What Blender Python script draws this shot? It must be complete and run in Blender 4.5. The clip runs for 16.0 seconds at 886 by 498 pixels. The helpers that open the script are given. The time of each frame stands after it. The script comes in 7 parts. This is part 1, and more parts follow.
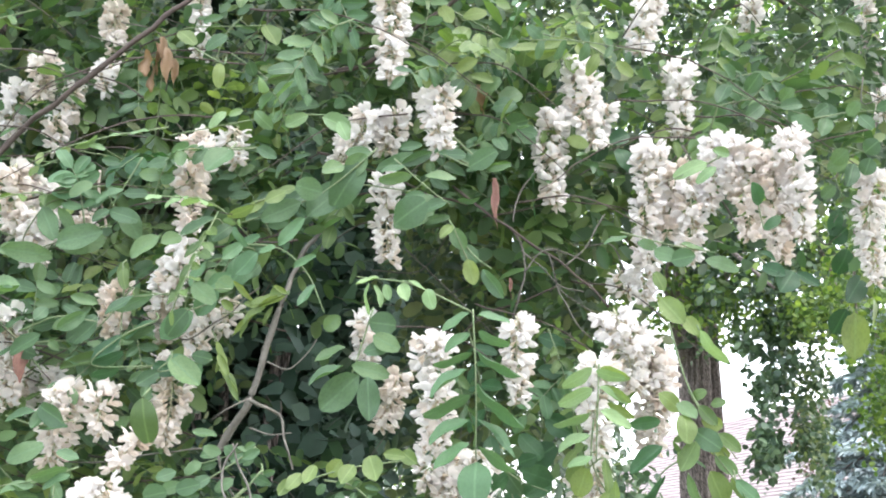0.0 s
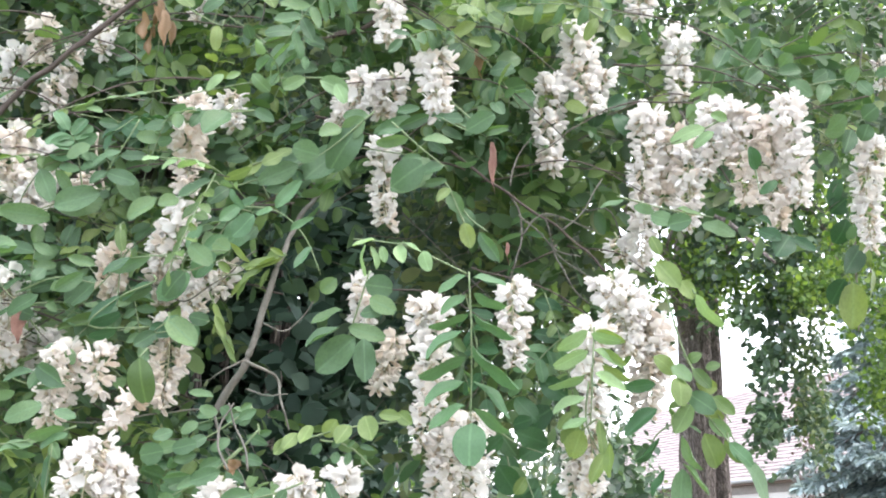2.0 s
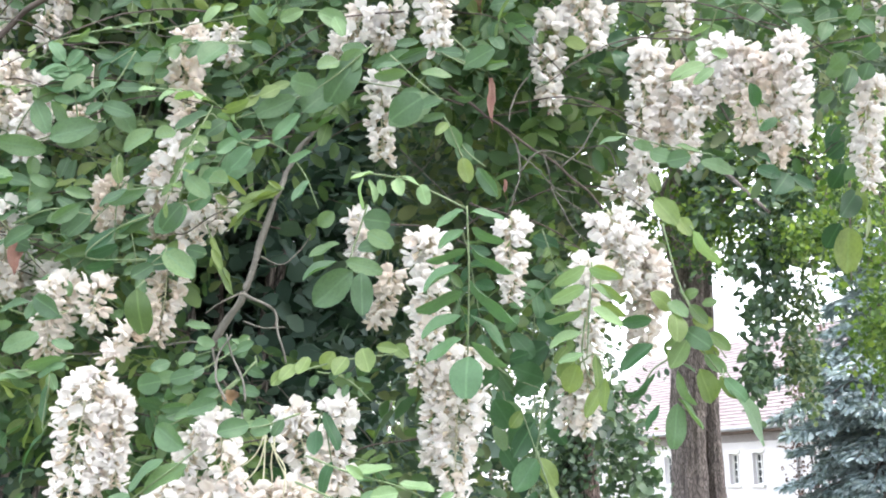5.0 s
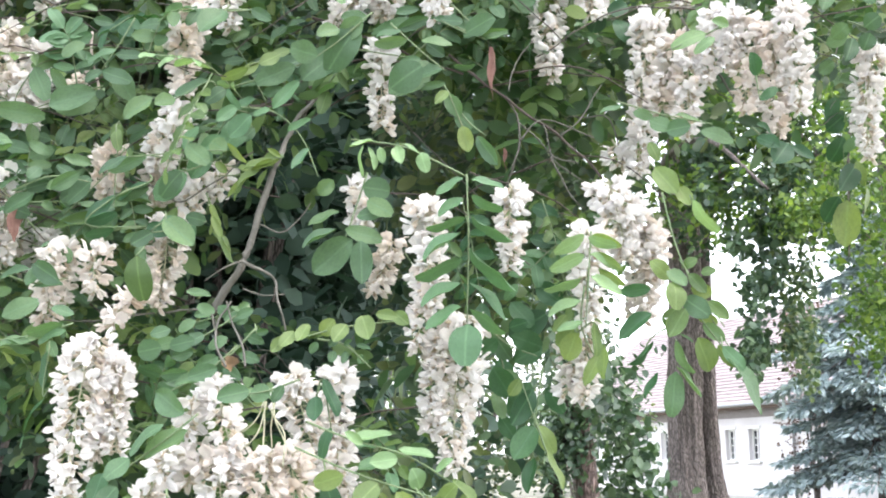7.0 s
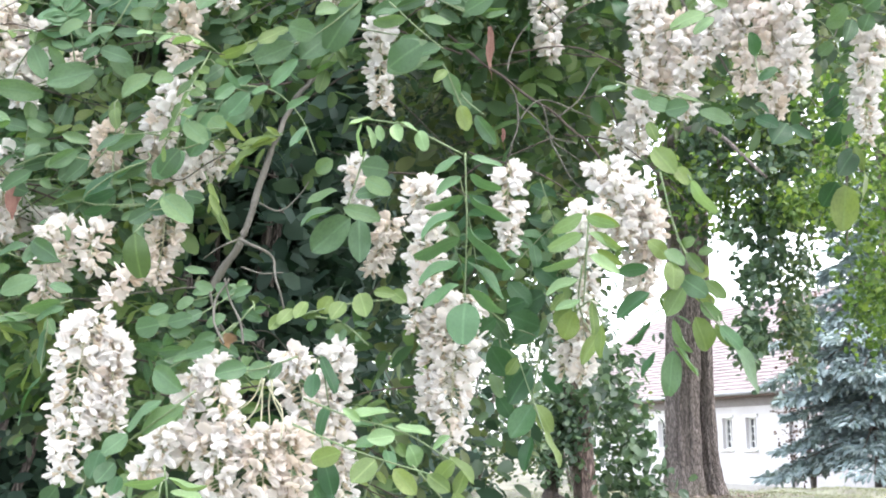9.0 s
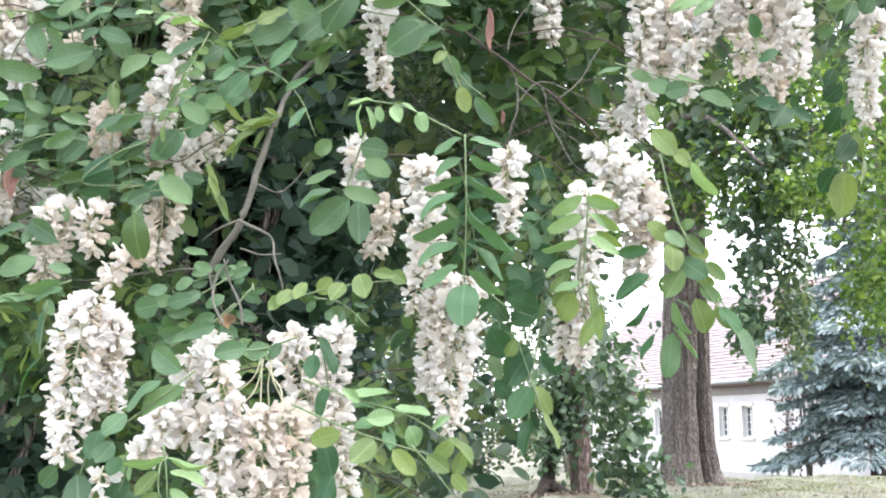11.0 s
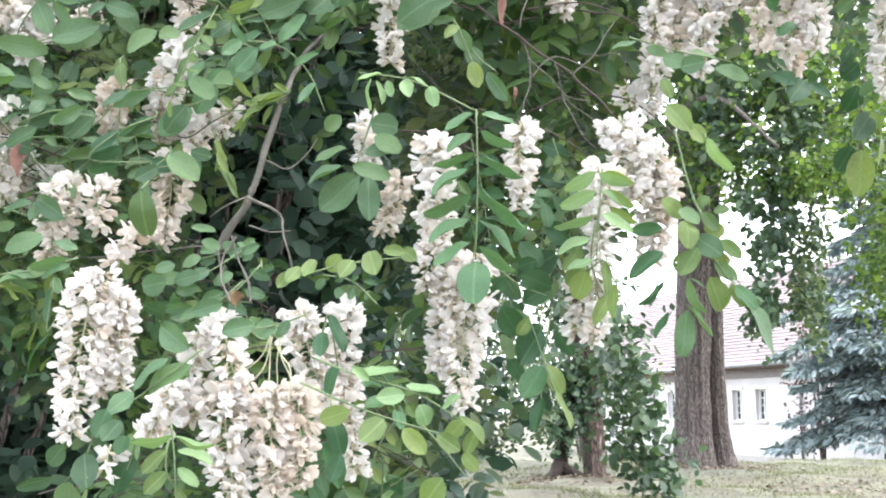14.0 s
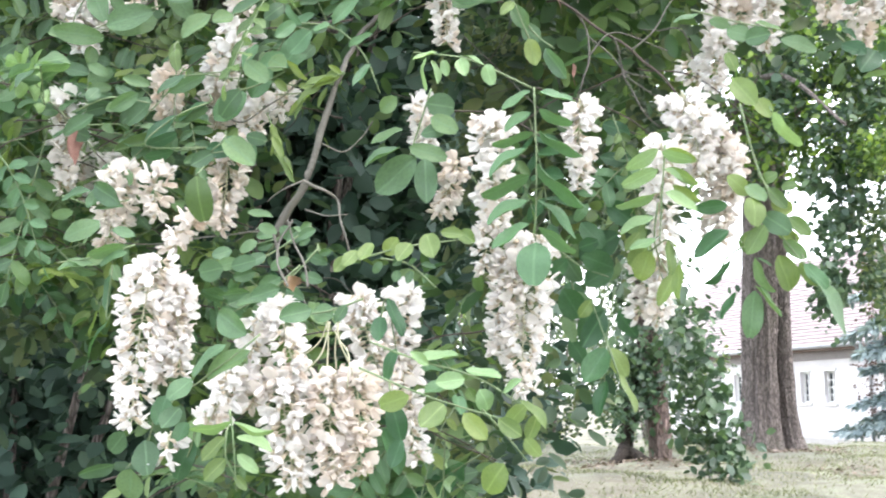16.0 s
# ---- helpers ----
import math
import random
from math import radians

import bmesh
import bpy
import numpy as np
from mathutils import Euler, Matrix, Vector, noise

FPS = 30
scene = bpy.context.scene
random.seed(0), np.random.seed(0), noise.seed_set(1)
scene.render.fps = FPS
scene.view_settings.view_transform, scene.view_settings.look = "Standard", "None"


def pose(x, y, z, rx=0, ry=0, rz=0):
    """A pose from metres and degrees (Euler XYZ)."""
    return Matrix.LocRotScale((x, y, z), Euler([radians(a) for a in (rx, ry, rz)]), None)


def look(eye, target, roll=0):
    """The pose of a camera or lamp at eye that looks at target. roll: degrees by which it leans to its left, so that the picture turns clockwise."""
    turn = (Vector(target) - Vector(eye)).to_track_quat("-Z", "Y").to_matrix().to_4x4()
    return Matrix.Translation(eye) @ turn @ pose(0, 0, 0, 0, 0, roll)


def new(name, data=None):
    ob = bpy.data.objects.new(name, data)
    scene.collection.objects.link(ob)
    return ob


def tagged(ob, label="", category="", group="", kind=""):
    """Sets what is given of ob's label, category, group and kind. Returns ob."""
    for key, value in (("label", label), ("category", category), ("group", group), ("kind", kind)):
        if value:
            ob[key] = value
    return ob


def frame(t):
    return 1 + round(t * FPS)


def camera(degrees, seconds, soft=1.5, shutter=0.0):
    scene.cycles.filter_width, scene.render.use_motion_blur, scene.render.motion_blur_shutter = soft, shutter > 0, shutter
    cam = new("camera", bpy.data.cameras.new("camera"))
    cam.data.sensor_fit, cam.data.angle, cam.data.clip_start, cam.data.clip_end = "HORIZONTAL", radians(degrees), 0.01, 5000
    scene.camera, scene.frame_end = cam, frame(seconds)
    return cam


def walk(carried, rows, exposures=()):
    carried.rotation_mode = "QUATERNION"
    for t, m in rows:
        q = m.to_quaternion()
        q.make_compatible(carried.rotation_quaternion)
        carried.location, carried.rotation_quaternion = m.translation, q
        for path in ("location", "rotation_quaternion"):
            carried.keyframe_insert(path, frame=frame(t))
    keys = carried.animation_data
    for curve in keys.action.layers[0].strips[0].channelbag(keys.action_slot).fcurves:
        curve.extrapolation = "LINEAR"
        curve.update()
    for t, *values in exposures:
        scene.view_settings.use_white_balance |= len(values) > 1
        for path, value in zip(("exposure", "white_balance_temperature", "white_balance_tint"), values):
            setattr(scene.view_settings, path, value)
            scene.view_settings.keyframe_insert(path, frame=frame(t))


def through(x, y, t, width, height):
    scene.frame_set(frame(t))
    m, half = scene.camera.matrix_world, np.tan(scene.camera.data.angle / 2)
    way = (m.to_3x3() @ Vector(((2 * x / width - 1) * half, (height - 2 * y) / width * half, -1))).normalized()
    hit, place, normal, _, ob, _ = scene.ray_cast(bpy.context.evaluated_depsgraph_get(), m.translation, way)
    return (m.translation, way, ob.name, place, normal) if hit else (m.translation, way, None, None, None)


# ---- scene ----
cam = camera(41.6, 16.0, soft=1.95, shutter=0.8)
PATH = [
    (0, (0.007, -0.127, 1.722), (0.013, 1.806, 2.236), -1.5),
    (0.5, (0.009, -0.127, 1.72), (0.014, 1.808, 2.226), -1.4),
    (1, (0.009, -0.126, 1.715), (0.015, 1.811, 2.213), -1.4),
    (1.5, (0.013, -0.127, 1.712), (0.015, 1.813, 2.196), -1.2),
    (2, (0.013, -0.126, 1.708), (0.015, 1.817, 2.179), -1.2),
    (2.5, (0.012, -0.123, 1.703), (0.016, 1.824, 2.163), -1.2),
    (3, (0.01, -0.122, 1.701), (0.016, 1.828, 2.145), -1.1),
    (3.5, (0.008, -0.122, 1.698), (0.016, 1.832, 2.128), -1.1),
    (4, (0.008, -0.121, 1.696), (0.017, 1.835, 2.11), -1.0),
    (6.5, (0.007, -0.12, 1.686), (0.02, 1.849, 2.037), -0.6),
    (7, (0.006, -0.12, 1.683), (0.02, 1.85, 2.027), -0.6),
    (7.5, (0.005, -0.119, 1.68), (0.021, 1.852, 2.018), -0.5),
    (8, (0.005, -0.12, 1.677), (0.022, 1.852, 2.01), -0.4),
    (8.5, (0.006, -0.119, 1.674), (0.022, 1.854, 2.003), -0.4),
    (9, (0.006, -0.119, 1.672), (0.023, 1.855, 1.996), -0.4),
    (11.5, (0.003, -0.114, 1.663), (0.025, 1.863, 1.963), -0.3),
    (12, (0.004, -0.111, 1.662), (0.024, 1.867, 1.958), -0.3),
    (12.5, (0.004, -0.109, 1.661), (0.023, 1.87, 1.952), -0.2),
    (13, (0.005, -0.105, 1.661), (0.021, 1.875, 1.947), -0.2),
    (13.5, (0.006, -0.101, 1.66), (0.016, 1.879, 1.941), -0.2),
    (14, (0.006, -0.096, 1.66), (0.005, 1.885, 1.936), -0.2),
    (14.5, (0.007, -0.09, 1.661), (-0.011, 1.891, 1.932), -0.2),
    (15, (0.007, -0.083, 1.66), (-0.034, 1.898, 1.927), -0.2),
    (15.5, (0.009, -0.079, 1.66), (-0.062, 1.902, 1.919), -0.3),
    (16, (0.009, -0.072, 1.66), (-0.098, 1.909, 1.911), -0.6),
]
walk(cam, [(t, look(eye, target, roll)) for t, eye, target, roll in PATH], [(0, 1.60, 6450, 13), (5, 1.59, 6450, 13), (9, 1.60, 6450, 13), (15.4, 1.63, 6450, 13), (16, 1.73, 6450, 13)])

# ---- light ----
world = bpy.data.worlds.new("world")
scene.world = world
world.use_nodes = True
wt = world.node_tree
sky = wt.nodes.new("ShaderNodeTexSky")
sky.sky_type = "NISHITA"
sky.sun_disc = False
sky.sun_elevation, sky.sun_rotation = radians(58), radians(110)
sky.dust_density = 4.0
haze = wt.nodes.new("ShaderNodeMix")          # thin bright overcast over the blue
haze.data_type = "RGBA"
haze.inputs[0].default_value = 0.55
haze.inputs[7].default_value = (9.0, 9.3, 9.6, 1)
wt.links.new(sky.outputs[0], haze.inputs[6])
wt.links.new(haze.outputs[2], wt.nodes["Background"].inputs[0])
wt.nodes["Background"].inputs[1].default_value = 0.21

sun = new("sun", bpy.data.lights.new("sun", "SUN"))
sun.data.energy, sun.data.angle, sun.data.color = 1.15, radians(60), (1.0, 0.98, 0.955)
sun.matrix_world = look((30 * math.sin(radians(110)), 30 * math.cos(radians(110)), 48), (0, 0, 0))


# ---- materials ----
def material(name, rough=0.6, metallic=0.0):
    m = bpy.data.materials.new(name)
    m.use_nodes = True
    b = m.node_tree.nodes["Principled BSDF"]
    b.inputs["Roughness"].default_value = rough
    b.inputs["Metallic"].default_value = metallic
    return m, m.node_tree, b


def node(tree, kind, **values):
    n = tree.nodes.new(kind)
    for key, v in values.items():
        n.inputs[key.replace("_", " ")].default_value = v
    return n


def ramp(tree, source, stops):
    r = tree.nodes.new("ShaderNodeValToRGB")
    while len(r.color_ramp.elements) < len(stops):
        r.color_ramp.elements.new(0.5)
    for e, (p, c) in zip(r.color_ramp.elements, stops):
        e.position, e.color = p, (*c, 1)
    tree.links.new(source, r.inputs[0])
    return r.outputs[0]


def blend(tree, a, b, factor, mode="MIX"):
    n = tree.nodes.new("ShaderNodeMix")
    n.data_type, n.blend_type = "RGBA", mode
    for s, v in ((6, a), (7, b), (0, factor)):
        if hasattr(v, "is_linked"):
            tree.links.new(v, n.inputs[s])
        else:
            n.inputs[s].default_value = (*v, 1) if isinstance(v, tuple) else v
    return n.outputs[2]


def noise_of(tree, scale, detail=4.0, rough=0.55, coords="Object"):
    c = tree.nodes.new("ShaderNodeTexCoord")
    n = node(tree, "ShaderNodeTexNoise", Scale=scale, Detail=detail, Roughness=rough)
    tree.links.new(c.outputs[coords], n.inputs["Vector"])
    return n.outputs["Fac"]


def bump(tree, bsdf, height, strength, distance):
    n = node(tree, "ShaderNodeBump", Strength=strength, Distance=distance)
    tree.links.new(height, n.inputs["Height"])
    tree.links.new(n.outputs[0], bsdf.inputs["Normal"])


def leaf_material(name, dark, mid, light, through=0.35, island=False, rough=0.5, speck=14.0):
    """Leaf blade: varies from leaf to leaf and with fine mottling, lets light through."""
    m, t, b = material(name, rough)
    if island:
        pick = t.nodes.new("ShaderNodeNewGeometry").outputs["Random Per Island"]
    else:
        pick = t.nodes.new("ShaderNodeObjectInfo").outputs["Random"]
    base = ramp(t, pick, ((0.0, dark), (0.55, mid), (1.0, light)))
    if not island:                                # paler midrib
        x = t.nodes.new("ShaderNodeSeparateXYZ")
        t.links.new(t.nodes.new("ShaderNodeTexCoord").outputs["Object"], x.inputs[0])
        away = t.nodes.new("ShaderNodeMath")
        away.operation = "ABSOLUTE"
        t.links.new(x.outputs[0], away.inputs[0])
        base = blend(t, tuple(min(1, 1.3 * v + 0.015) for v in mid), base, ramp(t, away.outputs[0], ((0.012, (0.35, 0.35, 0.35)), (0.05, (1, 1, 1)))))
    mott = noise_of(t, speck, 5.0)
    base = blend(t, base, tuple(0.55 * v for v in dark), ramp(t, mott, ((0.45, (0, 0, 0)), (0.8, (0.45, 0.45, 0.45)))))
    t.links.new(base, b.inputs["Base Color"])
    b.inputs["Specular IOR Level"].default_value = 0.5
    bump(t, b, noise_of(t, speck * 3, 3.0), 0.25, 0.002)
    tr = t.nodes.new("ShaderNodeBsdfTranslucent")
    warm = blend(t, base, (1.0, 1.0, 0.6), 1.0, "MULTIPLY")
    t.links.new(blend(t, warm, (1.4, 1.5, 1.2), 1.0, "MULTIPLY"), tr.inputs["Color"])
    mix = t.nodes.new("ShaderNodeMixShader")
    mix.inputs[0].default_value = through
    t.links.new(b.outputs[0], mix.inputs[1])
    t.links.new(tr.outputs[0], mix.inputs[2])
    t.links.new(mix.outputs[0], t.nodes["Material Output"].inputs["Surface"])
    return m


LEAF = {
    "g": leaf_material("leaf_mature", (0.050, 0.106, 0.053), (0.077, 0.153, 0.076), (0.125, 0.210, 0.092)),
    # dark copy of the mature leaf, with shade put into the colour
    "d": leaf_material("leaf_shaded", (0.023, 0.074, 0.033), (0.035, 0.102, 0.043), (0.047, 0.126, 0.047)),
    # young leaves, and backlit ones whose light is put into this colour
    "y": leaf_material("leaf_young_and_backlit", (0.110, 0.172, 0.058), (0.152, 0.222, 0.076), (0.205, 0.272, 0.090), 0.4),
    # pale copy, with back light and shine put into the colour
    "p": leaf_material("leaf_pale_sheen", (0.136, 0.238, 0.114), (0.172, 0.280, 0.133), (0.215, 0.325, 0.153), 0.3),
    "e": leaf_material("leaf_matt", (0.064, 0.145, 0.069), (0.076, 0.166, 0.078), (0.091, 0.186, 0.083), 0.25),
    "h": leaf_material("leaf_yellowing", (0.060, 0.110, 0.035), (0.080, 0.142, 0.040), (0.105, 0.170, 0.045), 0.3),
}
NEAR_LEAF = leaf_material("leaf_spray", (0.045, 0.100, 0.047), (0.077, 0.151, 0.065), (0.151, 0.231, 0.076), 0.38, True)
# darker copy of the spray leaf; shade inside the crown is in its colour
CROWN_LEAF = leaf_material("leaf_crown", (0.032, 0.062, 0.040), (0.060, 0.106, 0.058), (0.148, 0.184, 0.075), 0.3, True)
# true ivy, and lime and locust boughs whose shade is this darker colour
IVY_AND_SHADE_LEAF = leaf_material("leaf_ivy_and_shade", (0.033, 0.066, 0.042), (0.058, 0.110, 0.064), (0.112, 0.178, 0.094), 0.25, True, 0.4)
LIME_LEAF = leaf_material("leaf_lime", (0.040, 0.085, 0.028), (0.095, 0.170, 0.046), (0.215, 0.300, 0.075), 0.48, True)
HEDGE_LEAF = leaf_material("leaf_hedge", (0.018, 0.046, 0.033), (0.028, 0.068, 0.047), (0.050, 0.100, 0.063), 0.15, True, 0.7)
PLUM_LEAF = leaf_material("leaf_plum", (0.060, 0.034, 0.036), (0.095, 0.058, 0.056), (0.170, 0.100, 0.092), 0.3, True)
DRY_LEAF = leaf_material("leaf_dry", (0.200, 0.135, 0.082), (0.275, 0.185, 0.115), (0.360, 0.250, 0.160), 0.2)
NEEDLE = leaf_material("spruce_needle", (0.135, 0.185, 0.203), (0.270, 0.345, 0.368), (0.450, 0.525, 0.550), 0.1, True, 0.7)


def petal_material(name, fresh, cream, faded, through=0.6):
    m, t, b = material(name, 0.55)
    info = t.nodes.new("ShaderNodeObjectInfo").outputs["Random"]
    base = ramp(t, info, ((0.0, fresh), (0.6, cream), (1.0, faded)))
    spot = noise_of(t, 90.0, 4.0)
    base = blend(t, base, tuple(0.8 * v for v in faded), ramp(t, spot, ((0.58, (0, 0, 0)), (0.82, (0.5, 0.5, 0.5)))))
    t.links.new(base, b.inputs["Base Color"])
    b.inputs["Specular IOR Level"].default_value = 0.2
    bump(t, b, noise_of(t, 350.0, 2.0), 0.2, 0.001)
    tr = t.nodes.new("ShaderNodeBsdfTranslucent")
    t.links.new(base, tr.inputs["Color"])
    mix = t.nodes.new("ShaderNodeMixShader")
    mix.inputs[0].default_value = through
    t.links.new(b.outputs[0], mix.inputs[1])
    t.links.new(tr.outputs[0], mix.inputs[2])
    t.links.new(mix.outputs[0], t.nodes["Material Output"].inputs["Surface"])
    return m


PETAL = [petal_material("petal_fresh", (0.875, 0.87, 0.865), (0.865, 0.85, 0.835), (0.835, 0.80, 0.77)),
         petal_material("petal_cream", (0.865, 0.84, 0.815), (0.84, 0.795, 0.755), (0.80, 0.725, 0.655)),
         petal_material("petal_faded", (0.855, 0.82, 0.785), (0.825, 0.76, 0.695), (0.74, 0.635, 0.535))]


def plain(name, a, b, scale, rough, relief=0.4, depth=0.003, detail=6.0):
    m, t, bs = material(name, rough)
    n = noise_of(t, scale, detail, 0.6)
    n2 = noise_of(t, scale * 7.3, 3.0)
    col = blend(t, a, b, ramp(t, n, ((0.3, (0, 0, 0)), (0.7, (1, 1, 1)))))
    col = blend(t, col, tuple(0.6 * v for v in a), ramp(t, n2, ((0.5, (0, 0, 0)), (0.8, (0.5, 0.5, 0.5)))))
    t.links.new(col, bs.inputs["Base Color"])
    bump(t, bs, n2, relief, depth)
    return m


CALYX = plain("calyx", (0.52, 0.42, 0.34), (0.47, 0.45, 0.32), 120.0, 0.6)
STALK = plain("green_stalk", (0.10, 0.17, 0.075), (0.16, 0.20, 0.10), 40.0, 0.55)
PALE_STALK = plain("pale_stalk", (0.36, 0.38, 0.25), (0.45, 0.43, 0.31), 60.0, 0.6)
TWIG = plain("twig_bark", (0.074, 0.071, 0.060), (0.150, 0.143, 0.122), 30.0, 0.8, 0.7)
DARK_TWIG = plain("dark_bark", (0.045, 0.035, 0.030), (0.085, 0.065, 0.055), 30.0, 0.8, 0.7)
POD = plain("dry_pod", (0.24, 0.12, 0.095), (0.36, 0.22, 0.18), 60.0, 0.7)


def bark_material(name, groove, ridge, moss, scale=1.0):
    """Upright furrowed bark."""
    m, t, b = material(name, 0.9)
    c = t.nodes.new("ShaderNodeTexCoord")
    mp = node(t, "ShaderNodeMapping", Scale=(14 * scale, 14 * scale, 2.9 * scale))
    t.links.new(c.outputs["Object"], mp.inputs[0])
    n = node(t, "ShaderNodeTexNoise", Scale=2.2, Detail=7.0, Roughness=0.6, Distortion=0.6)
    t.links.new(mp.outputs[0], n.inputs["Vector"])
    v = node(t, "ShaderNodeTexVoronoi", Scale=2.6)
    v.feature = "DISTANCE_TO_EDGE"
    t.links.new(mp.outputs[0], v.inputs["Vector"])
    crack = ramp(t, v.outputs["Distance"], ((0.0, (0, 0, 0)), (0.22, (1, 1, 1))))
    col = ramp(t, n.outputs["Fac"], ((0.3, groove), (0.55, ridge), (0.75, tuple(1.35 * k for k in ridge))))
    col = blend(t, groove, col, crack)
    col = blend(t, col, moss, ramp(t, noise_of(t, 1.3, 3.0), ((0.55, (0, 0, 0)), (0.75, (0.5, 0.5, 0.5)))))
    t.links.new(col, b.inputs["Base Color"])
    h = blend(t, n.outputs["Fac"], crack, 0.6)
    bump(t, b, h, 0.9, 0.03)
    return m


BARK = bark_material("lime_bark", (0.090, 0.076, 0.070), (0.275, 0.235, 0.220), (0.17, 0.160, 0.120), 1.3)
RED_BARK = bark_material("peeling_bark", (0.09, 0.065, 0.058), (0.28, 0.205, 0.185), (0.19, 0.16, 0.13))
LOCUST_BARK = bark_material("locust_bark", (0.030, 0.024, 0.020), (0.085, 0.066, 0.054), (0.05, 0.06, 0.035), 2.0)


def part(name, bm, mat, parent=None, label="", smooth=True):
    me = bpy.data.meshes.new(name)
    bm.to_mesh(me)
    bm.free()
    for m in (mat if isinstance(mat, (list, tuple)) else [mat]):
        me.materials.append(m)
    if smooth:
        me.polygons.foreach_set("use_smooth", [True] * len(me.polygons))
    ob = new(name, me)
    ob.parent = parent
    return tagged(ob, label)


def empty(name, label, category, group=""):
    return tagged(new(name), label, category, group)


def mesh_from(name, verts, faces, mats, parent=None, kind="", label="", index=None, smooth=True):
    """One mesh object from arrays; faces all of one length."""
    verts, faces = np.asarray(verts, np.float32), np.asarray(faces, np.int32)
    me = bpy.data.meshes.new(name)
    n, k = faces.shape
    me.vertices.add(len(verts))
    me.vertices.foreach_set("co", verts.ravel())
    me.loops.add(n * k)
    me.loops.foreach_set("vertex_index", faces.ravel())
    me.polygons.add(n)
    me.polygons.foreach_set("loop_start", np.arange(0, n * k, k, dtype=np.int32))
    for m in (mats if isinstance(mats, (list, tuple)) else [mats]):
        me.materials.append(m)
    if index is not None:
        me.polygons.foreach_set("material_index", np.asarray(index, np.int32))
    me.polygons.foreach_set("use_smooth", [smooth] * n)
    me.update(calc_edges=True)
    ob = new(name, me)
    ob.parent = parent
    return tagged(ob, label, kind=kind)


def smooth_path(points, steps):
    """Catmull-Rom through the points."""
    p = np.array(points, float)
    p = np.vstack([2 * p[0] - p[1], p, 2 * p[-1] - p[-2]])
    out = []
    for i in range(1, len(p) - 2):
        a, b, c, d = p[i - 1:i + 3]
        for s in np.arange(steps) / steps:
            out.append(0.5 * (2 * b + (c - a) * s + (2 * a - 5 * b + 4 * c - d) * s * s + (3 * b - a - 3 * c + d) * s ** 3))
    out.append(p[-2])
    return np.array(out)


def tube_into(bm, path, r0, r1, sides=6, rough=0.0, flare=0.0):
    """A tapered tube along a path, optionally with an uneven surface and a flared foot."""
    path = np.asarray(path, float)
    n = len(path)
    rings = []
    up = Vector((0.31, 0.17, 0.93))
    for i, p in enumerate(path):
        t = Vector(path[min(i + 1, n - 1)] - path[max(i - 1, 0)]).normalized()
        u = t.cross(up)
        if u.length < 0.05:
            u = t.cross(Vector((1, 0, 0)))
        u.normalize()
        v = t.cross(u)
        s = i / (n - 1)
        r = r0 + (r1 - r0) * s + flare * r0 * math.exp(-s * 14)
        ring = []
        for k in range(sides):
            a = 2 * math.pi * k / sides
            q = Vector(p) + (u * math.cos(a) + v * math.sin(a)) * r
            if rough:
                q += (q - Vector(p)) * rough * noise.noise(Vector((math.cos(a) * 3, math.sin(a) * 3, s * 9)) + Vector(p) * 0.4)
            ring.append(bm.verts.new(q))
        rings.append(ring)
    for a, b in zip(rings, rings[1:]):
        for k in range(sides):
            bm.faces.new((a[k], a[(k + 1) % sides], b[(k + 1) % sides], b[k]))
    bm.faces.new(rings[0][::-1])
    bm.faces.new(rings[-1])


# ---- ground ----
def ground_height(x, y):
    s = np.clip((np.asarray(y, float) - 2.0) / 8.5, 0, 1)
    rise = 0.86 * s * s * (3 - 2 * s)
    f = np.clip((np.asarray(y, float) - 18.0) / 9.0, 0, 1)
    rise = rise - 0.75 * f * f * (3 - 2 * f)
    bumpy = 0.05 * np.sin(x * 0.9 + 1.3) * np.sin(y * 0.7) + 0.03 * np.sin(x * 2.3 + y * 1.7) + 0.02 * np.sin(x * 5.1 - y * 3.7)
    return rise + bumpy * np.clip((30 - np.abs(np.asarray(y, float) - 12)) / 30, 0, 1)


def ground_material():
    m, t, b = material("lawn_soil", 0.95)
    big, mid, fine = noise_of(t, 0.5, 4.0), noise_of(t, 1.9, 5.0), noise_of(t, 30.0, 5.0)
    col = ramp(t, mid, ((0.34, (0.092, 0.087, 0.066)), (0.50, (0.155, 0.155, 0.118)), (0.60, (0.195, 0.205, 0.148)), (0.78, (0.145, 0.175, 0.105))))
    col = blend(t, col, (0.215, 0.185, 0.140), ramp(t, big, ((0.45, (0, 0, 0)), (0.7, (0.6, 0.6, 0.6)))))
    col = blend(t, col, (0.07, 0.070, 0.042), ramp(t, fine, ((0.5, (0, 0, 0)), (0.75, (0.6, 0.6, 0.6)))))
    t.links.new(col, b.inputs["Base Color"])
    bump(t, b, fine, 0.8, 0.03)
    return m


def build_ground():
    xs = np.concatenate([np.linspace(-400, -14, 12), np.linspace(-12, 22, 110), np.linspace(26, 400, 12)])
    ys = np.concatenate([np.linspace(-300, -12, 8), np.linspace(-10, 40, 150), np.linspace(44, 600, 16)])
    X, Y = np.meshgrid(xs, ys)
    Z = ground_height(X, Y)
    v = np.stack([X.ravel(), Y.ravel(), Z.ravel()], -1)
    w = len(xs)
    i = (np.arange(len(ys) - 1)[:, None] * w + np.arange(w - 1)).ravel()
    return tagged(mesh_from("ground", v, np.stack([i, i + 1, i + w + 1, i + w], -1), ground_material()),
                  "dry patchy lawn with bare soil on a gentle rise", "ground", kind="structure")


build_ground()


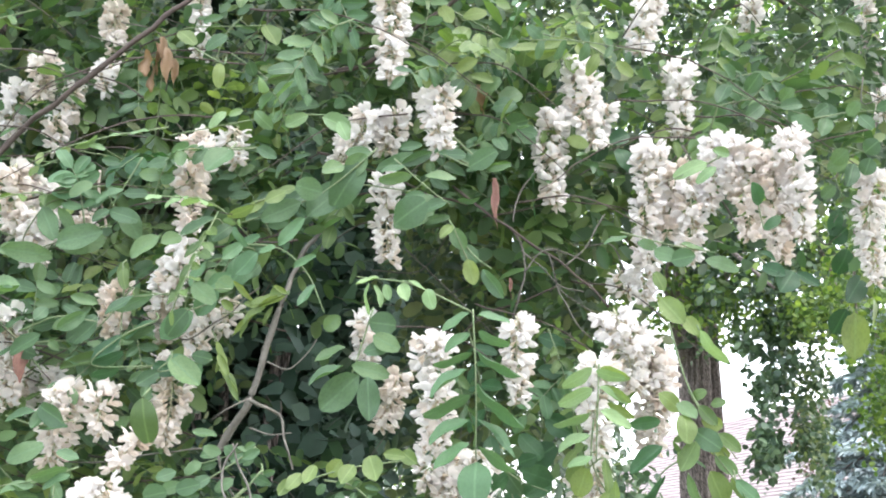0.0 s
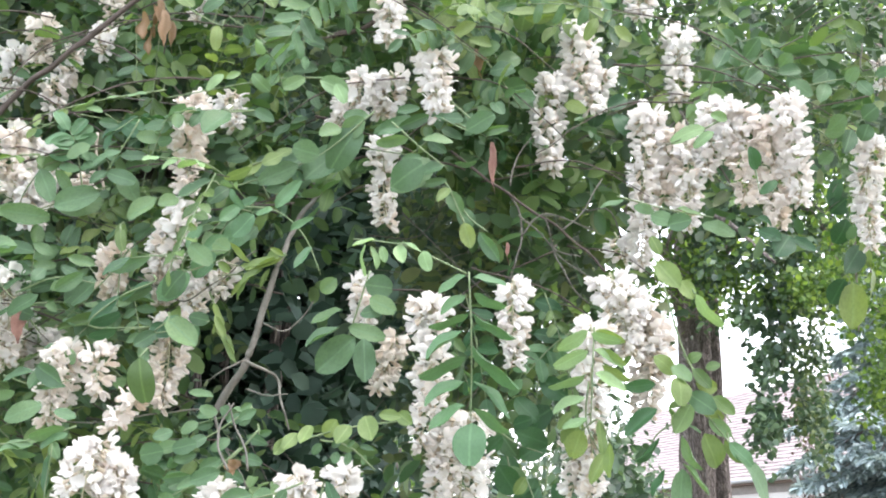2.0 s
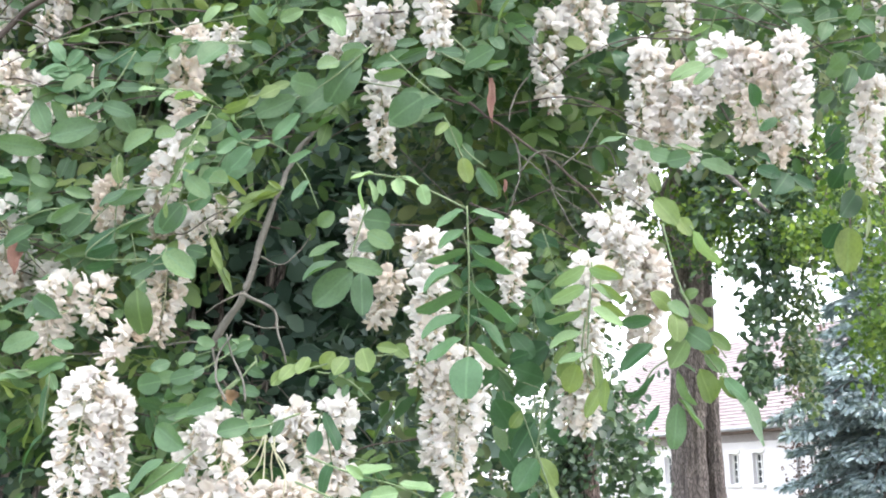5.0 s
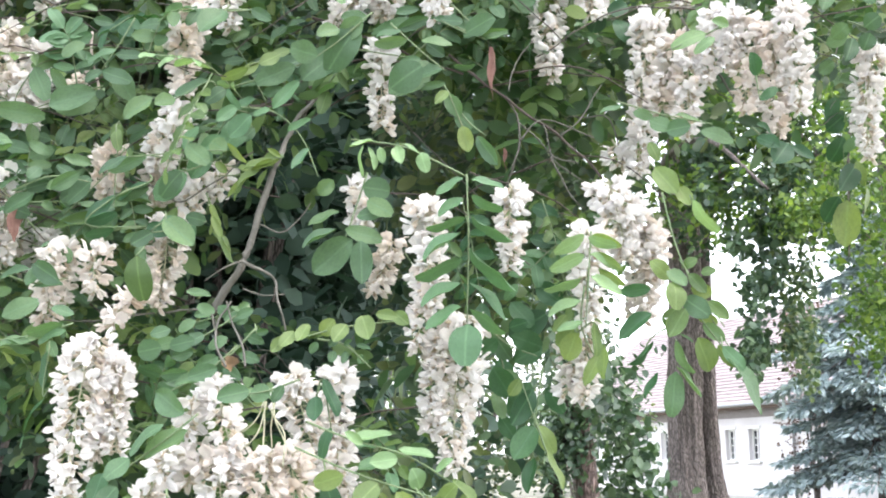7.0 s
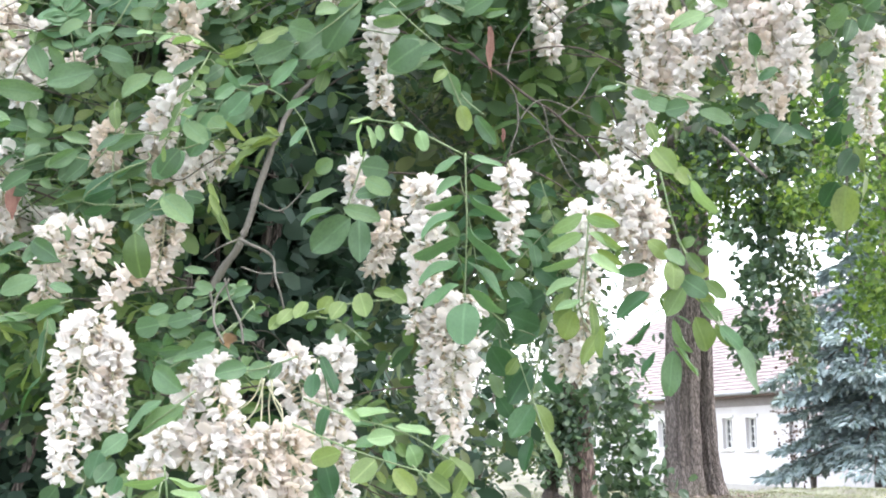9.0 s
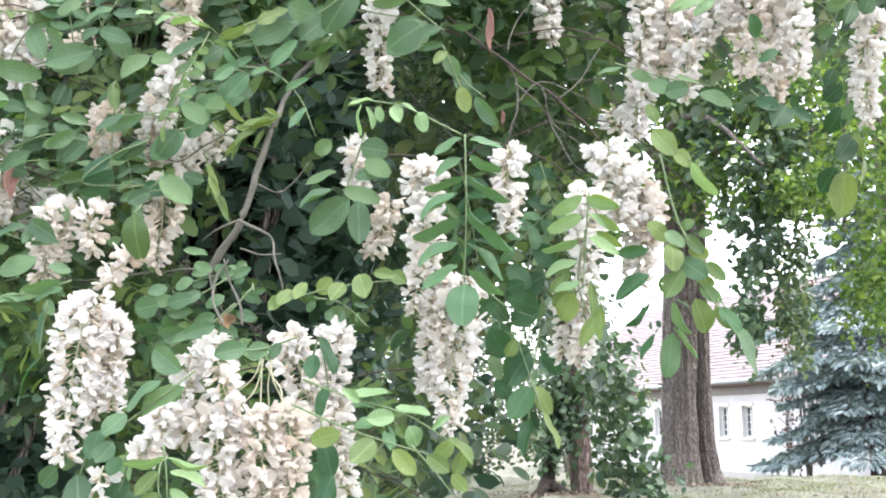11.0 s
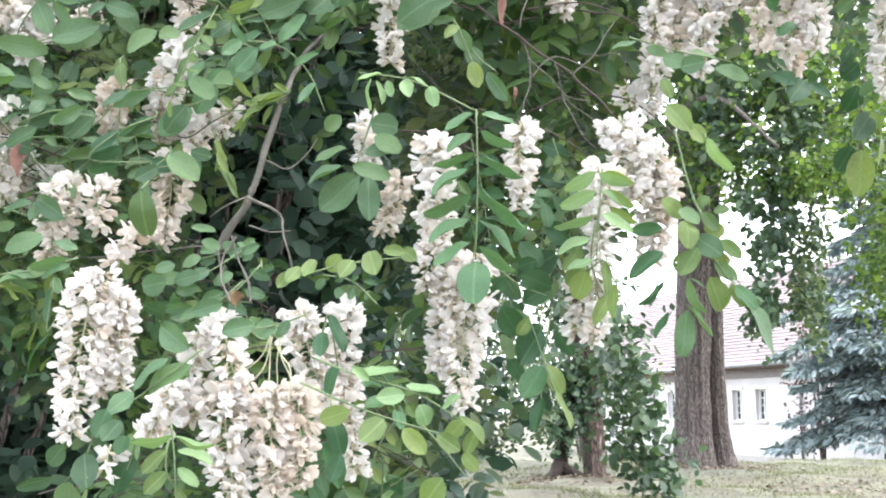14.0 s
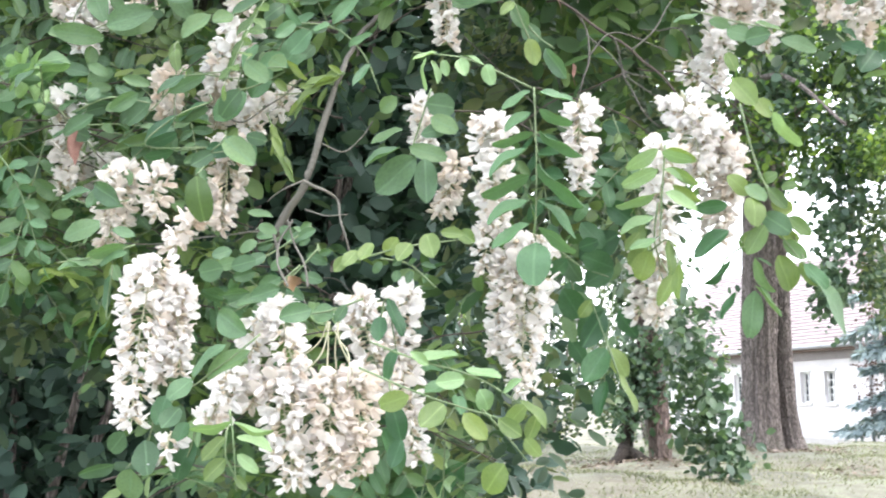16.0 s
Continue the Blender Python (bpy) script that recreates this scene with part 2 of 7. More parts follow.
def build_grass():
    rng = np.random.default_rng(4)
    n = 70000
    x, y = rng.uniform(-2, 9, n), rng.uniform(8.5, 19.5, n)
    keep = np.sin(x * 1.9 + np.sin(y * 1.1) * 2) + np.sin(y * 2.7 + x) * 0.8 + rng.normal(0, 0.6, n) > -0.1
    x, y = x[keep], y[keep]
    n = len(x)
    z = ground_height(x, y)
    h, a = rng.uniform(0.015, 0.05, n), rng.uniform(0, 2 * math.pi, n)
    lean = rng.normal(0, 0.03, (n, 2))
    w = rng.uniform(0.004, 0.009, n)
    p = np.stack([x, y, z - 0.004], -1)
    side = np.stack([np.cos(a) * w, np.sin(a) * w, 0 * a], -1)
    tip = p + np.stack([lean[:, 0], lean[:, 1], h], -1)
    v = np.stack([p - side, p + side, tip], 1).reshape(-1, 3)
    blade = leaf_material("grass_blade", (0.10, 0.118, 0.072), (0.18, 0.195, 0.130), (0.30, 0.30, 0.225), 0.3, True)
    tagged(mesh_from("grass", v, np.arange(3 * n).reshape(-1, 3), blade, smooth=False),
           "short dry grass blades scattered over the lawn", "grass", kind="stuff")


build_grass()


# ---- leaves as geometry ----
def leaflet_mesh(name, fold, curl, notch, wave):
    """One oval blade, 1 long and 1 wide, with a folded midrib, curled and slightly wavy."""
    rows = 8
    verts, faces = [], []
    for i in range(rows + 1):
        s = i / rows
        w = 0.5 * (math.sin(math.pi * min(1, s * 0.98 + 0.02)) ** 0.55) * (0.93 + 0.12 * s)
        if i == 0:
            w = 0.03
        if i == rows:
            w = 0.16 if notch else 0.10
        z = -curl * s * s + 0.02 * math.sin(s * 7 + wave)
        for k in (-1, -0.55, 0, 0.55, 1):
            edge = abs(k)
            verts.append((k * w, s - (notch * 0.03 if i == rows and k == 0 else 0) - 0.02 * edge * (i == rows),
                          z + fold * edge * w + 0.025 * edge * math.sin(s * 9 + wave + k)))
    for i in range(rows):
        for k in range(4):
            a = i * 5 + k
            faces.append((a, a + 1, a + 6, a + 5))
    me = bpy.data.meshes.new(name)
    me.from_pydata(verts, [], faces)
    me.polygons.foreach_set("use_smooth", [True] * len(faces))
    return me


def leaflet_variants(mat):
    out = []
    for args in ((0.22, 0.06, 0, 0.3), (0.10, 0.14, 1, 1.9), (0.30, 0.02, 0, 3.1), (0.05, 0.20, 1, 4.4)):
        me = leaflet_mesh("leaflet", *args)
        me.materials.append(mat)
        out.append(me)
    return out


BLADES = {k: leaflet_variants(m) for k, m in LEAF.items()}
rnd = random.Random(11)

tree = empty("locust_tree", "flowering black locust with hanging white blossom clusters and blue-green pinnate leaves", "tree")
tree.location = (-2.3, 3.6, 0.1)
SHIFT = Matrix.Translation((2.3, -3.6, -0.1))


def in_tree(ob):
    """Hang a part built in world places on the tree."""
    ob.parent = tree
    ob.matrix_parent_inverse = SHIFT
    return ob


def blade(stalk, key, a, b, width, roll=0.0, normal=None):
    """One leaflet from its base a to its tip b."""
    a, b = Vector(a), Vector(b)
    along = b - a
    y = along.normalized()
    spread = 0.08 if roll else 0.2
    n = Vector(normal) if normal else Vector((rnd.gauss(0, spread), -1, rnd.gauss(-0.12 if roll else 0.05, spread)))
    x = y.cross(n).normalized()
    m = Matrix((x, y, x.cross(y))).transposed().to_4x4() @ Matrix.Rotation(radians(roll), 4, "Y")
    ob = new("leaflet", rnd.choice(BLADES[key]))
    ob.parent = stalk
    ob.matrix_basis = Matrix.Translation(a) @ m @ Matrix.Diagonal((width, along.length, along.length, 1))
    return ob


def leaf(key, spine, *leaflets):
    """A compound leaf: its stalk along the spine and the leaflets at their places (base, tip, width, roll)."""
    bm = bmesh.new()
    tube_into(bm, smooth_path(spine, 5), 0.0013, 0.0008, 5)
    stalk = in_tree(part("compound_leaf", bm, STALK))
    for ax, ay, az, bx, by, bz, w, roll in (q for group in leaflets for q in group):
        blade(stalk, key, (ax, ay, az), (bx, by, bz), w, roll)


def pinnate(key, base, tip, pairs, size, face, sag=0.02):
    """A compound leaf grown from its base to its tip with pairs of leaflets and one at the end."""
    base, tip = Vector(base), Vector(tip)
    mid = (base + tip) / 2 + Vector((0, 0, sag))
    path = smooth_path([base, mid, tip], 6)
    bm = bmesh.new()
    tube_into(bm, path, 0.0012, 0.0007, 4)
    stalk = in_tree(part("compound_leaf", bm, STALK))
    n = len(path) - 1
    face = Vector(face).normalized()
    for i in range(pairs + 1):
        s = 0.24 + 0.76 * i / pairs
        f = s * n
        k = min(int(f), n - 1)
        p = Vector(path[k]).lerp(Vector(path[k + 1]), f - k)
        t = Vector(path[k + 1] - path[k]).normalized()
        side = t.cross(face).normalized()
        up = side.cross(t)
        ends = (-1, 1) if i < pairs else (0,)
        for e in ends:
            if rnd.random() < 0.05:
                continue
            ln = size * rnd.uniform(0.82, 1.12) * (0.85 if i == 0 else 1)
            d = (side * e * rnd.uniform(0.8, 1) + t * (rnd.uniform(0.25, 0.6) if e else 1) - Vector((0, 0, rnd.uniform(0, 0.35))) + up * rnd.uniform(-0.25, 0.25)).normalized()
            nn = up + side * rnd.gauss(0, 0.5) + t * rnd.gauss(0, 0.45)
            blade(stalk, key, p, p + d * ln, ln * rnd.uniform(0.46, 0.58), 0, nn)


def limb(name, r0, r1, points, mat=None):
    bm = bmesh.new()
    path = smooth_path(points, 7)
    path += np.array([[noise.noise(Vector(p) * 25 + Vector((k * 9, 0, 0))) * 0.004 for k in range(3)] for p in path])
    tube_into(bm, path, r0, r1, 8, 0.35)
    return in_tree(part(name, bm, mat or (DARK_TWIG if name == "branch" else TWIG)))


# ---- blossom ----
def petal_into(bm, r, length, width, base, pitch, turn, cup, notch=0.0, back=0.0):
    """A small crumpled petal as a 4 x 5 sheet, 1 unit = 1 m; pitched up and turned about the flower's axis (+y)."""
    grid = []
    m = Matrix.Rotation(turn, 4, "Y") @ Matrix.Rotation(pitch, 4, "X")
    for i in range(4):
        s = i / 3
        row = []
        for k in (-1, -0.5, 0, 0.5, 1):
            w = width * 0.5 * (0.25, 0.86, 1.0, 0.52)[i]
            rough = r.gauss(0, 0.045) * width * (s > 0)
            q = Vector((k * w + rough, length * (s - 0.10 * k * k * (i == 3) - notch * (k == 0) * (i == 3)) + rough,
                        cup * width * k * k - back * length * s * s + r.gauss(0, 0.05) * width * s))
            row.append(bm.verts.new(m @ q + Vector(base)))
        grid.append(row)
    for i in range(3):
        for k in range(4):
            bm.faces.new((grid[i][k], grid[i][k + 1], grid[i + 1][k + 1], grid[i + 1][k]))


def blossom_mesh(variant, petal):
    """A pea flower: raised notched banner, two wings, keel, calyx."""
    r = random.Random(variant)
    bm = bmesh.new()
    open_ = (0.5, 0.85, 1.0, 1.2, 0.2, 0.7, 0.95)[variant]
    petal_into(bm, r, 0.0145, 0.0165, (0, 0.0045, 0.001), 0.55 + 0.95 * open_, r.uniform(-0.3, 0.3), -0.16, 0.20, 0.25)
    for side in (-1, 1):
        petal_into(bm, r, 0.0150, 0.0070, (side * 0.0014, 0.0045, 0), -0.15 - 0.2 * r.random(), side * (1.0 + 0.4 * r.random()), 0.25 * open_ + 0.08, 0, -0.1)
    petal_into(bm, r, 0.0118, 0.0055, (0, 0.0045, -0.001), -0.35, 0, 0.5, 0, -0.25)
    for f in bm.faces:
        f.material_index = 0
    sides = 6
    a = [bm.verts.new((math.cos(t) * 0.0010, -0.001, math.sin(t) * 0.0010)) for t in (2 * math.pi * k / sides for k in range(sides))]
    b = [bm.verts.new((math.cos(t) * 0.0034, 0.0068, math.sin(t) * 0.0030)) for t in (2 * math.pi * k / sides for k in range(sides))]
    for k in range(sides):
        bm.faces.new((a[k], a[(k + 1) % sides], b[(k + 1) % sides], b[k])).material_index = 1
    me = bpy.data.meshes.new("blossom")
    bm.to_mesh(me)
    bm.free()
    me.materials.append(petal)
    me.materials.append(CALYX)
    me.polygons.foreach_set("use_smooth", [True] * len(me.polygons))
    return me


BLOSSOM = [[blossom_mesh(v, p) for v in range(7)] for p in PETAL]
HANGING = []
AGE = ("", "cream blossom cluster past its best", "withered tan blossom cluster")


def raceme(top, tip, width, age, seed):
    """A hanging cluster of pea flowers round one stalk."""
    r = random.Random(seed)
    top, tip = Vector(top), Vector(tip)
    HANGING.append((top, tip, width))
    ln = (tip - top).length
    bow = Vector((r.uniform(-1, 1), r.uniform(-1, 1), 0)) * 0.05 * ln
    path = smooth_path([top + Vector((r.uniform(-0.004, 0.004), 0.008, 0.012)), top, (top + tip) / 2 + bow, tip], 5)
    bm = bmesh.new()
    tube_into(bm, path, 0.0014, 0.0007, 5)
    count = min(92, max(7, int(ln * width * 8600 + ln * 130)))
    seats = []
    n = len(path) - 1
    for i in range(count):
        s = 0.2 + 0.8 * (i + r.uniform(-0.3, 0.3)) / count
        s = min(max(s, 0.16), 1)
        k = min(int(s * n), n - 1)
        p = Vector(path[k]).lerp(Vector(path[k + 1]), s * n - k)
        a = i * 2.39996 + r.uniform(-0.5, 0.5)
        taper = (0.6 + 0.4 * min(1, (s - 0.16) / 0.2)) * (1.0 - 0.68 * max(0, (s - 0.45) / 0.55) ** 1.3)
        out = Vector((math.cos(a), math.sin(a), 0))
        reach = max(0.005, (width * 0.5 - 0.0135)) * taper * r.uniform(0.4, 1.12)
        q = p + out * reach + Vector((0, 0, -0.25 * reach))
        tube_into(bm, [p, (p + q) / 2 + Vector((0, 0, 0.15 * reach)), q], 0.0006, 0.0005, 3)
        seats.append((q, out, taper))
    stem = in_tree(part("raceme", bm, PALE_STALK, None, AGE[age]))
    for q, out, taper in seats:
        y = (out + Vector((r.gauss(0, 0.3), r.gauss(0, 0.3), r.gauss(-0.55, 0.3)))).normalized()
        z = Vector((r.gauss(0, 0.4), r.gauss(0, 0.4), 1))
        x = y.cross(z).normalized()
        m = Matrix((x, y, x.cross(y))).transposed().to_4x4()
        size = r.uniform(0.88, 1.25) * (0.68 + 0.32 * taper)
        ob = new("blossom", r.choice(BLOSSOM[min(2, age + (r.random() < 0.12))]))
        ob.parent = stem
        ob.matrix_basis = Matrix.Translation(q) @ m @ Matrix.Scale(size, 4)


# blossom clusters
raceme((-0.384, 1.2, 1.806), (-0.403, 1.196, 1.631), 0.067, 0, 1)
raceme((-0.375, 1.23, 1.789), (-0.383, 1.226, 1.68), 0.046, 1, 2)
raceme((-0.358, 1.215, 1.782), (-0.355, 1.217, 1.686), 0.039, 0, 3)
raceme((-0.253, 1.16, 1.746), (-0.266, 1.169, 1.704), 0.037, 0, 4)
raceme((-0.282, 1.16, 1.686), (-0.309, 1.154, 1.632), 0.050, 0, 5)
raceme((-0.259, 1.18, 1.691), (-0.265, 1.171, 1.649), 0.035, 1, 6)
raceme((-0.233, 1.165, 1.76), (-0.214, 1.157, 1.685), 0.047, 0, 7)
raceme((-0.231, 1.165, 1.679), (-0.216, 1.166, 1.569), 0.062, 0, 8)
raceme((-0.183, 1.17, 1.679), (-0.175, 1.172, 1.568), 0.053, 1, 9)
raceme((-0.153, 1.18, 1.681), (-0.147, 1.174, 1.579), 0.044, 2, 10)
raceme((-0.156, 1.22, 1.767), (-0.119, 1.214, 1.641), 0.052, 0, 11)
raceme((-0.106, 1.24, 1.775), (-0.112, 1.242, 1.697), 0.040, 0, 12)
raceme((-0.109, 1.24, 1.697), (-0.092, 1.243, 1.589), 0.040, 0, 13)
raceme((-0.363, 1.2, 1.613), (-0.362, 1.204, 1.588), 0.016, 0, 14)
raceme((-0.003, 1.255, 1.972), (-0.018, 1.26, 1.802), 0.050, 0, 15)
raceme((0.037, 1.27, 1.836), (0.025, 1.261, 1.664), 0.071, 0, 16)
raceme((0.013, 1.265, 1.816), (-0.0, 1.265, 1.706), 0.047, 0, 17)
raceme((0.102, 1.3, 2.002), (0.101, 1.307, 1.903), 0.041, 0, 18)
raceme((-0.05, 1.33, 1.944), (-0.072, 1.339, 1.881), 0.042, 1, 19)
raceme((-0.086, 1.33, 2.014), (-0.089, 1.326, 1.958), 0.022, 0, 20)
raceme((0.192, 1.27, 1.942), (0.193, 1.277, 1.836), 0.050, 0, 21)
raceme((0.171, 1.3, 1.818), (0.163, 1.303, 1.75), 0.034, 0, 22)
raceme((0.186, 1.28, 1.823), (0.182, 1.289, 1.739), 0.031, 0, 23)
raceme((0.226, 1.3, 2.008), (0.243, 1.295, 1.914), 0.065, 0, 24)
raceme((0.253, 1.32, 1.984), (0.283, 1.324, 1.897), 0.059, 0, 25)
raceme((0.274, 1.34, 1.958), (0.263, 1.347, 1.843), 0.057, 1, 26)
raceme((-0.052, 1.34, 2.487), (-0.053, 1.34, 2.352), 0.051, 0, 27)
raceme((0.01, 1.33, 2.326), (0.016, 1.322, 2.239), 0.055, 0, 28)
raceme((-0.083, 1.36, 2.308), (-0.125, 1.354, 2.238), 0.061, 0, 29)
raceme((-0.049, 1.37, 2.315), (-0.064, 1.363, 2.255), 0.051, 0, 30)
raceme((0.213, 1.430, 2.401), (0.228, 1.421, 2.278), 0.053, 0, 31)
raceme((0.175, 1.430, 2.333), (0.168, 1.423, 2.192), 0.053, 0, 32)
raceme((0.246, 1.440, 2.344), (0.236, 1.442, 2.281), 0.033, 0, 33)
raceme((0.368, 1.480, 2.414), (0.362, 1.472, 2.309), 0.050, 0, 34)
raceme((0.299, 1.386, 2.256), (0.281, 1.391, 2.104), 0.051, 0, 35)
raceme((0.334, 1.395, 2.232), (0.316, 1.4, 2.137), 0.044, 1, 36)
raceme((0.348, 1.383, 2.203), (0.345, 1.389, 2.098), 0.045, 0, 37)
raceme((0.385, 1.37, 2.258), (0.373, 1.376, 2.164), 0.043, 0, 38)
raceme((0.422, 1.36, 2.245), (0.42, 1.364, 2.12), 0.044, 1, 39)
raceme((0.455, 1.35, 2.221), (0.457, 1.358, 2.087), 0.050, 1, 40)
raceme((0.476, 1.335, 2.251), (0.485, 1.344, 2.117), 0.047, 0, 41)
raceme((0.409, 1.36, 2.26), (0.394, 1.363, 2.187), 0.039, 0, 42)
raceme((0.6, 1.386, 2.205), (0.59, 1.395, 2.065), 0.045, 0, 43)
raceme((0.338, 1.500, 2.540), (0.313, 1.492, 2.449), 0.057, 0, 44)
raceme((-0.310, 1.330, 2.266), (-0.315, 1.322, 2.140), 0.051, 1, 45)
raceme((-0.364, 1.550, 2.596), (-0.358, 1.540, 2.480), 0.028, 0, 46)
raceme((-0.493, 1.550, 2.570), (-0.488, 1.544, 2.491), 0.039, 1, 47)
raceme((-0.322, 1.335, 2.124), (-0.347, 1.332, 2.042), 0.060, 0, 48)
raceme((-0.298, 1.34, 2.042), (-0.307, 1.339, 1.983), 0.042, 0, 49)
raceme((-0.354, 1.36, 2.052), (-0.357, 1.364, 2.0), 0.043, 1, 50)
raceme((-0.06, 1.335, 2.202), (-0.058, 1.34, 2.096), 0.041, 0, 51)
raceme((-0.415, 1.35, 2.073), (-0.417, 1.342, 2.009), 0.053, 2, 52)
raceme((-0.545, 1.34, 2.037), (-0.543, 1.338, 1.918), 0.042, 0, 53)
raceme((-0.451, 1.28, 1.932), (-0.466, 1.281, 1.845), 0.054, 1, 54)
raceme((-0.403, 1.27, 1.929), (-0.403, 1.268, 1.875), 0.030, 1, 55)
raceme((-0.331, 1.32, 1.97), (-0.34, 1.312, 1.864), 0.052, 1, 56)
raceme((-0.349, 1.24, 1.874), (-0.374, 1.242, 1.833), 0.036, 1, 57)
raceme((-0.091, 1.33, 2.02), (-0.089, 1.327, 1.965), 0.025, 0, 58)
raceme((-0.580, 1.500, 2.463), (-0.583, 1.504, 2.401), 0.045, 1, 59)
raceme((-0.543, 1.520, 2.424), (-0.548, 1.520, 2.375), 0.038, 0, 60)
raceme((-0.559, 1.500, 2.371), (-0.562, 1.509, 2.322), 0.041, 0, 61)
raceme((-0.596, 1.480, 2.285), (-0.597, 1.490, 2.186), 0.051, 1, 62)
raceme((-0.547, 1.460, 2.252), (-0.547, 1.451, 2.166), 0.044, 0, 63)
raceme((-0.495, 1.460, 2.208), (-0.499, 1.465, 2.168), 0.036, 1, 64)
raceme((-0.628, 1.520, 2.428), (-0.633, 1.524, 2.347), 0.045, 0, 65)
raceme((-0.493, 1.520, 2.461), (-0.494, 1.516, 2.422), 0.034, 0, 66)
raceme((-0.277, 1.416, 2.309), (-0.271, 1.408, 2.26), 0.033, 0, 67)
raceme((0.583, 1.800, 2.677), (0.571, 1.800, 2.621), 0.040, 0, 68)
raceme((0.787, 1.800, 2.683), (0.785, 1.796, 2.636), 0.040, 0, 69)
raceme((0.795, 1.800, 2.496), (0.797, 1.806, 2.455), 0.040, 0, 70)
raceme((-0.552, 1.416, 2.196), (-0.554, 1.424, 2.126), 0.045, 0, 71)
raceme((-0.33, 1.386, 2.041), (-0.336, 1.384, 2.011), 0.036, 1, 72)
raceme((0.294, 1.416, 2.138), (0.282, 1.412, 2.05), 0.041, 0, 73)
raceme((0.258, 1.446, 2.098), (0.265, 1.446, 2.066), 0.030, 0, 74)
raceme((-0.581, 1.416, 2.262), (-0.58, 1.42, 2.173), 0.045, 1, 75)
raceme((-0.552, 1.431, 2.183), (-0.556, 1.437, 2.128), 0.038, 0, 76)
raceme((-0.547, 1.401, 1.998), (-0.546, 1.403, 1.923), 0.037, 0, 77)
raceme((-0.503, 1.392, 1.973), (-0.5, 1.388, 1.898), 0.040, 0, 78)
raceme((-0.276, 1.386, 2.058), (-0.279, 1.383, 2.016), 0.022, 0, 79)
# compound leaves
leaf("g", [(-0.206, 1.206, 1.85), (-0.244, 1.206, 1.825), (-0.289, 1.206, 1.799)],
     [(-0.267, 1.203, 1.834, -0.287, 1.201, 1.824, 0.014, 0),
      (-0.244, 1.197, 1.843, -0.264, 1.193, 1.85, 0.013, 0),
      (-0.236, 1.211, 1.835, -0.214, 1.207, 1.841, 0.013, 0),
      (-0.221, 1.204, 1.837, -0.201, 1.2, 1.846, 0.012, 0),
      (-0.254, 1.189, 1.816, -0.273, 1.179, 1.806, 0.015, 0),
      (-0.231, 1.207, 1.815, -0.251, 1.2, 1.803, 0.014, 0),
      (-0.212, 1.204, 1.818, -0.19, 1.2, 1.808, 0.013, 0),
      (-0.266, 1.191, 1.798, -0.289, 1.184, 1.791, 0.015, 0)],
     [(-0.297, 1.209, 1.825, -0.316, 1.198, 1.818, 0.015, 0)])
leaf("g", [(-0.197, 1.191, 1.823), (-0.228, 1.191, 1.791), (-0.278, 1.191, 1.766)],
     [(-0.237, 1.186, 1.791, -0.261, 1.185, 1.78, 0.016, 0),
      (-0.213, 1.179, 1.793, -0.19, 1.175, 1.786, 0.014, 0),
      (-0.269, 1.178, 1.771, -0.29, 1.166, 1.761, 0.018, 0),
      (-0.229, 1.177, 1.777, -0.208, 1.165, 1.765, 0.015, 0),
      (-0.25, 1.177, 1.765, -0.263, 1.168, 1.747, 0.015, 0)])
leaf("h", [(0.295, 1.241, 1.906), (0.32, 1.241, 1.865), (0.345, 1.241, 1.825)],
     [(0.302, 1.226, 1.886, 0.321, 1.222, 1.863, 0.016, 0),
      (0.318, 1.234, 1.888, 0.333, 1.224, 1.891, 0.012, 0),
      (0.322, 1.223, 1.853, 0.345, 1.219, 1.832, 0.017, 0),
      (0.297, 1.228, 1.845, 0.275, 1.22, 1.812, 0.022, 0),
      (0.299, 1.246, 1.897, 0.313, 1.234, 1.905, 0.014, 0)])
leaf("e", [(0.338, 1.232, 1.812), (0.336, 1.22, 1.8)],
     [(0.336, 1.22, 1.8, 0.361, 1.216, 1.774, 0.018, -15)])
leaf("g", [(-0.376, 1.306, 2.237), (-0.392, 1.306, 2.207), (-0.416, 1.306, 2.168)],
     [(-0.403, 1.304, 2.229, -0.427, 1.3, 2.233, 0.014, 0),
      (-0.372, 1.311, 2.227, -0.335, 1.307, 2.233, 0.017, -11),
      (-0.376, 1.293, 2.209, -0.341, 1.289, 2.206, 0.019, 0),
      (-0.394, 1.289, 2.189, -0.431, 1.285, 2.177, 0.016, 45),
      (-0.4, 1.31, 2.189, -0.365, 1.306, 2.188, 0.015, -21),
      (-0.411, 1.29, 2.16, -0.374, 1.286, 2.147, 0.021, 0),
      (-0.439, 1.308, 2.204, -0.47, 1.304, 2.191, 0.019, 0),
      (-0.41, 1.288, 2.161, -0.43, 1.284, 2.145, 0.014, 0)])
leaf("g", [(-0.483, 1.357, 2.21), (-0.487, 1.345, 2.198), (-0.512, 1.335, 2.18), (-0.533, 1.34, 2.128), (-0.425, 1.332, 2.136)],
     [(-0.487, 1.345, 2.198, -0.516, 1.334, 2.183, 0.021, 0),
      (-0.512, 1.335, 2.18, -0.489, 1.315, 2.135, 0.028, 0),
      (-0.533, 1.34, 2.128, -0.568, 1.336, 2.125, 0.021, 0),
      (-0.425, 1.332, 2.136, -0.477, 1.315, 2.126, 0.037, 0)])
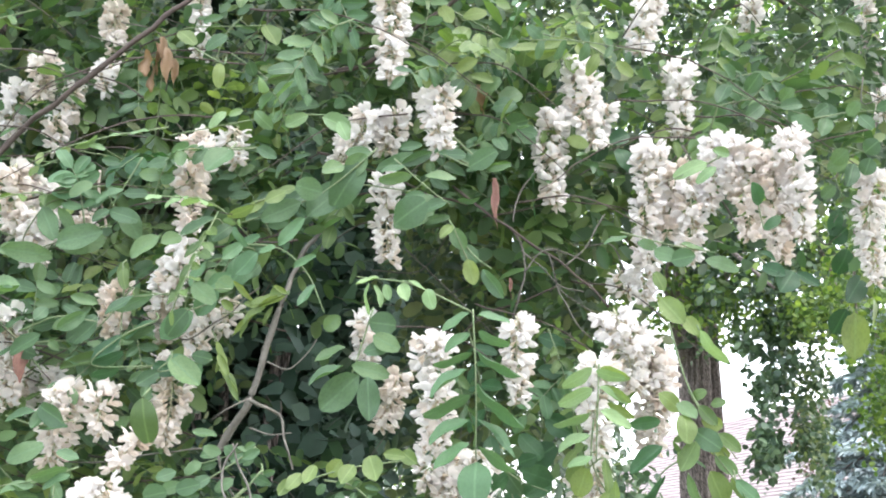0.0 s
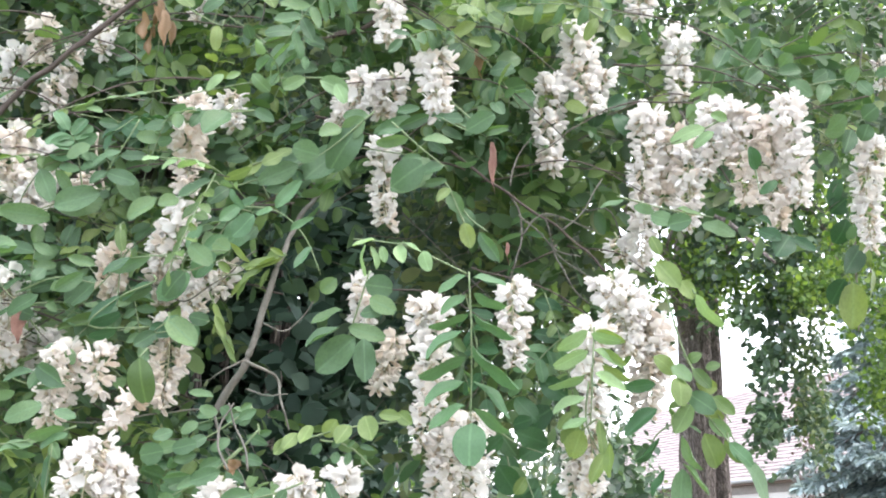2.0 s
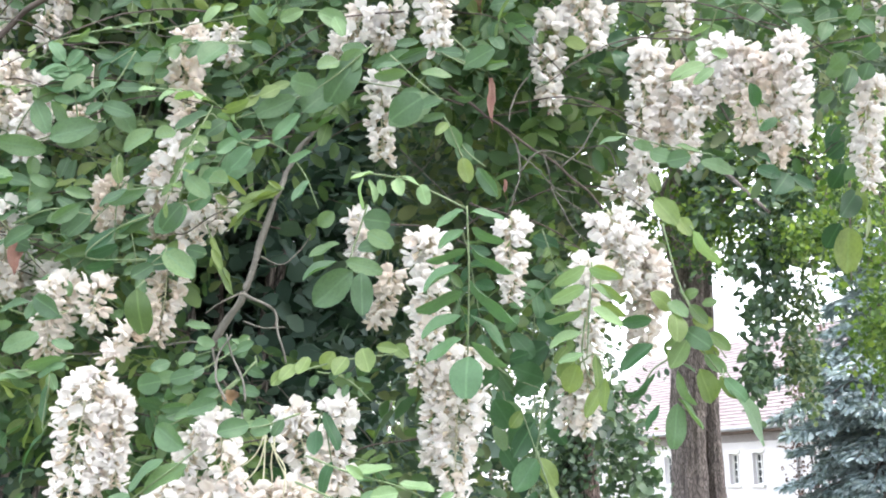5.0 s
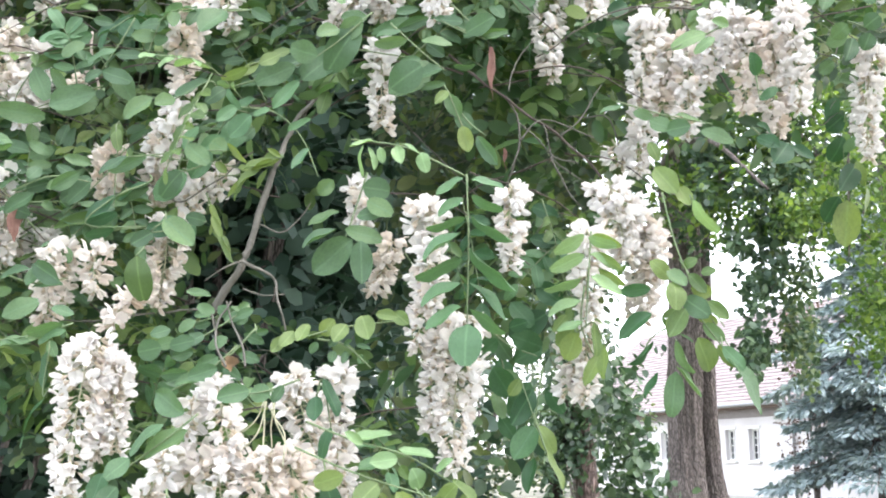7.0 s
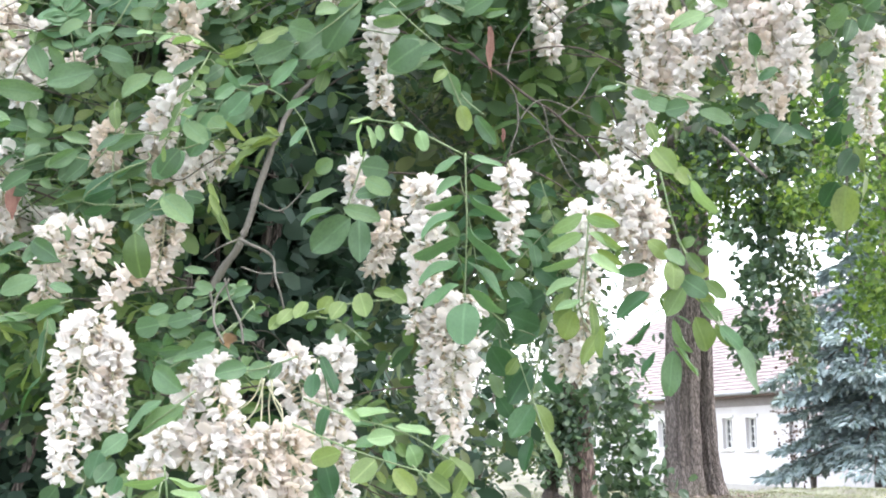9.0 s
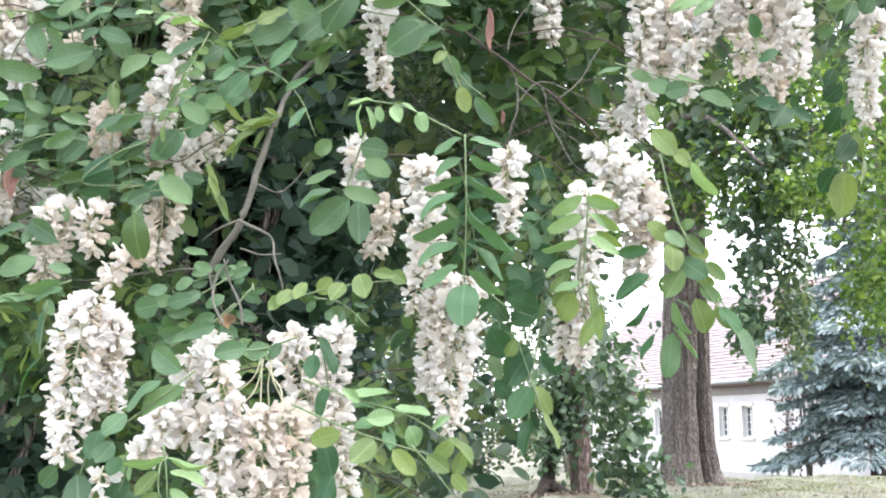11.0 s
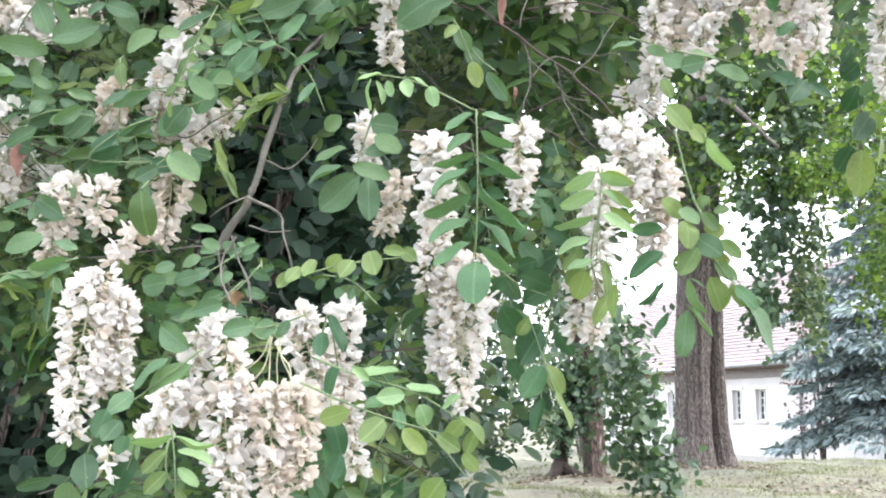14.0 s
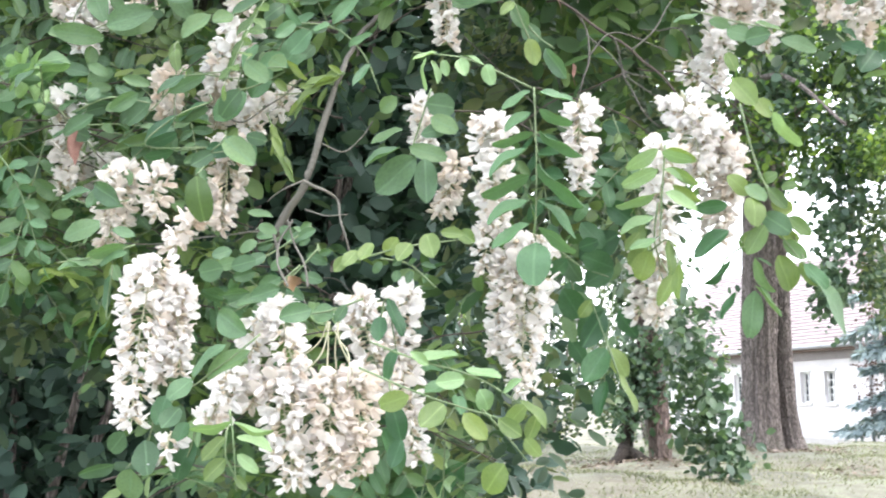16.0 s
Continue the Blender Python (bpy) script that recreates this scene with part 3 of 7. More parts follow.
leaf("g", [(-0.248, 1.271, 2.239), (-0.251, 1.259, 2.227), (-0.223, 1.281, 2.237), (-0.286, 1.278, 2.237)],
     [(-0.251, 1.259, 2.227, -0.279, 1.239, 2.194, 0.034, 0),
      (-0.223, 1.281, 2.237, -0.197, 1.277, 2.221, 0.016, 0),
      (-0.286, 1.278, 2.237, -0.301, 1.267, 2.214, 0.016, 0)])
leaf("y", [(-0.181, 1.266, 2.176), (-0.222, 1.266, 2.158)],
     [(-0.221, 1.257, 2.152, -0.252, 1.253, 2.134, 0.015, -41),
      (-0.21, 1.268, 2.162, -0.232, 1.264, 2.146, 0.013, 0),
      (-0.182, 1.249, 2.166, -0.204, 1.238, 2.152, 0.017, 0),
      (-0.17, 1.263, 2.176, -0.194, 1.259, 2.17, 0.013, 0)])
leaf("g", [(-0.16, 1.283, 2.171), (-0.165, 1.271, 2.159), (-0.254, 1.29, 2.137), (-0.274, 1.28, 2.143), (-0.314, 1.274, 2.119), (-0.341, 1.271, 2.12)],
     [(-0.165, 1.271, 2.159, -0.215, 1.267, 2.138, 0.028, 0),
      (-0.254, 1.29, 2.137, -0.276, 1.277, 2.118, 0.019, 0),
      (-0.274, 1.28, 2.143, -0.318, 1.276, 2.122, 0.02, 38),
      (-0.314, 1.274, 2.119, -0.336, 1.259, 2.108, 0.02, 0),
      (-0.341, 1.271, 2.12, -0.375, 1.267, 2.092, 0.024, 0)])
leaf("y", [(-0.392, 1.309, 2.1), (-0.392, 1.297, 2.088), (-0.377, 1.298, 2.059), (-0.239, 1.296, 2.036)],
     [(-0.392, 1.297, 2.088, -0.388, 1.285, 2.059, 0.017, 0),
      (-0.377, 1.298, 2.059, -0.368, 1.294, 2.036, 0.01, -28),
      (-0.239, 1.296, 2.036, -0.217, 1.292, 2.031, 0.01, -23)])
leaf("g", [(-0.285, 1.244, 2.06), (-0.289, 1.232, 2.048), (-0.299, 1.25, 2.02), (-0.241, 1.23, 2.04), (-0.36, 1.235, 2.035)],
     [(-0.289, 1.232, 2.048, -0.261, 1.215, 2.023, 0.025, 0),
      (-0.299, 1.25, 2.02, -0.327, 1.257, 1.991, 0.026, 0),
      (-0.241, 1.23, 2.04, -0.263, 1.236, 2.054, 0.023, 0),
      (-0.36, 1.235, 2.035, -0.395, 1.231, 2.017, 0.017, 34)])
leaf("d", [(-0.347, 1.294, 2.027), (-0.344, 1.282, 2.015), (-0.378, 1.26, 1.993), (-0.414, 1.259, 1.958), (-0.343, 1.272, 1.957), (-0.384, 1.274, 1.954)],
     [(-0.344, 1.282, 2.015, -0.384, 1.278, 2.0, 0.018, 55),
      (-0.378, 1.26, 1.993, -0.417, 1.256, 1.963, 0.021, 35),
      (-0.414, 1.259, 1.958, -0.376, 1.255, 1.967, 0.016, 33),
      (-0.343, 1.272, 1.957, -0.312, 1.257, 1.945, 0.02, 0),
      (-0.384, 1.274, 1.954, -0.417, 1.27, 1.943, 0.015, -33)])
leaf("g", [(-0.511, 1.276, 2.004), (-0.463, 1.276, 2.022), (-0.415, 1.276, 2.014)],
     [(-0.479, 1.28, 2.034, -0.489, 1.268, 2.019, 0.017, 0),
      (-0.426, 1.266, 2.024, -0.459, 1.262, 2.003, 0.019, -20),
      (-0.416, 1.282, 2.016, -0.445, 1.278, 1.989, 0.019, 16),
      (-0.482, 1.273, 2.0, -0.517, 1.269, 1.975, 0.02, 23)])
leaf("g", [(-0.319, 1.263, 1.973), (-0.317, 1.251, 1.961), (-0.332, 1.257, 1.947), (-0.27, 1.268, 1.962)],
     [(-0.317, 1.251, 1.961, -0.278, 1.233, 1.928, 0.03, 0),
      (-0.332, 1.257, 1.947, -0.356, 1.248, 1.931, 0.019, 0),
      (-0.27, 1.268, 1.962, -0.292, 1.256, 1.966, 0.017, 0)])
leaf("g", [(-0.237, 1.322, 2.11), (-0.239, 1.31, 2.098), (-0.228, 1.308, 2.109), (-0.248, 1.299, 2.11), (-0.22, 1.305, 2.089)],
     [(-0.239, 1.31, 2.098, -0.259, 1.316, 2.083, 0.021, 0),
      (-0.228, 1.308, 2.109, -0.206, 1.314, 2.115, 0.017, 0),
      (-0.248, 1.299, 2.11, -0.263, 1.287, 2.099, 0.017, 0),
      (-0.22, 1.305, 2.089, -0.232, 1.292, 2.071, 0.015, 0)])
leaf("y", [(-0.18, 1.276, 2.047), (-0.221, 1.276, 2.024), (-0.263, 1.276, 2.02)],
     [(-0.227, 1.269, 2.026, -0.188, 1.265, 2.04, 0.017, -49),
      (-0.206, 1.267, 2.025, -0.234, 1.263, 2.005, 0.014, 44),
      (-0.228, 1.273, 2.012, -0.24, 1.269, 1.989, 0.011, 51),
      (-0.194, 1.279, 2.035, -0.211, 1.275, 2.041, 0.011, 0),
      (-0.246, 1.26, 2.02, -0.259, 1.256, 2.033, 0.011, 0)])
leaf("y", [(-0.279, 1.306, 2.006), (-0.252, 1.306, 1.934)],
     [(-0.271, 1.29, 1.988, -0.256, 1.286, 1.955, 0.014, -55),
      (-0.27, 1.306, 1.959, -0.243, 1.302, 1.932, 0.015, -58),
      (-0.264, 1.308, 1.978, -0.277, 1.304, 1.955, 0.01, 48)])
leaf("g", [(-0.068, 1.256, 2.223), (-0.11, 1.256, 2.186), (-0.144, 1.256, 2.161)],
     [(-0.086, 1.256, 2.205, -0.128, 1.266, 2.152, 0.041, 0),
      (-0.137, 1.255, 2.166, -0.167, 1.238, 2.171, 0.03, 0),
      (-0.082, 1.254, 2.215, -0.107, 1.264, 2.191, 0.027, 0),
      (-0.11, 1.258, 2.202, -0.136, 1.243, 2.189, 0.021, 0)])
leaf("g", [(-0.047, 1.266, 2.212), (-0.009, 1.266, 2.175), (0.022, 1.266, 2.149)],
     [(-0.04, 1.256, 2.221, -0.011, 1.252, 2.225, 0.013, -21),
      (-0.026, 1.255, 2.186, -0.066, 1.251, 2.177, 0.017, -32),
      (-0.032, 1.256, 2.197, -0.064, 1.252, 2.194, 0.013, 40),
      (-0.009, 1.266, 2.189, 0.03, 1.262, 2.188, 0.015, -37),
      (-0.047, 1.256, 2.124, -0.011, 1.234, 2.145, 0.039, 0),
      (-0.013, 1.269, 2.143, 0.017, 1.27, 2.154, 0.019, 0),
      (0.03, 1.271, 2.158, 0.059, 1.267, 2.157, 0.012, 62),
      (-0.009, 1.261, 2.162, -0.035, 1.257, 2.159, 0.012, 14)])
leaf("g", [(0.052, 1.285, 2.213), (0.048, 1.273, 2.201), (0.016, 1.29, 2.225), (0.073, 1.285, 2.196)],
     [(0.048, 1.273, 2.201, 0.08, 1.254, 2.215, 0.027, 0),
      (0.016, 1.29, 2.225, 0.043, 1.28, 2.22, 0.017, 0),
      (0.073, 1.285, 2.196, 0.101, 1.281, 2.205, 0.012, -49)])
leaf("g", [(0.019, 1.276, 2.134), (0.046, 1.276, 2.09), (0.071, 1.276, 2.068)],
     [(0.022, 1.268, 2.12, 0.039, 1.271, 2.092, 0.02, 0),
      (0.033, 1.277, 2.098, 0.055, 1.285, 2.08, 0.024, 0),
      (0.06, 1.265, 2.065, 0.083, 1.261, 2.027, 0.019, 27)])
leaf("y", [(0.039, 1.284, 2.092), (0.041, 1.272, 2.08), (0.024, 1.259, 2.121)],
     [(0.041, 1.272, 2.08, 0.049, 1.275, 2.048, 0.02, 0),
      (0.024, 1.259, 2.121, 0.008, 1.251, 2.103, 0.013, 0)])
leaf("g", [(-0.076, 1.276, 2.023), (-0.093, 1.276, 1.97), (-0.11, 1.276, 1.921)],
     [(-0.082, 1.272, 2.004, -0.047, 1.283, 2.001, 0.031, 0),
      (-0.076, 1.274, 1.987, -0.046, 1.256, 1.968, 0.024, 0),
      (-0.089, 1.276, 1.968, -0.058, 1.269, 1.974, 0.019, 0),
      (-0.111, 1.282, 1.975, -0.149, 1.278, 1.959, 0.017, 44),
      (-0.112, 1.259, 1.949, -0.153, 1.255, 1.927, 0.02, 55),
      (-0.102, 1.266, 1.95, -0.057, 1.262, 1.937, 0.022, -14),
      (-0.094, 1.27, 1.939, -0.142, 1.278, 1.899, 0.039, 0),
      (-0.083, 1.259, 1.935, -0.081, 1.255, 1.882, 0.028, 0)],
     [(-0.116, 1.266, 2.011, -0.136, 1.273, 1.996, 0.02, 0)])
leaf("p", [(0.041, 1.176, 1.994), (-0.009, 1.176, 2.02), (-0.038, 1.176, 2.031), (-0.089, 1.176, 2.038)],
     [(-0.063, 1.172, 2.035, -0.09, 1.168, 2.028, 0.011, 56),
      (-0.075, 1.158, 2.027, -0.081, 1.154, 1.99, 0.015, 71),
      (-0.069, 1.179, 2.029, -0.062, 1.175, 2.001, 0.011, -47),
      (-0.056, 1.175, 2.028, -0.052, 1.174, 2.009, 0.011, 0),
      (-0.037, 1.167, 2.027, -0.031, 1.155, 2.004, 0.016, 0),
      (-0.009, 1.171, 2.021, -0.004, 1.159, 1.997, 0.017, 0),
      (-0.037, 1.165, 2.031, -0.007, 1.161, 2.022, 0.013, -66)])
leaf("e", [(0.044, 1.206, 2.003), (0.045, 1.206, 1.921), (0.042, 1.206, 1.829)],
     [(0.04, 1.211, 1.999, 0.007, 1.207, 1.978, 0.016, 52),
      (0.04, 1.208, 1.975, 0.01, 1.204, 1.953, 0.015, 37),
      (0.041, 1.208, 1.953, -0.002, 1.204, 1.933, 0.019, -56),
      (0.036, 1.199, 1.932, -0.008, 1.195, 1.901, 0.022, 57),
      (0.036, 1.202, 1.903, -0.014, 1.198, 1.874, 0.024, -57),
      (0.036, 1.203, 1.874, -0.011, 1.199, 1.848, 0.022, 51),
      (0.035, 1.197, 1.846, -0.007, 1.193, 1.82, 0.021, 52),
      (0.048, 1.196, 1.993, 0.087, 1.192, 1.984, 0.016, -58)],
     [(0.048, 1.198, 1.975, 0.081, 1.194, 1.952, 0.017, 50),
      (0.049, 1.195, 1.951, 0.095, 1.191, 1.918, 0.023, 59),
      (0.047, 1.197, 1.914, 0.096, 1.193, 1.861, 0.03, 64),
      (0.047, 1.206, 1.876, 0.093, 1.202, 1.839, 0.025, -63),
      (0.046, 1.194, 1.844, 0.082, 1.19, 1.81, 0.021, 57),
      (0.042, 1.196, 1.827, 0.036, 1.173, 1.782, 0.04, 0)])
leaf("p", [(0.19, 1.226, 1.938), (0.185, 1.226, 1.883), (0.18, 1.226, 1.824)],
     [(0.183, 1.23, 1.934, 0.149, 1.226, 1.91, 0.018, -23),
      (0.178, 1.209, 1.907, 0.14, 1.205, 1.887, 0.019, -21),
      (0.176, 1.214, 1.882, 0.132, 1.21, 1.865, 0.019, -48),
      (0.176, 1.228, 1.856, 0.137, 1.224, 1.838, 0.017, 46),
      (0.185, 1.221, 1.929, 0.217, 1.217, 1.915, 0.015, 35),
      (0.187, 1.23, 1.911, 0.221, 1.226, 1.89, 0.017, -49),
      (0.176, 1.22, 1.83, 0.146, 1.216, 1.822, 0.013, 47),
      (0.186, 1.215, 1.882, 0.221, 1.211, 1.861, 0.017, -45)])
leaf("y", [(0.17, 1.244, 1.831), (0.17, 1.232, 1.819), (0.187, 1.208, 1.828), (0.2, 1.215, 1.803)],
     [(0.17, 1.232, 1.819, 0.157, 1.242, 1.787, 0.027, 0),
      (0.187, 1.208, 1.828, 0.192, 1.204, 1.789, 0.017, -49),
      (0.2, 1.215, 1.803, 0.193, 1.211, 1.764, 0.016, 43)])
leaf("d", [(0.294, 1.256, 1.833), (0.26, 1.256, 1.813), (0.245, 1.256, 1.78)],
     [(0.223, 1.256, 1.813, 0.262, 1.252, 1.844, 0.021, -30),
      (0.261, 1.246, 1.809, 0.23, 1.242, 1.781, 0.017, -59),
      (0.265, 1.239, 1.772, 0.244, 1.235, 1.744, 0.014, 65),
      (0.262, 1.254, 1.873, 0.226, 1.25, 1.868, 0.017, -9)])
leaf("y", [(0.277, 1.236, 1.986), (0.294, 1.236, 1.911), (0.324, 1.236, 1.844), (0.354, 1.236, 1.79)],
     [(0.26, 1.239, 1.904, 0.287, 1.243, 1.884, 0.021, 0),
      (0.284, 1.223, 1.877, 0.285, 1.206, 1.845, 0.027, 0),
      (0.311, 1.237, 1.84, 0.336, 1.233, 1.829, 0.014, 0),
      (0.275, 1.232, 1.834, 0.293, 1.238, 1.819, 0.024, 0),
      (0.312, 1.235, 1.812, 0.327, 1.248, 1.773, 0.03, 0),
      (0.336, 1.239, 1.804, 0.353, 1.235, 1.777, 0.014, 37),
      (0.305, 1.229, 1.87, 0.331, 1.235, 1.863, 0.018, 0)])
leaf("g", [(0.278, 1.231, 1.89), (0.309, 1.231, 1.843), (0.346, 1.231, 1.79)],
     [(0.297, 1.233, 1.858, 0.321, 1.215, 1.836, 0.026, 0),
      (0.318, 1.235, 1.828, 0.342, 1.231, 1.808, 0.017, 0),
      (0.343, 1.22, 1.792, 0.389, 1.216, 1.729, 0.034, -50),
      (0.282, 1.227, 1.772, 0.276, 1.223, 1.72, 0.026, -4),
      (0.286, 1.235, 1.811, 0.305, 1.231, 1.77, 0.019, 67),
      (0.282, 1.224, 1.777, 0.31, 1.22, 1.743, 0.019, -73),
      (0.279, 1.234, 1.891, 0.298, 1.22, 1.872, 0.02, 0)])
leaf("g", [(0.235, 1.286, 2.114), (0.298, 1.286, 2.095), (0.354, 1.286, 2.084)],
     [(0.254, 1.281, 2.099, 0.279, 1.277, 2.091, 0.014, 0),
      (0.275, 1.282, 2.087, 0.298, 1.267, 2.075, 0.022, 0),
      (0.293, 1.27, 2.071, 0.319, 1.253, 2.073, 0.024, 0),
      (0.339, 1.288, 2.076, 0.382, 1.284, 2.064, 0.02, -19),
      (0.243, 1.276, 2.105, 0.211, 1.272, 2.099, 0.013, 52),
      (0.309, 1.292, 2.097, 0.34, 1.288, 2.088, 0.013, -53)])
leaf("p", [(0.317, 1.271, 1.993), (0.318, 1.259, 1.981)],
     [(0.318, 1.259, 1.981, 0.341, 1.255, 1.936, 0.021, 62)])
leaf("y", [(0.272, 1.276, 2.031), (0.306, 1.276, 2.002), (0.345, 1.276, 1.952)],
     [(0.277, 1.273, 2.025, 0.299, 1.255, 1.989, 0.028, 0),
      (0.305, 1.275, 2.001, 0.316, 1.261, 1.976, 0.02, 0),
      (0.284, 1.282, 2.036, 0.274, 1.283, 2.062, 0.016, 0)])
leaf("d", [(0.402, 1.242, 2.139), (0.396, 1.23, 2.127), (0.397, 1.223, 2.095)],
     [(0.396, 1.23, 2.127, 0.388, 1.217, 2.153, 0.019, 0),
      (0.397, 1.223, 2.095, 0.419, 1.219, 2.111, 0.013, -15)])
leaf("d", [(0.4, 1.276, 2.077), (0.42, 1.276, 2.059), (0.448, 1.276, 2.055)],
     [(0.439, 1.26, 2.051, 0.416, 1.244, 2.023, 0.031, 0),
      (0.401, 1.259, 2.059, 0.424, 1.245, 2.043, 0.02, 0),
      (0.447, 1.274, 2.051, 0.473, 1.27, 2.035, 0.016, 0),
      (0.419, 1.26, 2.065, 0.399, 1.249, 2.073, 0.013, 0)])
leaf("g", [(1.009, 2.5, 2.688), (0.946, 2.5, 2.556), (0.907, 2.5, 2.461)],
     [(0.971, 2.5, 2.639, 0.91, 2.492, 2.607, 0.025, 48),
      (0.943, 2.466, 2.579, 0.888, 2.458, 2.571, 0.021, 37),
      (0.937, 2.496, 2.541, 0.971, 2.489, 2.497, 0.023, -32),
      (0.98, 2.481, 2.66, 1.013, 2.474, 2.609, 0.025, 39),
      (0.933, 2.508, 2.531, 0.89, 2.5, 2.501, 0.021, 27)])
leaf("d", [(0.937, 2.5, 2.515), (0.954, 2.5, 2.379), (0.958, 2.5, 2.245)],
     [(0.947, 2.498, 2.494, 0.918, 2.479, 2.431, 0.035, 0),
      (0.958, 2.492, 2.444, 0.922, 2.506, 2.414, 0.046, 0),
      (0.954, 2.488, 2.392, 0.931, 2.506, 2.337, 0.054, 0),
      (0.976, 2.49, 2.325, 0.928, 2.456, 2.26, 0.054, 0),
      (0.929, 2.477, 2.249, 0.899, 2.496, 2.195, 0.05, 0)])
leaf("y", [(0.945, 2.5, 2.262), (0.949, 2.477, 2.239), (0.997, 2.502, 2.312), (0.979, 2.487, 2.335)],
     [(0.949, 2.477, 2.239, 0.929, 2.458, 2.13, 0.063, 0),
      (0.997, 2.502, 2.312, 1.012, 2.494, 2.201, 0.044, -71),
      (0.979, 2.487, 2.335, 0.993, 2.479, 2.279, 0.027, 0)])
leaf("p", [(0.381, 1.286, 2.217), (0.345, 1.286, 2.198), (0.301, 1.286, 2.18)],
     [(0.352, 1.284, 2.203, 0.307, 1.28, 2.187, 0.02, 18),
      (0.359, 1.27, 2.192, 0.332, 1.266, 2.173, 0.014, 22),
      (0.38, 1.28, 2.211, 0.357, 1.272, 2.215, 0.014, 0)])
leaf("g", [(-0.508, 1.246, 1.898), (-0.467, 1.246, 1.885), (-0.427, 1.246, 1.891)],
     [(-0.504, 1.237, 1.89, -0.469, 1.233, 1.901, 0.015, -43),
      (-0.466, 1.24, 1.908, -0.431, 1.222, 1.883, 0.025, 0),
      (-0.47, 1.247, 1.88, -0.433, 1.243, 1.884, 0.015, -55),
      (-0.487, 1.229, 1.876, -0.511, 1.225, 1.869, 0.013, -14)])
leaf("g", [(-0.406, 1.206, 1.833), (-0.45, 1.206, 1.82), (-0.495, 1.206, 1.814)],
     [(-0.491, 1.211, 1.842, -0.451, 1.207, 1.86, 0.023, 0),
      (-0.453, 1.206, 1.812, -0.493, 1.202, 1.806, 0.018, 53),
      (-0.45, 1.208, 1.8, -0.487, 1.204, 1.809, 0.017, -54),
      (-0.416, 1.197, 1.832, -0.455, 1.193, 1.817, 0.018, -41),
      (-0.412, 1.196, 1.824, -0.444, 1.192, 1.814, 0.015, 49),
      (-0.406, 1.205, 1.842, -0.431, 1.201, 1.852, 0.014, 0)])
leaf("h", [(-0.327, 1.199, 1.919), (-0.333, 1.187, 1.907)],
     [(-0.333, 1.187, 1.907, -0.328, 1.193, 1.855, 0.033, 0)])
leaf("g", [(-0.213, 1.246, 1.856), (-0.24, 1.246, 1.846), (-0.279, 1.246, 1.836)],
     [(-0.259, 1.247, 1.868, -0.288, 1.243, 1.874, 0.012, 37),
      (-0.254, 1.251, 1.85, -0.278, 1.247, 1.845, 0.013, 0),
      (-0.249, 1.24, 1.855, -0.231, 1.244, 1.841, 0.016, 0),
      (-0.259, 1.252, 1.837, -0.277, 1.248, 1.832, 0.011, 0),
      (-0.218, 1.237, 1.848, -0.232, 1.233, 1.854, 0.007, 34),
      (-0.212, 1.229, 1.839, -0.224, 1.225, 1.832, 0.008, 0),
      (-0.224, 1.233, 1.851, -0.21, 1.226, 1.856, 0.009, 0)])
leaf("g", [(-0.204, 1.232, 1.833), (-0.2, 1.22, 1.821), (-0.203, 1.224, 1.813)],
     [(-0.2, 1.22, 1.821, -0.185, 1.212, 1.823, 0.009, 0),
      (-0.203, 1.224, 1.813, -0.191, 1.216, 1.809, 0.008, 0)])
leaf("g", [(-0.212, 1.166, 1.802), (-0.249, 1.166, 1.771), (-0.297, 1.166, 1.747)],
     [(-0.294, 1.159, 1.8, -0.325, 1.168, 1.795, 0.025, 0),
      (-0.28, 1.17, 1.808, -0.305, 1.166, 1.802, 0.015, 0),
      (-0.265, 1.159, 1.774, -0.294, 1.155, 1.769, 0.014, -27),
      (-0.231, 1.152, 1.776, -0.263, 1.148, 1.766, 0.019, 0),
      (-0.246, 1.157, 1.767, -0.278, 1.153, 1.759, 0.014, 38),
      (-0.287, 1.169, 1.802, -0.26, 1.154, 1.807, 0.019, 0),
      (-0.297, 1.152, 1.751, -0.263, 1.132, 1.726, 0.028, 0)])
leaf("g", [(-0.138, 1.121, 1.761), (-0.174, 1.121, 1.749), (-0.215, 1.121, 1.744)],
     [(-0.189, 1.106, 1.749, -0.221, 1.096, 1.741, 0.022, 0),
      (-0.169, 1.121, 1.743, -0.191, 1.126, 1.75, 0.022, 0),
      (-0.154, 1.109, 1.754, -0.165, 1.105, 1.737, 0.012, 0)])
leaf("g", [(-0.245, 1.121, 1.726), (-0.274, 1.121, 1.703), (-0.337, 1.121, 1.657)],
     [(-0.279, 1.111, 1.716, -0.318, 1.107, 1.69, 0.021, 51),
      (-0.256, 1.126, 1.709, -0.301, 1.122, 1.681, 0.023, 38),
      (-0.311, 1.104, 1.68, -0.333, 1.091, 1.662, 0.022, 0),
      (-0.326, 1.114, 1.651, -0.34, 1.098, 1.632, 0.022, 0)])
leaf("d", [(-0.454, 1.269, 1.817), (-0.45, 1.257, 1.805), (-0.451, 1.249, 1.752), (-0.421, 1.239, 1.81)],
     [(-0.45, 1.257, 1.805, -0.453, 1.253, 1.759, 0.02, 43),
      (-0.451, 1.249, 1.752, -0.486, 1.245, 1.699, 0.028, 69),
      (-0.421, 1.239, 1.81, -0.428, 1.235, 1.777, 0.015, 40)])
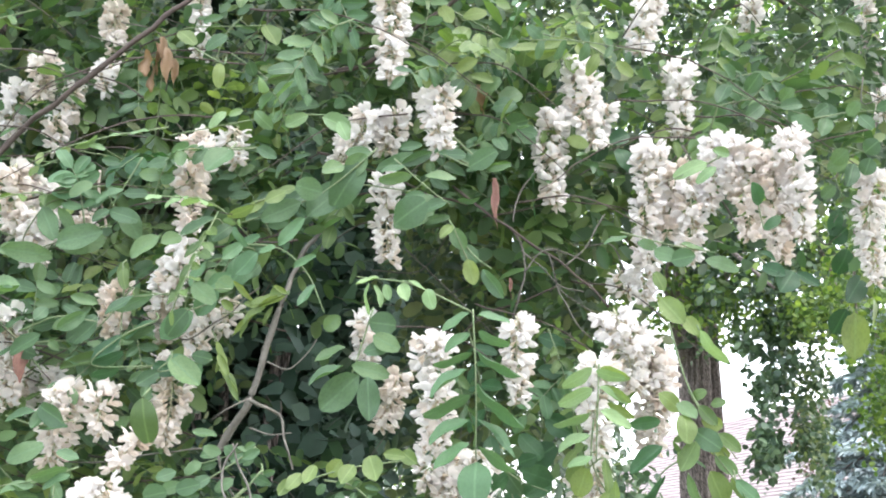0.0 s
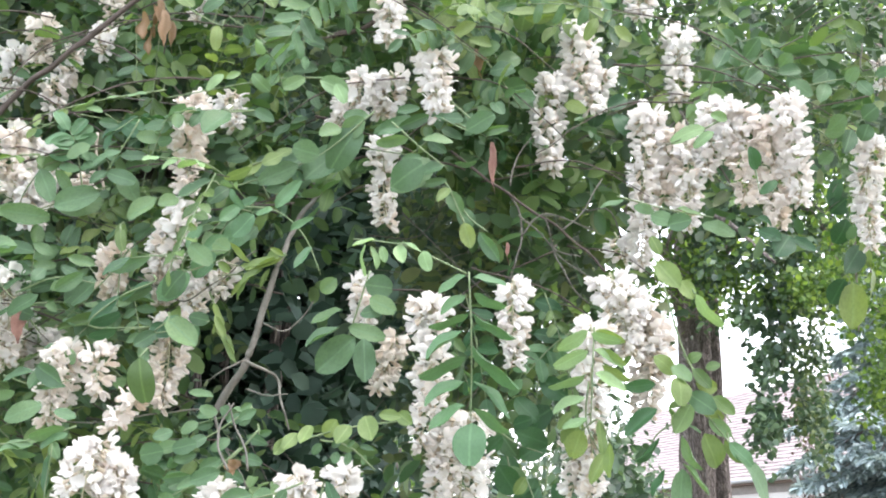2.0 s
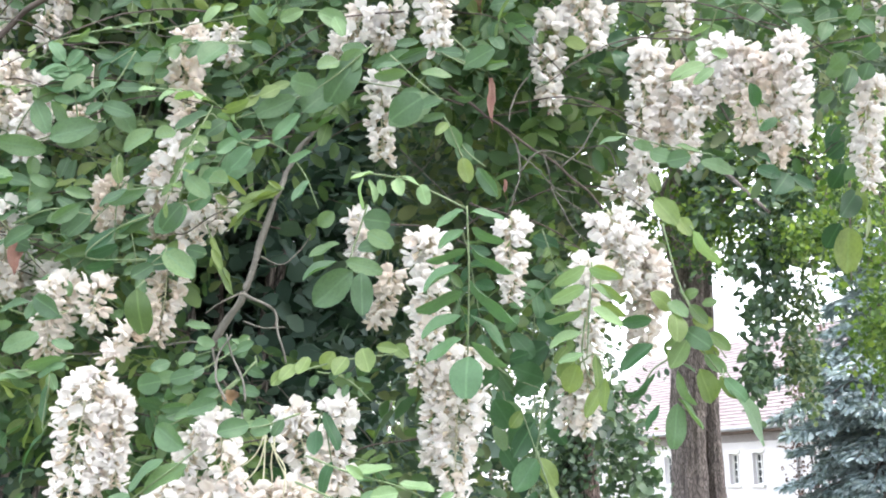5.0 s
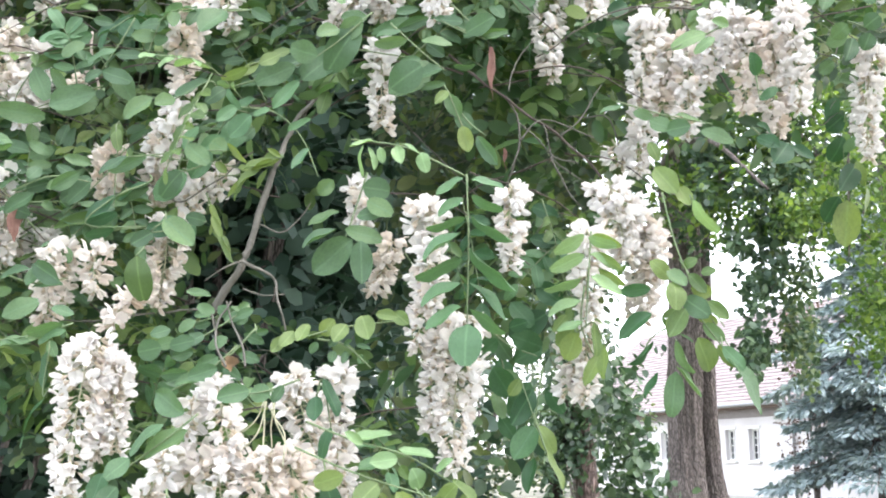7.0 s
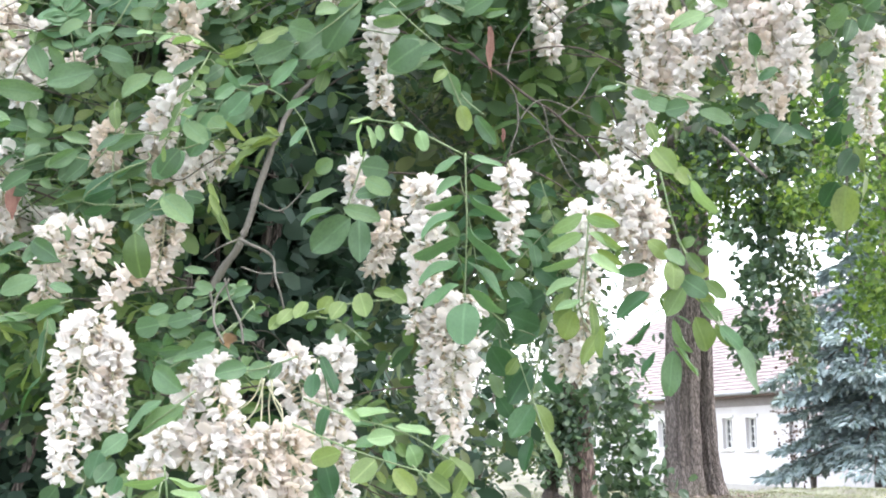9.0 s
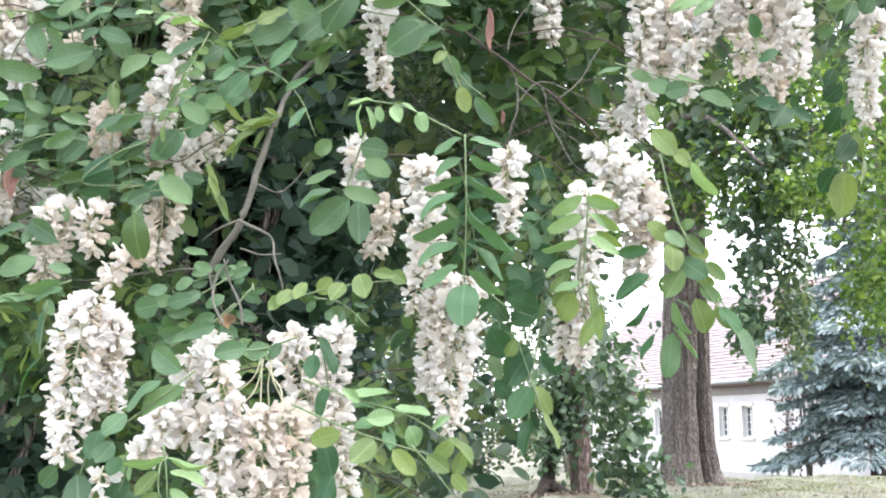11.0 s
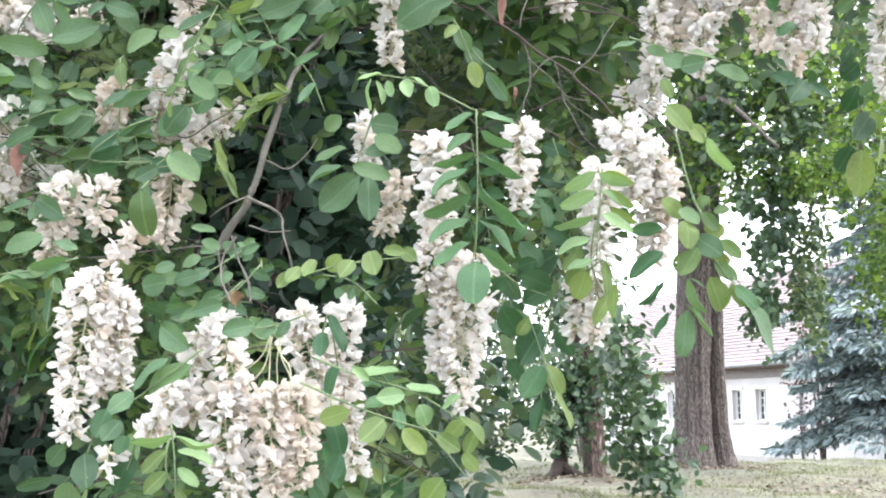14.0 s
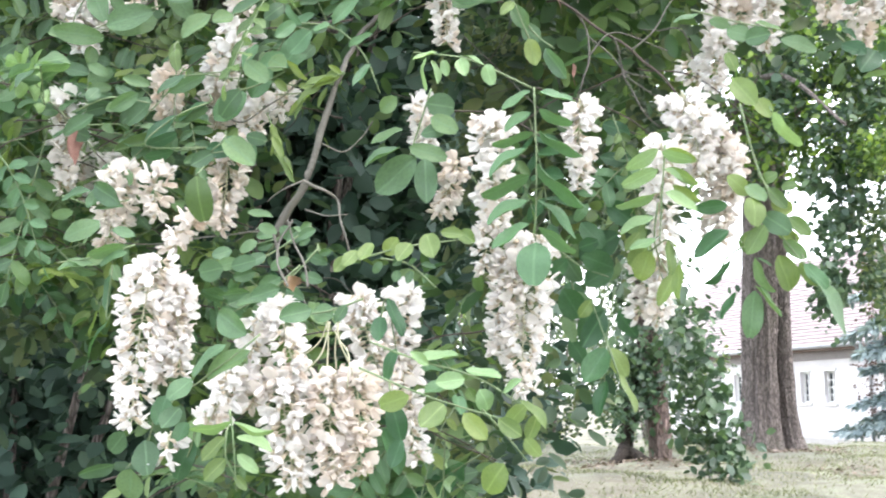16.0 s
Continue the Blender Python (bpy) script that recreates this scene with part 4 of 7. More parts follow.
leaf("y", [(-0.17, 1.176, 1.802), (-0.101, 1.176, 1.821), (-0.025, 1.176, 1.829)],
     [(-0.134, 1.164, 1.824, -0.145, 1.151, 1.805, 0.016, 0),
      (-0.107, 1.173, 1.831, -0.121, 1.178, 1.813, 0.019, 0),
      (-0.093, 1.167, 1.824, -0.106, 1.153, 1.804, 0.019, 0),
      (-0.075, 1.162, 1.833, -0.067, 1.147, 1.806, 0.024, 0),
      (-0.06, 1.165, 1.835, -0.036, 1.161, 1.831, 0.014, 0),
      (-0.04, 1.182, 1.838, -0.024, 1.17, 1.824, 0.017, 0),
      (-0.15, 1.162, 1.816, -0.163, 1.149, 1.8, 0.016, 0),
      (-0.162, 1.162, 1.81, -0.173, 1.153, 1.793, 0.014, 0)])
leaf("g", [(-0.126, 1.176, 1.809), (-0.095, 1.176, 1.802), (-0.066, 1.176, 1.776)],
     [(-0.125, 1.181, 1.805, -0.136, 1.182, 1.795, 0.011, 0),
      (-0.113, 1.173, 1.801, -0.103, 1.174, 1.809, 0.009, 0),
      (-0.108, 1.181, 1.796, -0.11, 1.173, 1.784, 0.011, 0),
      (-0.095, 1.169, 1.801, -0.086, 1.161, 1.806, 0.007, 0),
      (-0.093, 1.177, 1.795, -0.097, 1.171, 1.781, 0.009, 0),
      (-0.081, 1.159, 1.8, -0.065, 1.155, 1.796, 0.007, -34),
      (-0.076, 1.178, 1.792, -0.079, 1.176, 1.781, 0.007, 0)])
leaf("p", [(-0.133, 1.131, 1.717), (-0.085, 1.131, 1.698), (-0.025, 1.131, 1.68), (0.023, 1.131, 1.651)],
     [(-0.085, 1.136, 1.696, -0.042, 1.132, 1.704, 0.019, -66),
      (-0.035, 1.115, 1.677, -0.063, 1.103, 1.674, 0.019, 0),
      (-0.034, 1.135, 1.686, 0.003, 1.131, 1.683, 0.016, -61),
      (-0.02, 1.129, 1.667, -0.009, 1.136, 1.645, 0.022, 0),
      (-0.072, 1.125, 1.692, -0.09, 1.121, 1.706, 0.011, 18),
      (0.005, 1.119, 1.663, 0.023, 1.115, 1.677, 0.01, -44)])
leaf("y", [(-0.143, 1.121, 1.69), (-0.072, 1.121, 1.66), (0.022, 1.121, 1.631)],
     [(-0.091, 1.114, 1.661, -0.123, 1.117, 1.651, 0.022, 0),
      (-0.055, 1.104, 1.652, -0.078, 1.086, 1.631, 0.025, 0),
      (0.023, 1.126, 1.652, 0.008, 1.122, 1.628, 0.017, 0),
      (0.022, 1.12, 1.655, 0.047, 1.116, 1.627, 0.016, -64),
      (-0.036, 1.113, 1.643, -0.013, 1.109, 1.617, 0.02, 0),
      (-0.001, 1.109, 1.637, 0.022, 1.105, 1.62, 0.018, 0)])
leaf("d", [(-0.121, 1.159, 1.756), (-0.123, 1.147, 1.744), (-0.116, 1.142, 1.762), (-0.107, 1.143, 1.711)],
     [(-0.123, 1.147, 1.744, -0.124, 1.132, 1.718, 0.02, 0),
      (-0.116, 1.142, 1.762, -0.096, 1.138, 1.724, 0.018, -51),
      (-0.107, 1.143, 1.711, -0.121, 1.139, 1.678, 0.016, 31)])
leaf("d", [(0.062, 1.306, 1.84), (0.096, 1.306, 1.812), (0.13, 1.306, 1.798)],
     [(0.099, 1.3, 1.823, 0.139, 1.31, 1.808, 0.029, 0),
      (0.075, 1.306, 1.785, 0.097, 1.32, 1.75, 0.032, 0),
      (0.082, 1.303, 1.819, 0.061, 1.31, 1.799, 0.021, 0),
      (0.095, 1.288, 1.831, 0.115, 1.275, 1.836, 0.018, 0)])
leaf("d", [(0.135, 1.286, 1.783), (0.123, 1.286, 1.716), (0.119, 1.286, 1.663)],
     [(0.121, 1.285, 1.756, 0.096, 1.281, 1.714, 0.028, 0),
      (0.123, 1.281, 1.712, 0.096, 1.266, 1.675, 0.03, 0),
      (0.122, 1.28, 1.676, 0.111, 1.276, 1.635, 0.018, 35)])
leaf("y", [(0.124, 1.3, 1.726), (0.127, 1.288, 1.714), (0.135, 1.271, 1.682), (0.107, 1.279, 1.769)],
     [(0.127, 1.288, 1.714, 0.147, 1.284, 1.681, 0.022, 0),
      (0.135, 1.271, 1.682, 0.158, 1.267, 1.642, 0.021, -69),
      (0.107, 1.279, 1.769, 0.093, 1.282, 1.749, 0.016, 0)])
leaf("p", [(-0.105, 1.306, 2.287), (-0.194, 1.306, 2.29), (-0.283, 1.306, 2.276), (-0.342, 1.306, 2.266)],
     [(-0.23, 1.298, 2.294, -0.209, 1.299, 2.269, 0.018, 0),
      (-0.194, 1.304, 2.293, -0.216, 1.3, 2.278, 0.014, 0),
      (-0.159, 1.289, 2.282, -0.189, 1.285, 2.268, 0.018, 0),
      (-0.141, 1.294, 2.281, -0.104, 1.302, 2.268, 0.026, 0),
      (-0.266, 1.293, 2.292, -0.288, 1.289, 2.272, 0.014, 0),
      (-0.247, 1.309, 2.3, -0.265, 1.305, 2.291, 0.01, 0),
      (-0.119, 1.29, 2.273, -0.107, 1.276, 2.245, 0.018, 0)])
leaf("p", [(-0.35, 1.336, 2.289), (-0.439, 1.336, 2.276), (-0.528, 1.336, 2.254)],
     [(-0.476, 1.336, 2.263, -0.444, 1.332, 2.278, 0.014, 62),
      (-0.44, 1.34, 2.276, -0.408, 1.336, 2.287, 0.013, -61),
      (-0.401, 1.332, 2.279, -0.376, 1.328, 2.285, 0.01, -53),
      (-0.458, 1.338, 2.269, -0.434, 1.334, 2.261, 0.01, -25)])
leaf("y", [(-0.491, 1.349, 2.26), (-0.497, 1.337, 2.248), (-0.52, 1.335, 2.238), (-0.515, 1.328, 2.255)],
     [(-0.497, 1.337, 2.248, -0.479, 1.333, 2.262, 0.013, 0),
      (-0.52, 1.335, 2.238, -0.534, 1.335, 2.226, 0.011, 0),
      (-0.515, 1.328, 2.255, -0.518, 1.321, 2.237, 0.01, 0)])
leaf("g", [(-0.251, 1.316, 2.438), (-0.273, 1.316, 2.413), (-0.287, 1.316, 2.373)],
     [(-0.261, 1.311, 2.423, -0.232, 1.307, 2.412, 0.011, 34),
      (-0.268, 1.3, 2.404, -0.297, 1.296, 2.386, 0.018, 0),
      (-0.275, 1.304, 2.433, -0.301, 1.3, 2.423, 0.012, 9),
      (-0.257, 1.306, 2.437, -0.237, 1.299, 2.446, 0.012, 0)])
leaf("y", [(-0.271, 1.312, 2.377), (-0.277, 1.3, 2.365), (-0.337, 1.311, 2.417), (-0.218, 1.301, 2.417)],
     [(-0.277, 1.3, 2.365, -0.279, 1.296, 2.33, 0.017, 0),
      (-0.337, 1.311, 2.417, -0.311, 1.297, 2.396, 0.021, 0),
      (-0.218, 1.301, 2.417, -0.2, 1.285, 2.381, 0.026, 0)])
leaf("g", [(-0.25, 1.366, 2.36), (-0.172, 1.366, 2.379), (-0.125, 1.366, 2.391)],
     [(-0.227, 1.369, 2.367, -0.171, 1.365, 2.379, 0.022, 61),
      (-0.17, 1.348, 2.367, -0.139, 1.344, 2.352, 0.016, 0),
      (-0.241, 1.358, 2.369, -0.247, 1.346, 2.385, 0.017, 0),
      (-0.202, 1.353, 2.372, -0.185, 1.34, 2.385, 0.017, 0)])
leaf("y", [(0.002, 1.366, 2.482), (0.064, 1.366, 2.445), (0.133, 1.366, 2.401)],
     [(0.032, 1.348, 2.437, 0.017, 1.356, 2.472, 0.022, 0),
      (0.056, 1.363, 2.435, 0.031, 1.346, 2.403, 0.024, 0),
      (0.087, 1.365, 2.419, 0.108, 1.35, 2.377, 0.024, 0),
      (0.11, 1.361, 2.403, 0.156, 1.357, 2.404, 0.018, -37),
      (0.048, 1.363, 2.453, 0.08, 1.353, 2.456, 0.019, 0),
      (0.133, 1.366, 2.396, 0.176, 1.362, 2.398, 0.017, 49),
      (0.071, 1.367, 2.428, 0.066, 1.351, 2.387, 0.022, 0)])
leaf("y", [(0.158, 1.366, 2.425), (0.22, 1.366, 2.407), (0.272, 1.366, 2.363)],
     [(0.188, 1.356, 2.411, 0.156, 1.352, 2.398, 0.016, 0),
      (0.22, 1.37, 2.409, 0.254, 1.366, 2.393, 0.017, 0),
      (0.234, 1.362, 2.392, 0.216, 1.358, 2.361, 0.017, 0),
      (0.256, 1.359, 2.377, 0.279, 1.363, 2.357, 0.019, 0),
      (0.206, 1.37, 2.426, 0.231, 1.377, 2.446, 0.019, 0)])
leaf("g", [(0.015, 1.376, 2.374), (0.077, 1.376, 2.339), (0.128, 1.376, 2.263)],
     [(0.046, 1.369, 2.362, 0.022, 1.354, 2.331, 0.022, 0),
      (0.069, 1.372, 2.346, 0.096, 1.356, 2.355, 0.022, 0),
      (0.083, 1.361, 2.316, 0.113, 1.345, 2.317, 0.025, 0),
      (0.098, 1.374, 2.3, 0.074, 1.359, 2.274, 0.022, 0),
      (0.114, 1.381, 2.29, 0.143, 1.365, 2.279, 0.022, 0),
      (0.062, 1.38, 2.358, 0.045, 1.37, 2.321, 0.02, 0)])
leaf("g", [(0.393, 1.386, 2.36), (0.445, 1.386, 2.329), (0.521, 1.386, 2.302)],
     [(0.414, 1.38, 2.348, 0.393, 1.365, 2.317, 0.022, 0),
      (0.436, 1.377, 2.334, 0.453, 1.36, 2.356, 0.023, 0),
      (0.456, 1.373, 2.315, 0.427, 1.357, 2.289, 0.022, 0),
      (0.48, 1.375, 2.311, 0.514, 1.382, 2.317, 0.02, 0),
      (0.495, 1.377, 2.299, 0.519, 1.363, 2.276, 0.022, 0),
      (0.422, 1.377, 2.355, 0.405, 1.363, 2.371, 0.019, 0)])
leaf("g", [(0.512, 1.386, 2.294), (0.576, 1.386, 2.305), (0.63, 1.386, 2.307)],
     [(0.529, 1.388, 2.302, 0.557, 1.394, 2.321, 0.019, 0),
      (0.549, 1.388, 2.298, 0.533, 1.375, 2.268, 0.022, 0),
      (0.575, 1.383, 2.299, 0.587, 1.369, 2.314, 0.019, 0),
      (0.588, 1.376, 2.296, 0.6, 1.363, 2.274, 0.02, 0),
      (0.617, 1.388, 2.308, 0.636, 1.374, 2.315, 0.017, 0)])
leaf("p", [(-0.275, 1.116, 1.649), (-0.271, 1.116, 1.618), (-0.267, 1.116, 1.567)],
     [(-0.269, 1.099, 1.636, -0.31, 1.095, 1.622, 0.02, -53),
      (-0.267, 1.1, 1.637, -0.226, 1.096, 1.627, 0.018, 60),
      (-0.268, 1.12, 1.621, -0.231, 1.116, 1.607, 0.017, -57),
      (-0.265, 1.109, 1.604, -0.243, 1.105, 1.587, 0.013, -22)])
leaf("y", [(-0.279, 1.129, 1.633), (-0.279, 1.117, 1.621), (-0.278, 1.115, 1.6), (-0.269, 1.118, 1.583)],
     [(-0.279, 1.117, 1.621, -0.303, 1.113, 1.598, 0.017, 23),
      (-0.278, 1.115, 1.6, -0.299, 1.111, 1.578, 0.018, 0),
      (-0.269, 1.118, 1.583, -0.256, 1.114, 1.568, 0.01, -13)])
leaf("g", [(-0.382, 1.226, 1.677), (-0.393, 1.226, 1.614), (-0.417, 1.226, 1.584)],
     [(-0.391, 1.209, 1.615, -0.383, 1.189, 1.581, 0.032, 0),
      (-0.417, 1.22, 1.624, -0.439, 1.23, 1.601, 0.023, 0),
      (-0.428, 1.221, 1.59, -0.468, 1.217, 1.577, 0.019, -37),
      (-0.408, 1.218, 1.584, -0.416, 1.229, 1.549, 0.036, 0)])
leaf("d", [(-0.332, 1.206, 1.64), (-0.337, 1.206, 1.615), (-0.343, 1.206, 1.597)],
     [(-0.338, 1.21, 1.615, -0.359, 1.206, 1.574, 0.029, 0),
      (-0.343, 1.201, 1.635, -0.349, 1.187, 1.615, 0.019, 0),
      (-0.365, 1.201, 1.664, -0.373, 1.188, 1.633, 0.023, 0)])
leaf("d", [(-0.114, 1.141, 1.675), (-0.11, 1.141, 1.64), (-0.113, 1.141, 1.599)],
     [(-0.111, 1.132, 1.655, -0.1, 1.128, 1.616, 0.023, 0),
      (-0.119, 1.139, 1.628, -0.103, 1.135, 1.581, 0.022, -33),
      (-0.1, 1.128, 1.617, -0.111, 1.124, 1.589, 0.018, 0)])
leaf("y", [(-0.019, 1.136, 1.648), (0.005, 1.136, 1.622), (0.028, 1.136, 1.593)],
     [(0.01, 1.12, 1.633, 0.025, 1.108, 1.649, 0.016, 0),
      (0.04, 1.137, 1.641, 0.028, 1.133, 1.615, 0.016, 0),
      (0.004, 1.132, 1.591, -0.018, 1.144, 1.561, 0.03, 0),
      (0.025, 1.128, 1.617, 0.039, 1.121, 1.6, 0.015, 0)])
leaf("h", [(0.083, 1.406, 2.426), (0.139, 1.406, 2.416), (0.187, 1.406, 2.432)],
     [(0.138, 1.395, 2.428, 0.134, 1.405, 2.394, 0.035, 0),
      (0.114, 1.394, 2.411, 0.096, 1.378, 2.379, 0.027, 0),
      (0.163, 1.406, 2.424, 0.183, 1.412, 2.409, 0.025, 0),
      (0.099, 1.411, 2.437, 0.074, 1.396, 2.413, 0.022, 0)])
leaf("y", [(-0.014, 1.406, 2.428), (0.026, 1.406, 2.393), (0.056, 1.406, 2.332)],
     [(0.01, 1.41, 2.416, -0.011, 1.419, 2.391, 0.027, 0),
      (0.034, 1.407, 2.393, 0.051, 1.414, 2.422, 0.025, 0),
      (0.037, 1.403, 2.369, 0.017, 1.409, 2.351, 0.022, 0),
      (0.052, 1.393, 2.344, 0.068, 1.397, 2.32, 0.018, 0),
      (0.026, 1.39, 2.403, 0.011, 1.375, 2.422, 0.022, 0)])
leaf("g", [(0.089, 1.406, 2.366), (0.111, 1.406, 2.323), (0.11, 1.406, 2.272)],
     [(0.095, 1.394, 2.335, 0.128, 1.404, 2.355, 0.029, 0),
      (0.102, 1.398, 2.303, 0.133, 1.381, 2.304, 0.029, 0),
      (0.099, 1.404, 2.314, 0.07, 1.388, 2.291, 0.025, 0),
      (0.109, 1.392, 2.275, 0.085, 1.4, 2.258, 0.027, 0),
      (0.114, 1.401, 2.287, 0.143, 1.384, 2.272, 0.025, 0)])
leaf("d", [(0.231, 1.426, 2.294), (0.27, 1.426, 2.268)],
     [(0.239, 1.43, 2.291, 0.231, 1.439, 2.261, 0.03, 0),
      (0.26, 1.416, 2.273, 0.275, 1.398, 2.237, 0.027, 0),
      (0.248, 1.411, 2.279, 0.278, 1.419, 2.294, 0.024, 0)])
leaf("g", [(0.402, 1.426, 2.333), (0.459, 1.426, 2.344), (0.53, 1.426, 2.33)],
     [(0.419, 1.429, 2.342, 0.403, 1.437, 2.32, 0.022, 0),
      (0.442, 1.425, 2.342, 0.424, 1.409, 2.364, 0.022, 0),
      (0.463, 1.414, 2.339, 0.448, 1.399, 2.304, 0.022, 0),
      (0.495, 1.413, 2.334, 0.508, 1.399, 2.349, 0.022, 0),
      (0.514, 1.427, 2.331, 0.522, 1.433, 2.307, 0.024, 0),
      (0.54, 1.41, 2.323, 0.564, 1.392, 2.303, 0.025, 0)])
leaf("g", [(0.523, 1.426, 2.258), (0.56, 1.426, 2.228), (0.577, 1.426, 2.162)],
     [(0.533, 1.41, 2.244, 0.505, 1.396, 2.248, 0.021, 0),
      (0.553, 1.426, 2.237, 0.576, 1.41, 2.243, 0.022, 0),
      (0.561, 1.424, 2.211, 0.542, 1.43, 2.196, 0.019, 0),
      (0.566, 1.422, 2.185, 0.596, 1.429, 2.187, 0.019, 0)])
leaf("g", [(0.563, 1.366, 2.248), (0.607, 1.366, 2.231)],
     [(0.564, 1.369, 2.245, 0.545, 1.376, 2.228, 0.024, 0),
      (0.582, 1.358, 2.236, 0.597, 1.344, 2.247, 0.026, 0),
      (0.589, 1.358, 2.228, 0.58, 1.364, 2.206, 0.024, 0),
      (0.567, 1.362, 2.222, 0.549, 1.346, 2.186, 0.022, 0)])
# boughs and twigs
limb("branch", 0.0043, 0.0032, [(-0.615, 1.368, 2.24), (-0.555, 1.36, 2.3), (-0.493, 1.349, 2.347), (-0.414, 1.358, 2.42), (-0.345, 1.354, 2.476), (-0.285, 1.364, 2.541)])
limb("branch", 0.0026, 0.0052, [(-0.138, 1.5, 2.211), (-0.166, 1.42, 2.151), (-0.178, 1.34, 2.095), (-0.184, 1.29, 2.05), (-0.202, 1.28, 1.995), (-0.214, 1.285, 1.954), (-0.228, 1.28, 1.916), (-0.246, 1.289, 1.887), (-0.268, 1.302, 1.855)], TWIG)
limb("twig", 0.0022, 0.0011, [(-0.225, 1.261, 1.911), (-0.201, 1.257, 1.899), (-0.187, 1.27, 1.888), (-0.179, 1.25, 1.854), (-0.173, 1.257, 1.825)])
limb("twig", 0.0011, 0.0007, [(-0.223, 1.267, 1.914), (-0.243, 1.248, 1.902), (-0.269, 1.266, 1.888)])
limb("twig", 0.0011, 0.0006, [(-0.224, 1.257, 1.879), (-0.196, 1.248, 1.868), (-0.173, 1.254, 1.869)])
limb("twig", 0.0011, 0.0007, [(-0.207, 1.279, 1.96), (-0.184, 1.277, 1.949), (-0.167, 1.28, 1.959), (-0.145, 1.269, 1.984)])
limb("twig", 0.0011, 0.0008, [(-0.25, 1.293, 1.86), (-0.329, 1.311, 1.857), (-0.394, 1.299, 1.848), (-0.489, 1.299, 1.847)])
limb("twig", 0.0015, 0.0011, [(-0.256, 1.24, 1.849), (-0.247, 1.245, 1.817), (-0.236, 1.261, 1.798), (-0.221, 1.254, 1.765)])
limb("branch", 0.0020, 0.0016, [(0.026, 1.39, 2.214), (0.086, 1.379, 2.162), (0.13, 1.387, 2.13), (0.183, 1.397, 2.092), (0.228, 1.388, 2.039)])
limb("twig", 0.0016, 0.0012, [(0.105, 1.387, 2.151), (0.119, 1.395, 2.125), (0.121, 1.388, 2.091), (0.108, 1.388, 2.053)])
limb("twig", 0.0012, 0.0008, [(0.12, 1.374, 2.088), (0.152, 1.374, 2.118), (0.22, 1.391, 2.097)])
limb("twig", 0.0012, 0.0008, [(0.118, 1.383, 2.122), (0.163, 1.394, 2.076), (0.196, 1.393, 2.06)])
limb("branch", 0.0037, 0.0029, [(-0.139, 1.43, 2.402), (-0.09, 1.417, 2.412), (-0.033, 1.432, 2.462), (0.018, 1.426, 2.494), (0.077, 1.429, 2.539)])
limb("branch", 0.0020, 0.0016, [(-0.159, 1.392, 2.268), (-0.114, 1.407, 2.256), (-0.066, 1.398, 2.235), (-0.005, 1.411, 2.209), (0.049, 1.412, 2.192)])
limb("branch", 0.0100, 0.0040, [(1.308, 4.2, 3.964), (1.446, 4.2, 3.846), (1.487, 4.2, 3.683), (1.587, 4.2, 3.558), (1.521, 4.2, 3.367)])
limb("branch", 0.0055, 0.0025, [(1.487, 4.2, 3.683), (1.451, 4.2, 3.513), (1.460, 4.2, 3.321)])
limb("branch", 0.0040, 0.0070, [(0.801, 3.6, 3.542), (0.960, 3.6, 3.553), (1.121, 3.6, 3.577), (1.267, 3.6, 3.649)])
limb("stalk", 0.0010, 0.0009, [(-0.18, 1.163, 1.745), (-0.181, 1.168, 1.709), (-0.185, 1.165, 1.673)], PALE_STALK)
limb("stalk", 0.0010, 0.0009, [(-0.171, 1.164, 1.745), (-0.166, 1.16, 1.712), (-0.154, 1.169, 1.678)], PALE_STALK)
limb("stalk", 0.0009, 0.0007, [(-0.175, 1.151, 1.739), (-0.186, 1.152, 1.703), (-0.214, 1.159, 1.679)], PALE_STALK)
limb("stalk", 0.0009, 0.0007, [(-0.168, 1.165, 1.745), (-0.174, 1.172, 1.715), (-0.177, 1.185, 1.679)], PALE_STALK)
limb("stalk", 0.0009, 0.0007, [(-0.174, 1.169, 1.733), (-0.159, 1.153, 1.702), (-0.158, 1.148, 1.67)], PALE_STALK)
limb("stalk", 0.0009, 0.0007, [(-0.185, 1.178, 1.74), (-0.2, 1.181, 1.716), (-0.229, 1.172, 1.691)], PALE_STALK)
limb("twig", 0.0014, 0.0010, [(-0.22, 1.141, 1.775), (-0.233, 1.144, 1.8), (-0.233, 1.16, 1.826), (-0.219, 1.161, 1.851)])
limb("twig", 0.0014, 0.0010, [(-0.204, 1.159, 1.776), (-0.208, 1.162, 1.801), (-0.219, 1.168, 1.827), (-0.225, 1.164, 1.852)])
limb("twig", 0.0017, 0.0009, [(0.345, 1.506, 2.269), (0.389, 1.497, 2.318), (0.445, 1.507, 2.365), (0.48, 1.492, 2.412)])
limb("twig", 0.0016, 0.0012, [(0.341, 1.38, 2.259), (0.377, 1.391, 2.205), (0.413, 1.385, 2.146), (0.422, 1.37, 2.126)])
limb("twig", 0.0012, 0.0008, [(0.108, 1.371, 2.154), (0.118, 1.383, 2.197), (0.142, 1.377, 2.231)])
limb("twig", 0.0012, 0.0008, [(0.174, 1.382, 2.096), (0.206, 1.384, 2.127), (0.232, 1.387, 2.167)])
limb("twig", 0.0012, 0.0008, [(0.163, 1.396, 2.077), (0.177, 1.379, 2.027), (0.206, 1.387, 1.997)])
limb("twig", 0.0010, 0.0006, [(0.112, 1.379, 2.059), (0.1, 1.386, 2.03), (0.095, 1.391, 1.993)])
limb("twig", 0.0010, 0.0006, [(0.151, 1.376, 2.111), (0.172, 1.385, 2.058), (0.216, 1.39, 2.028)])
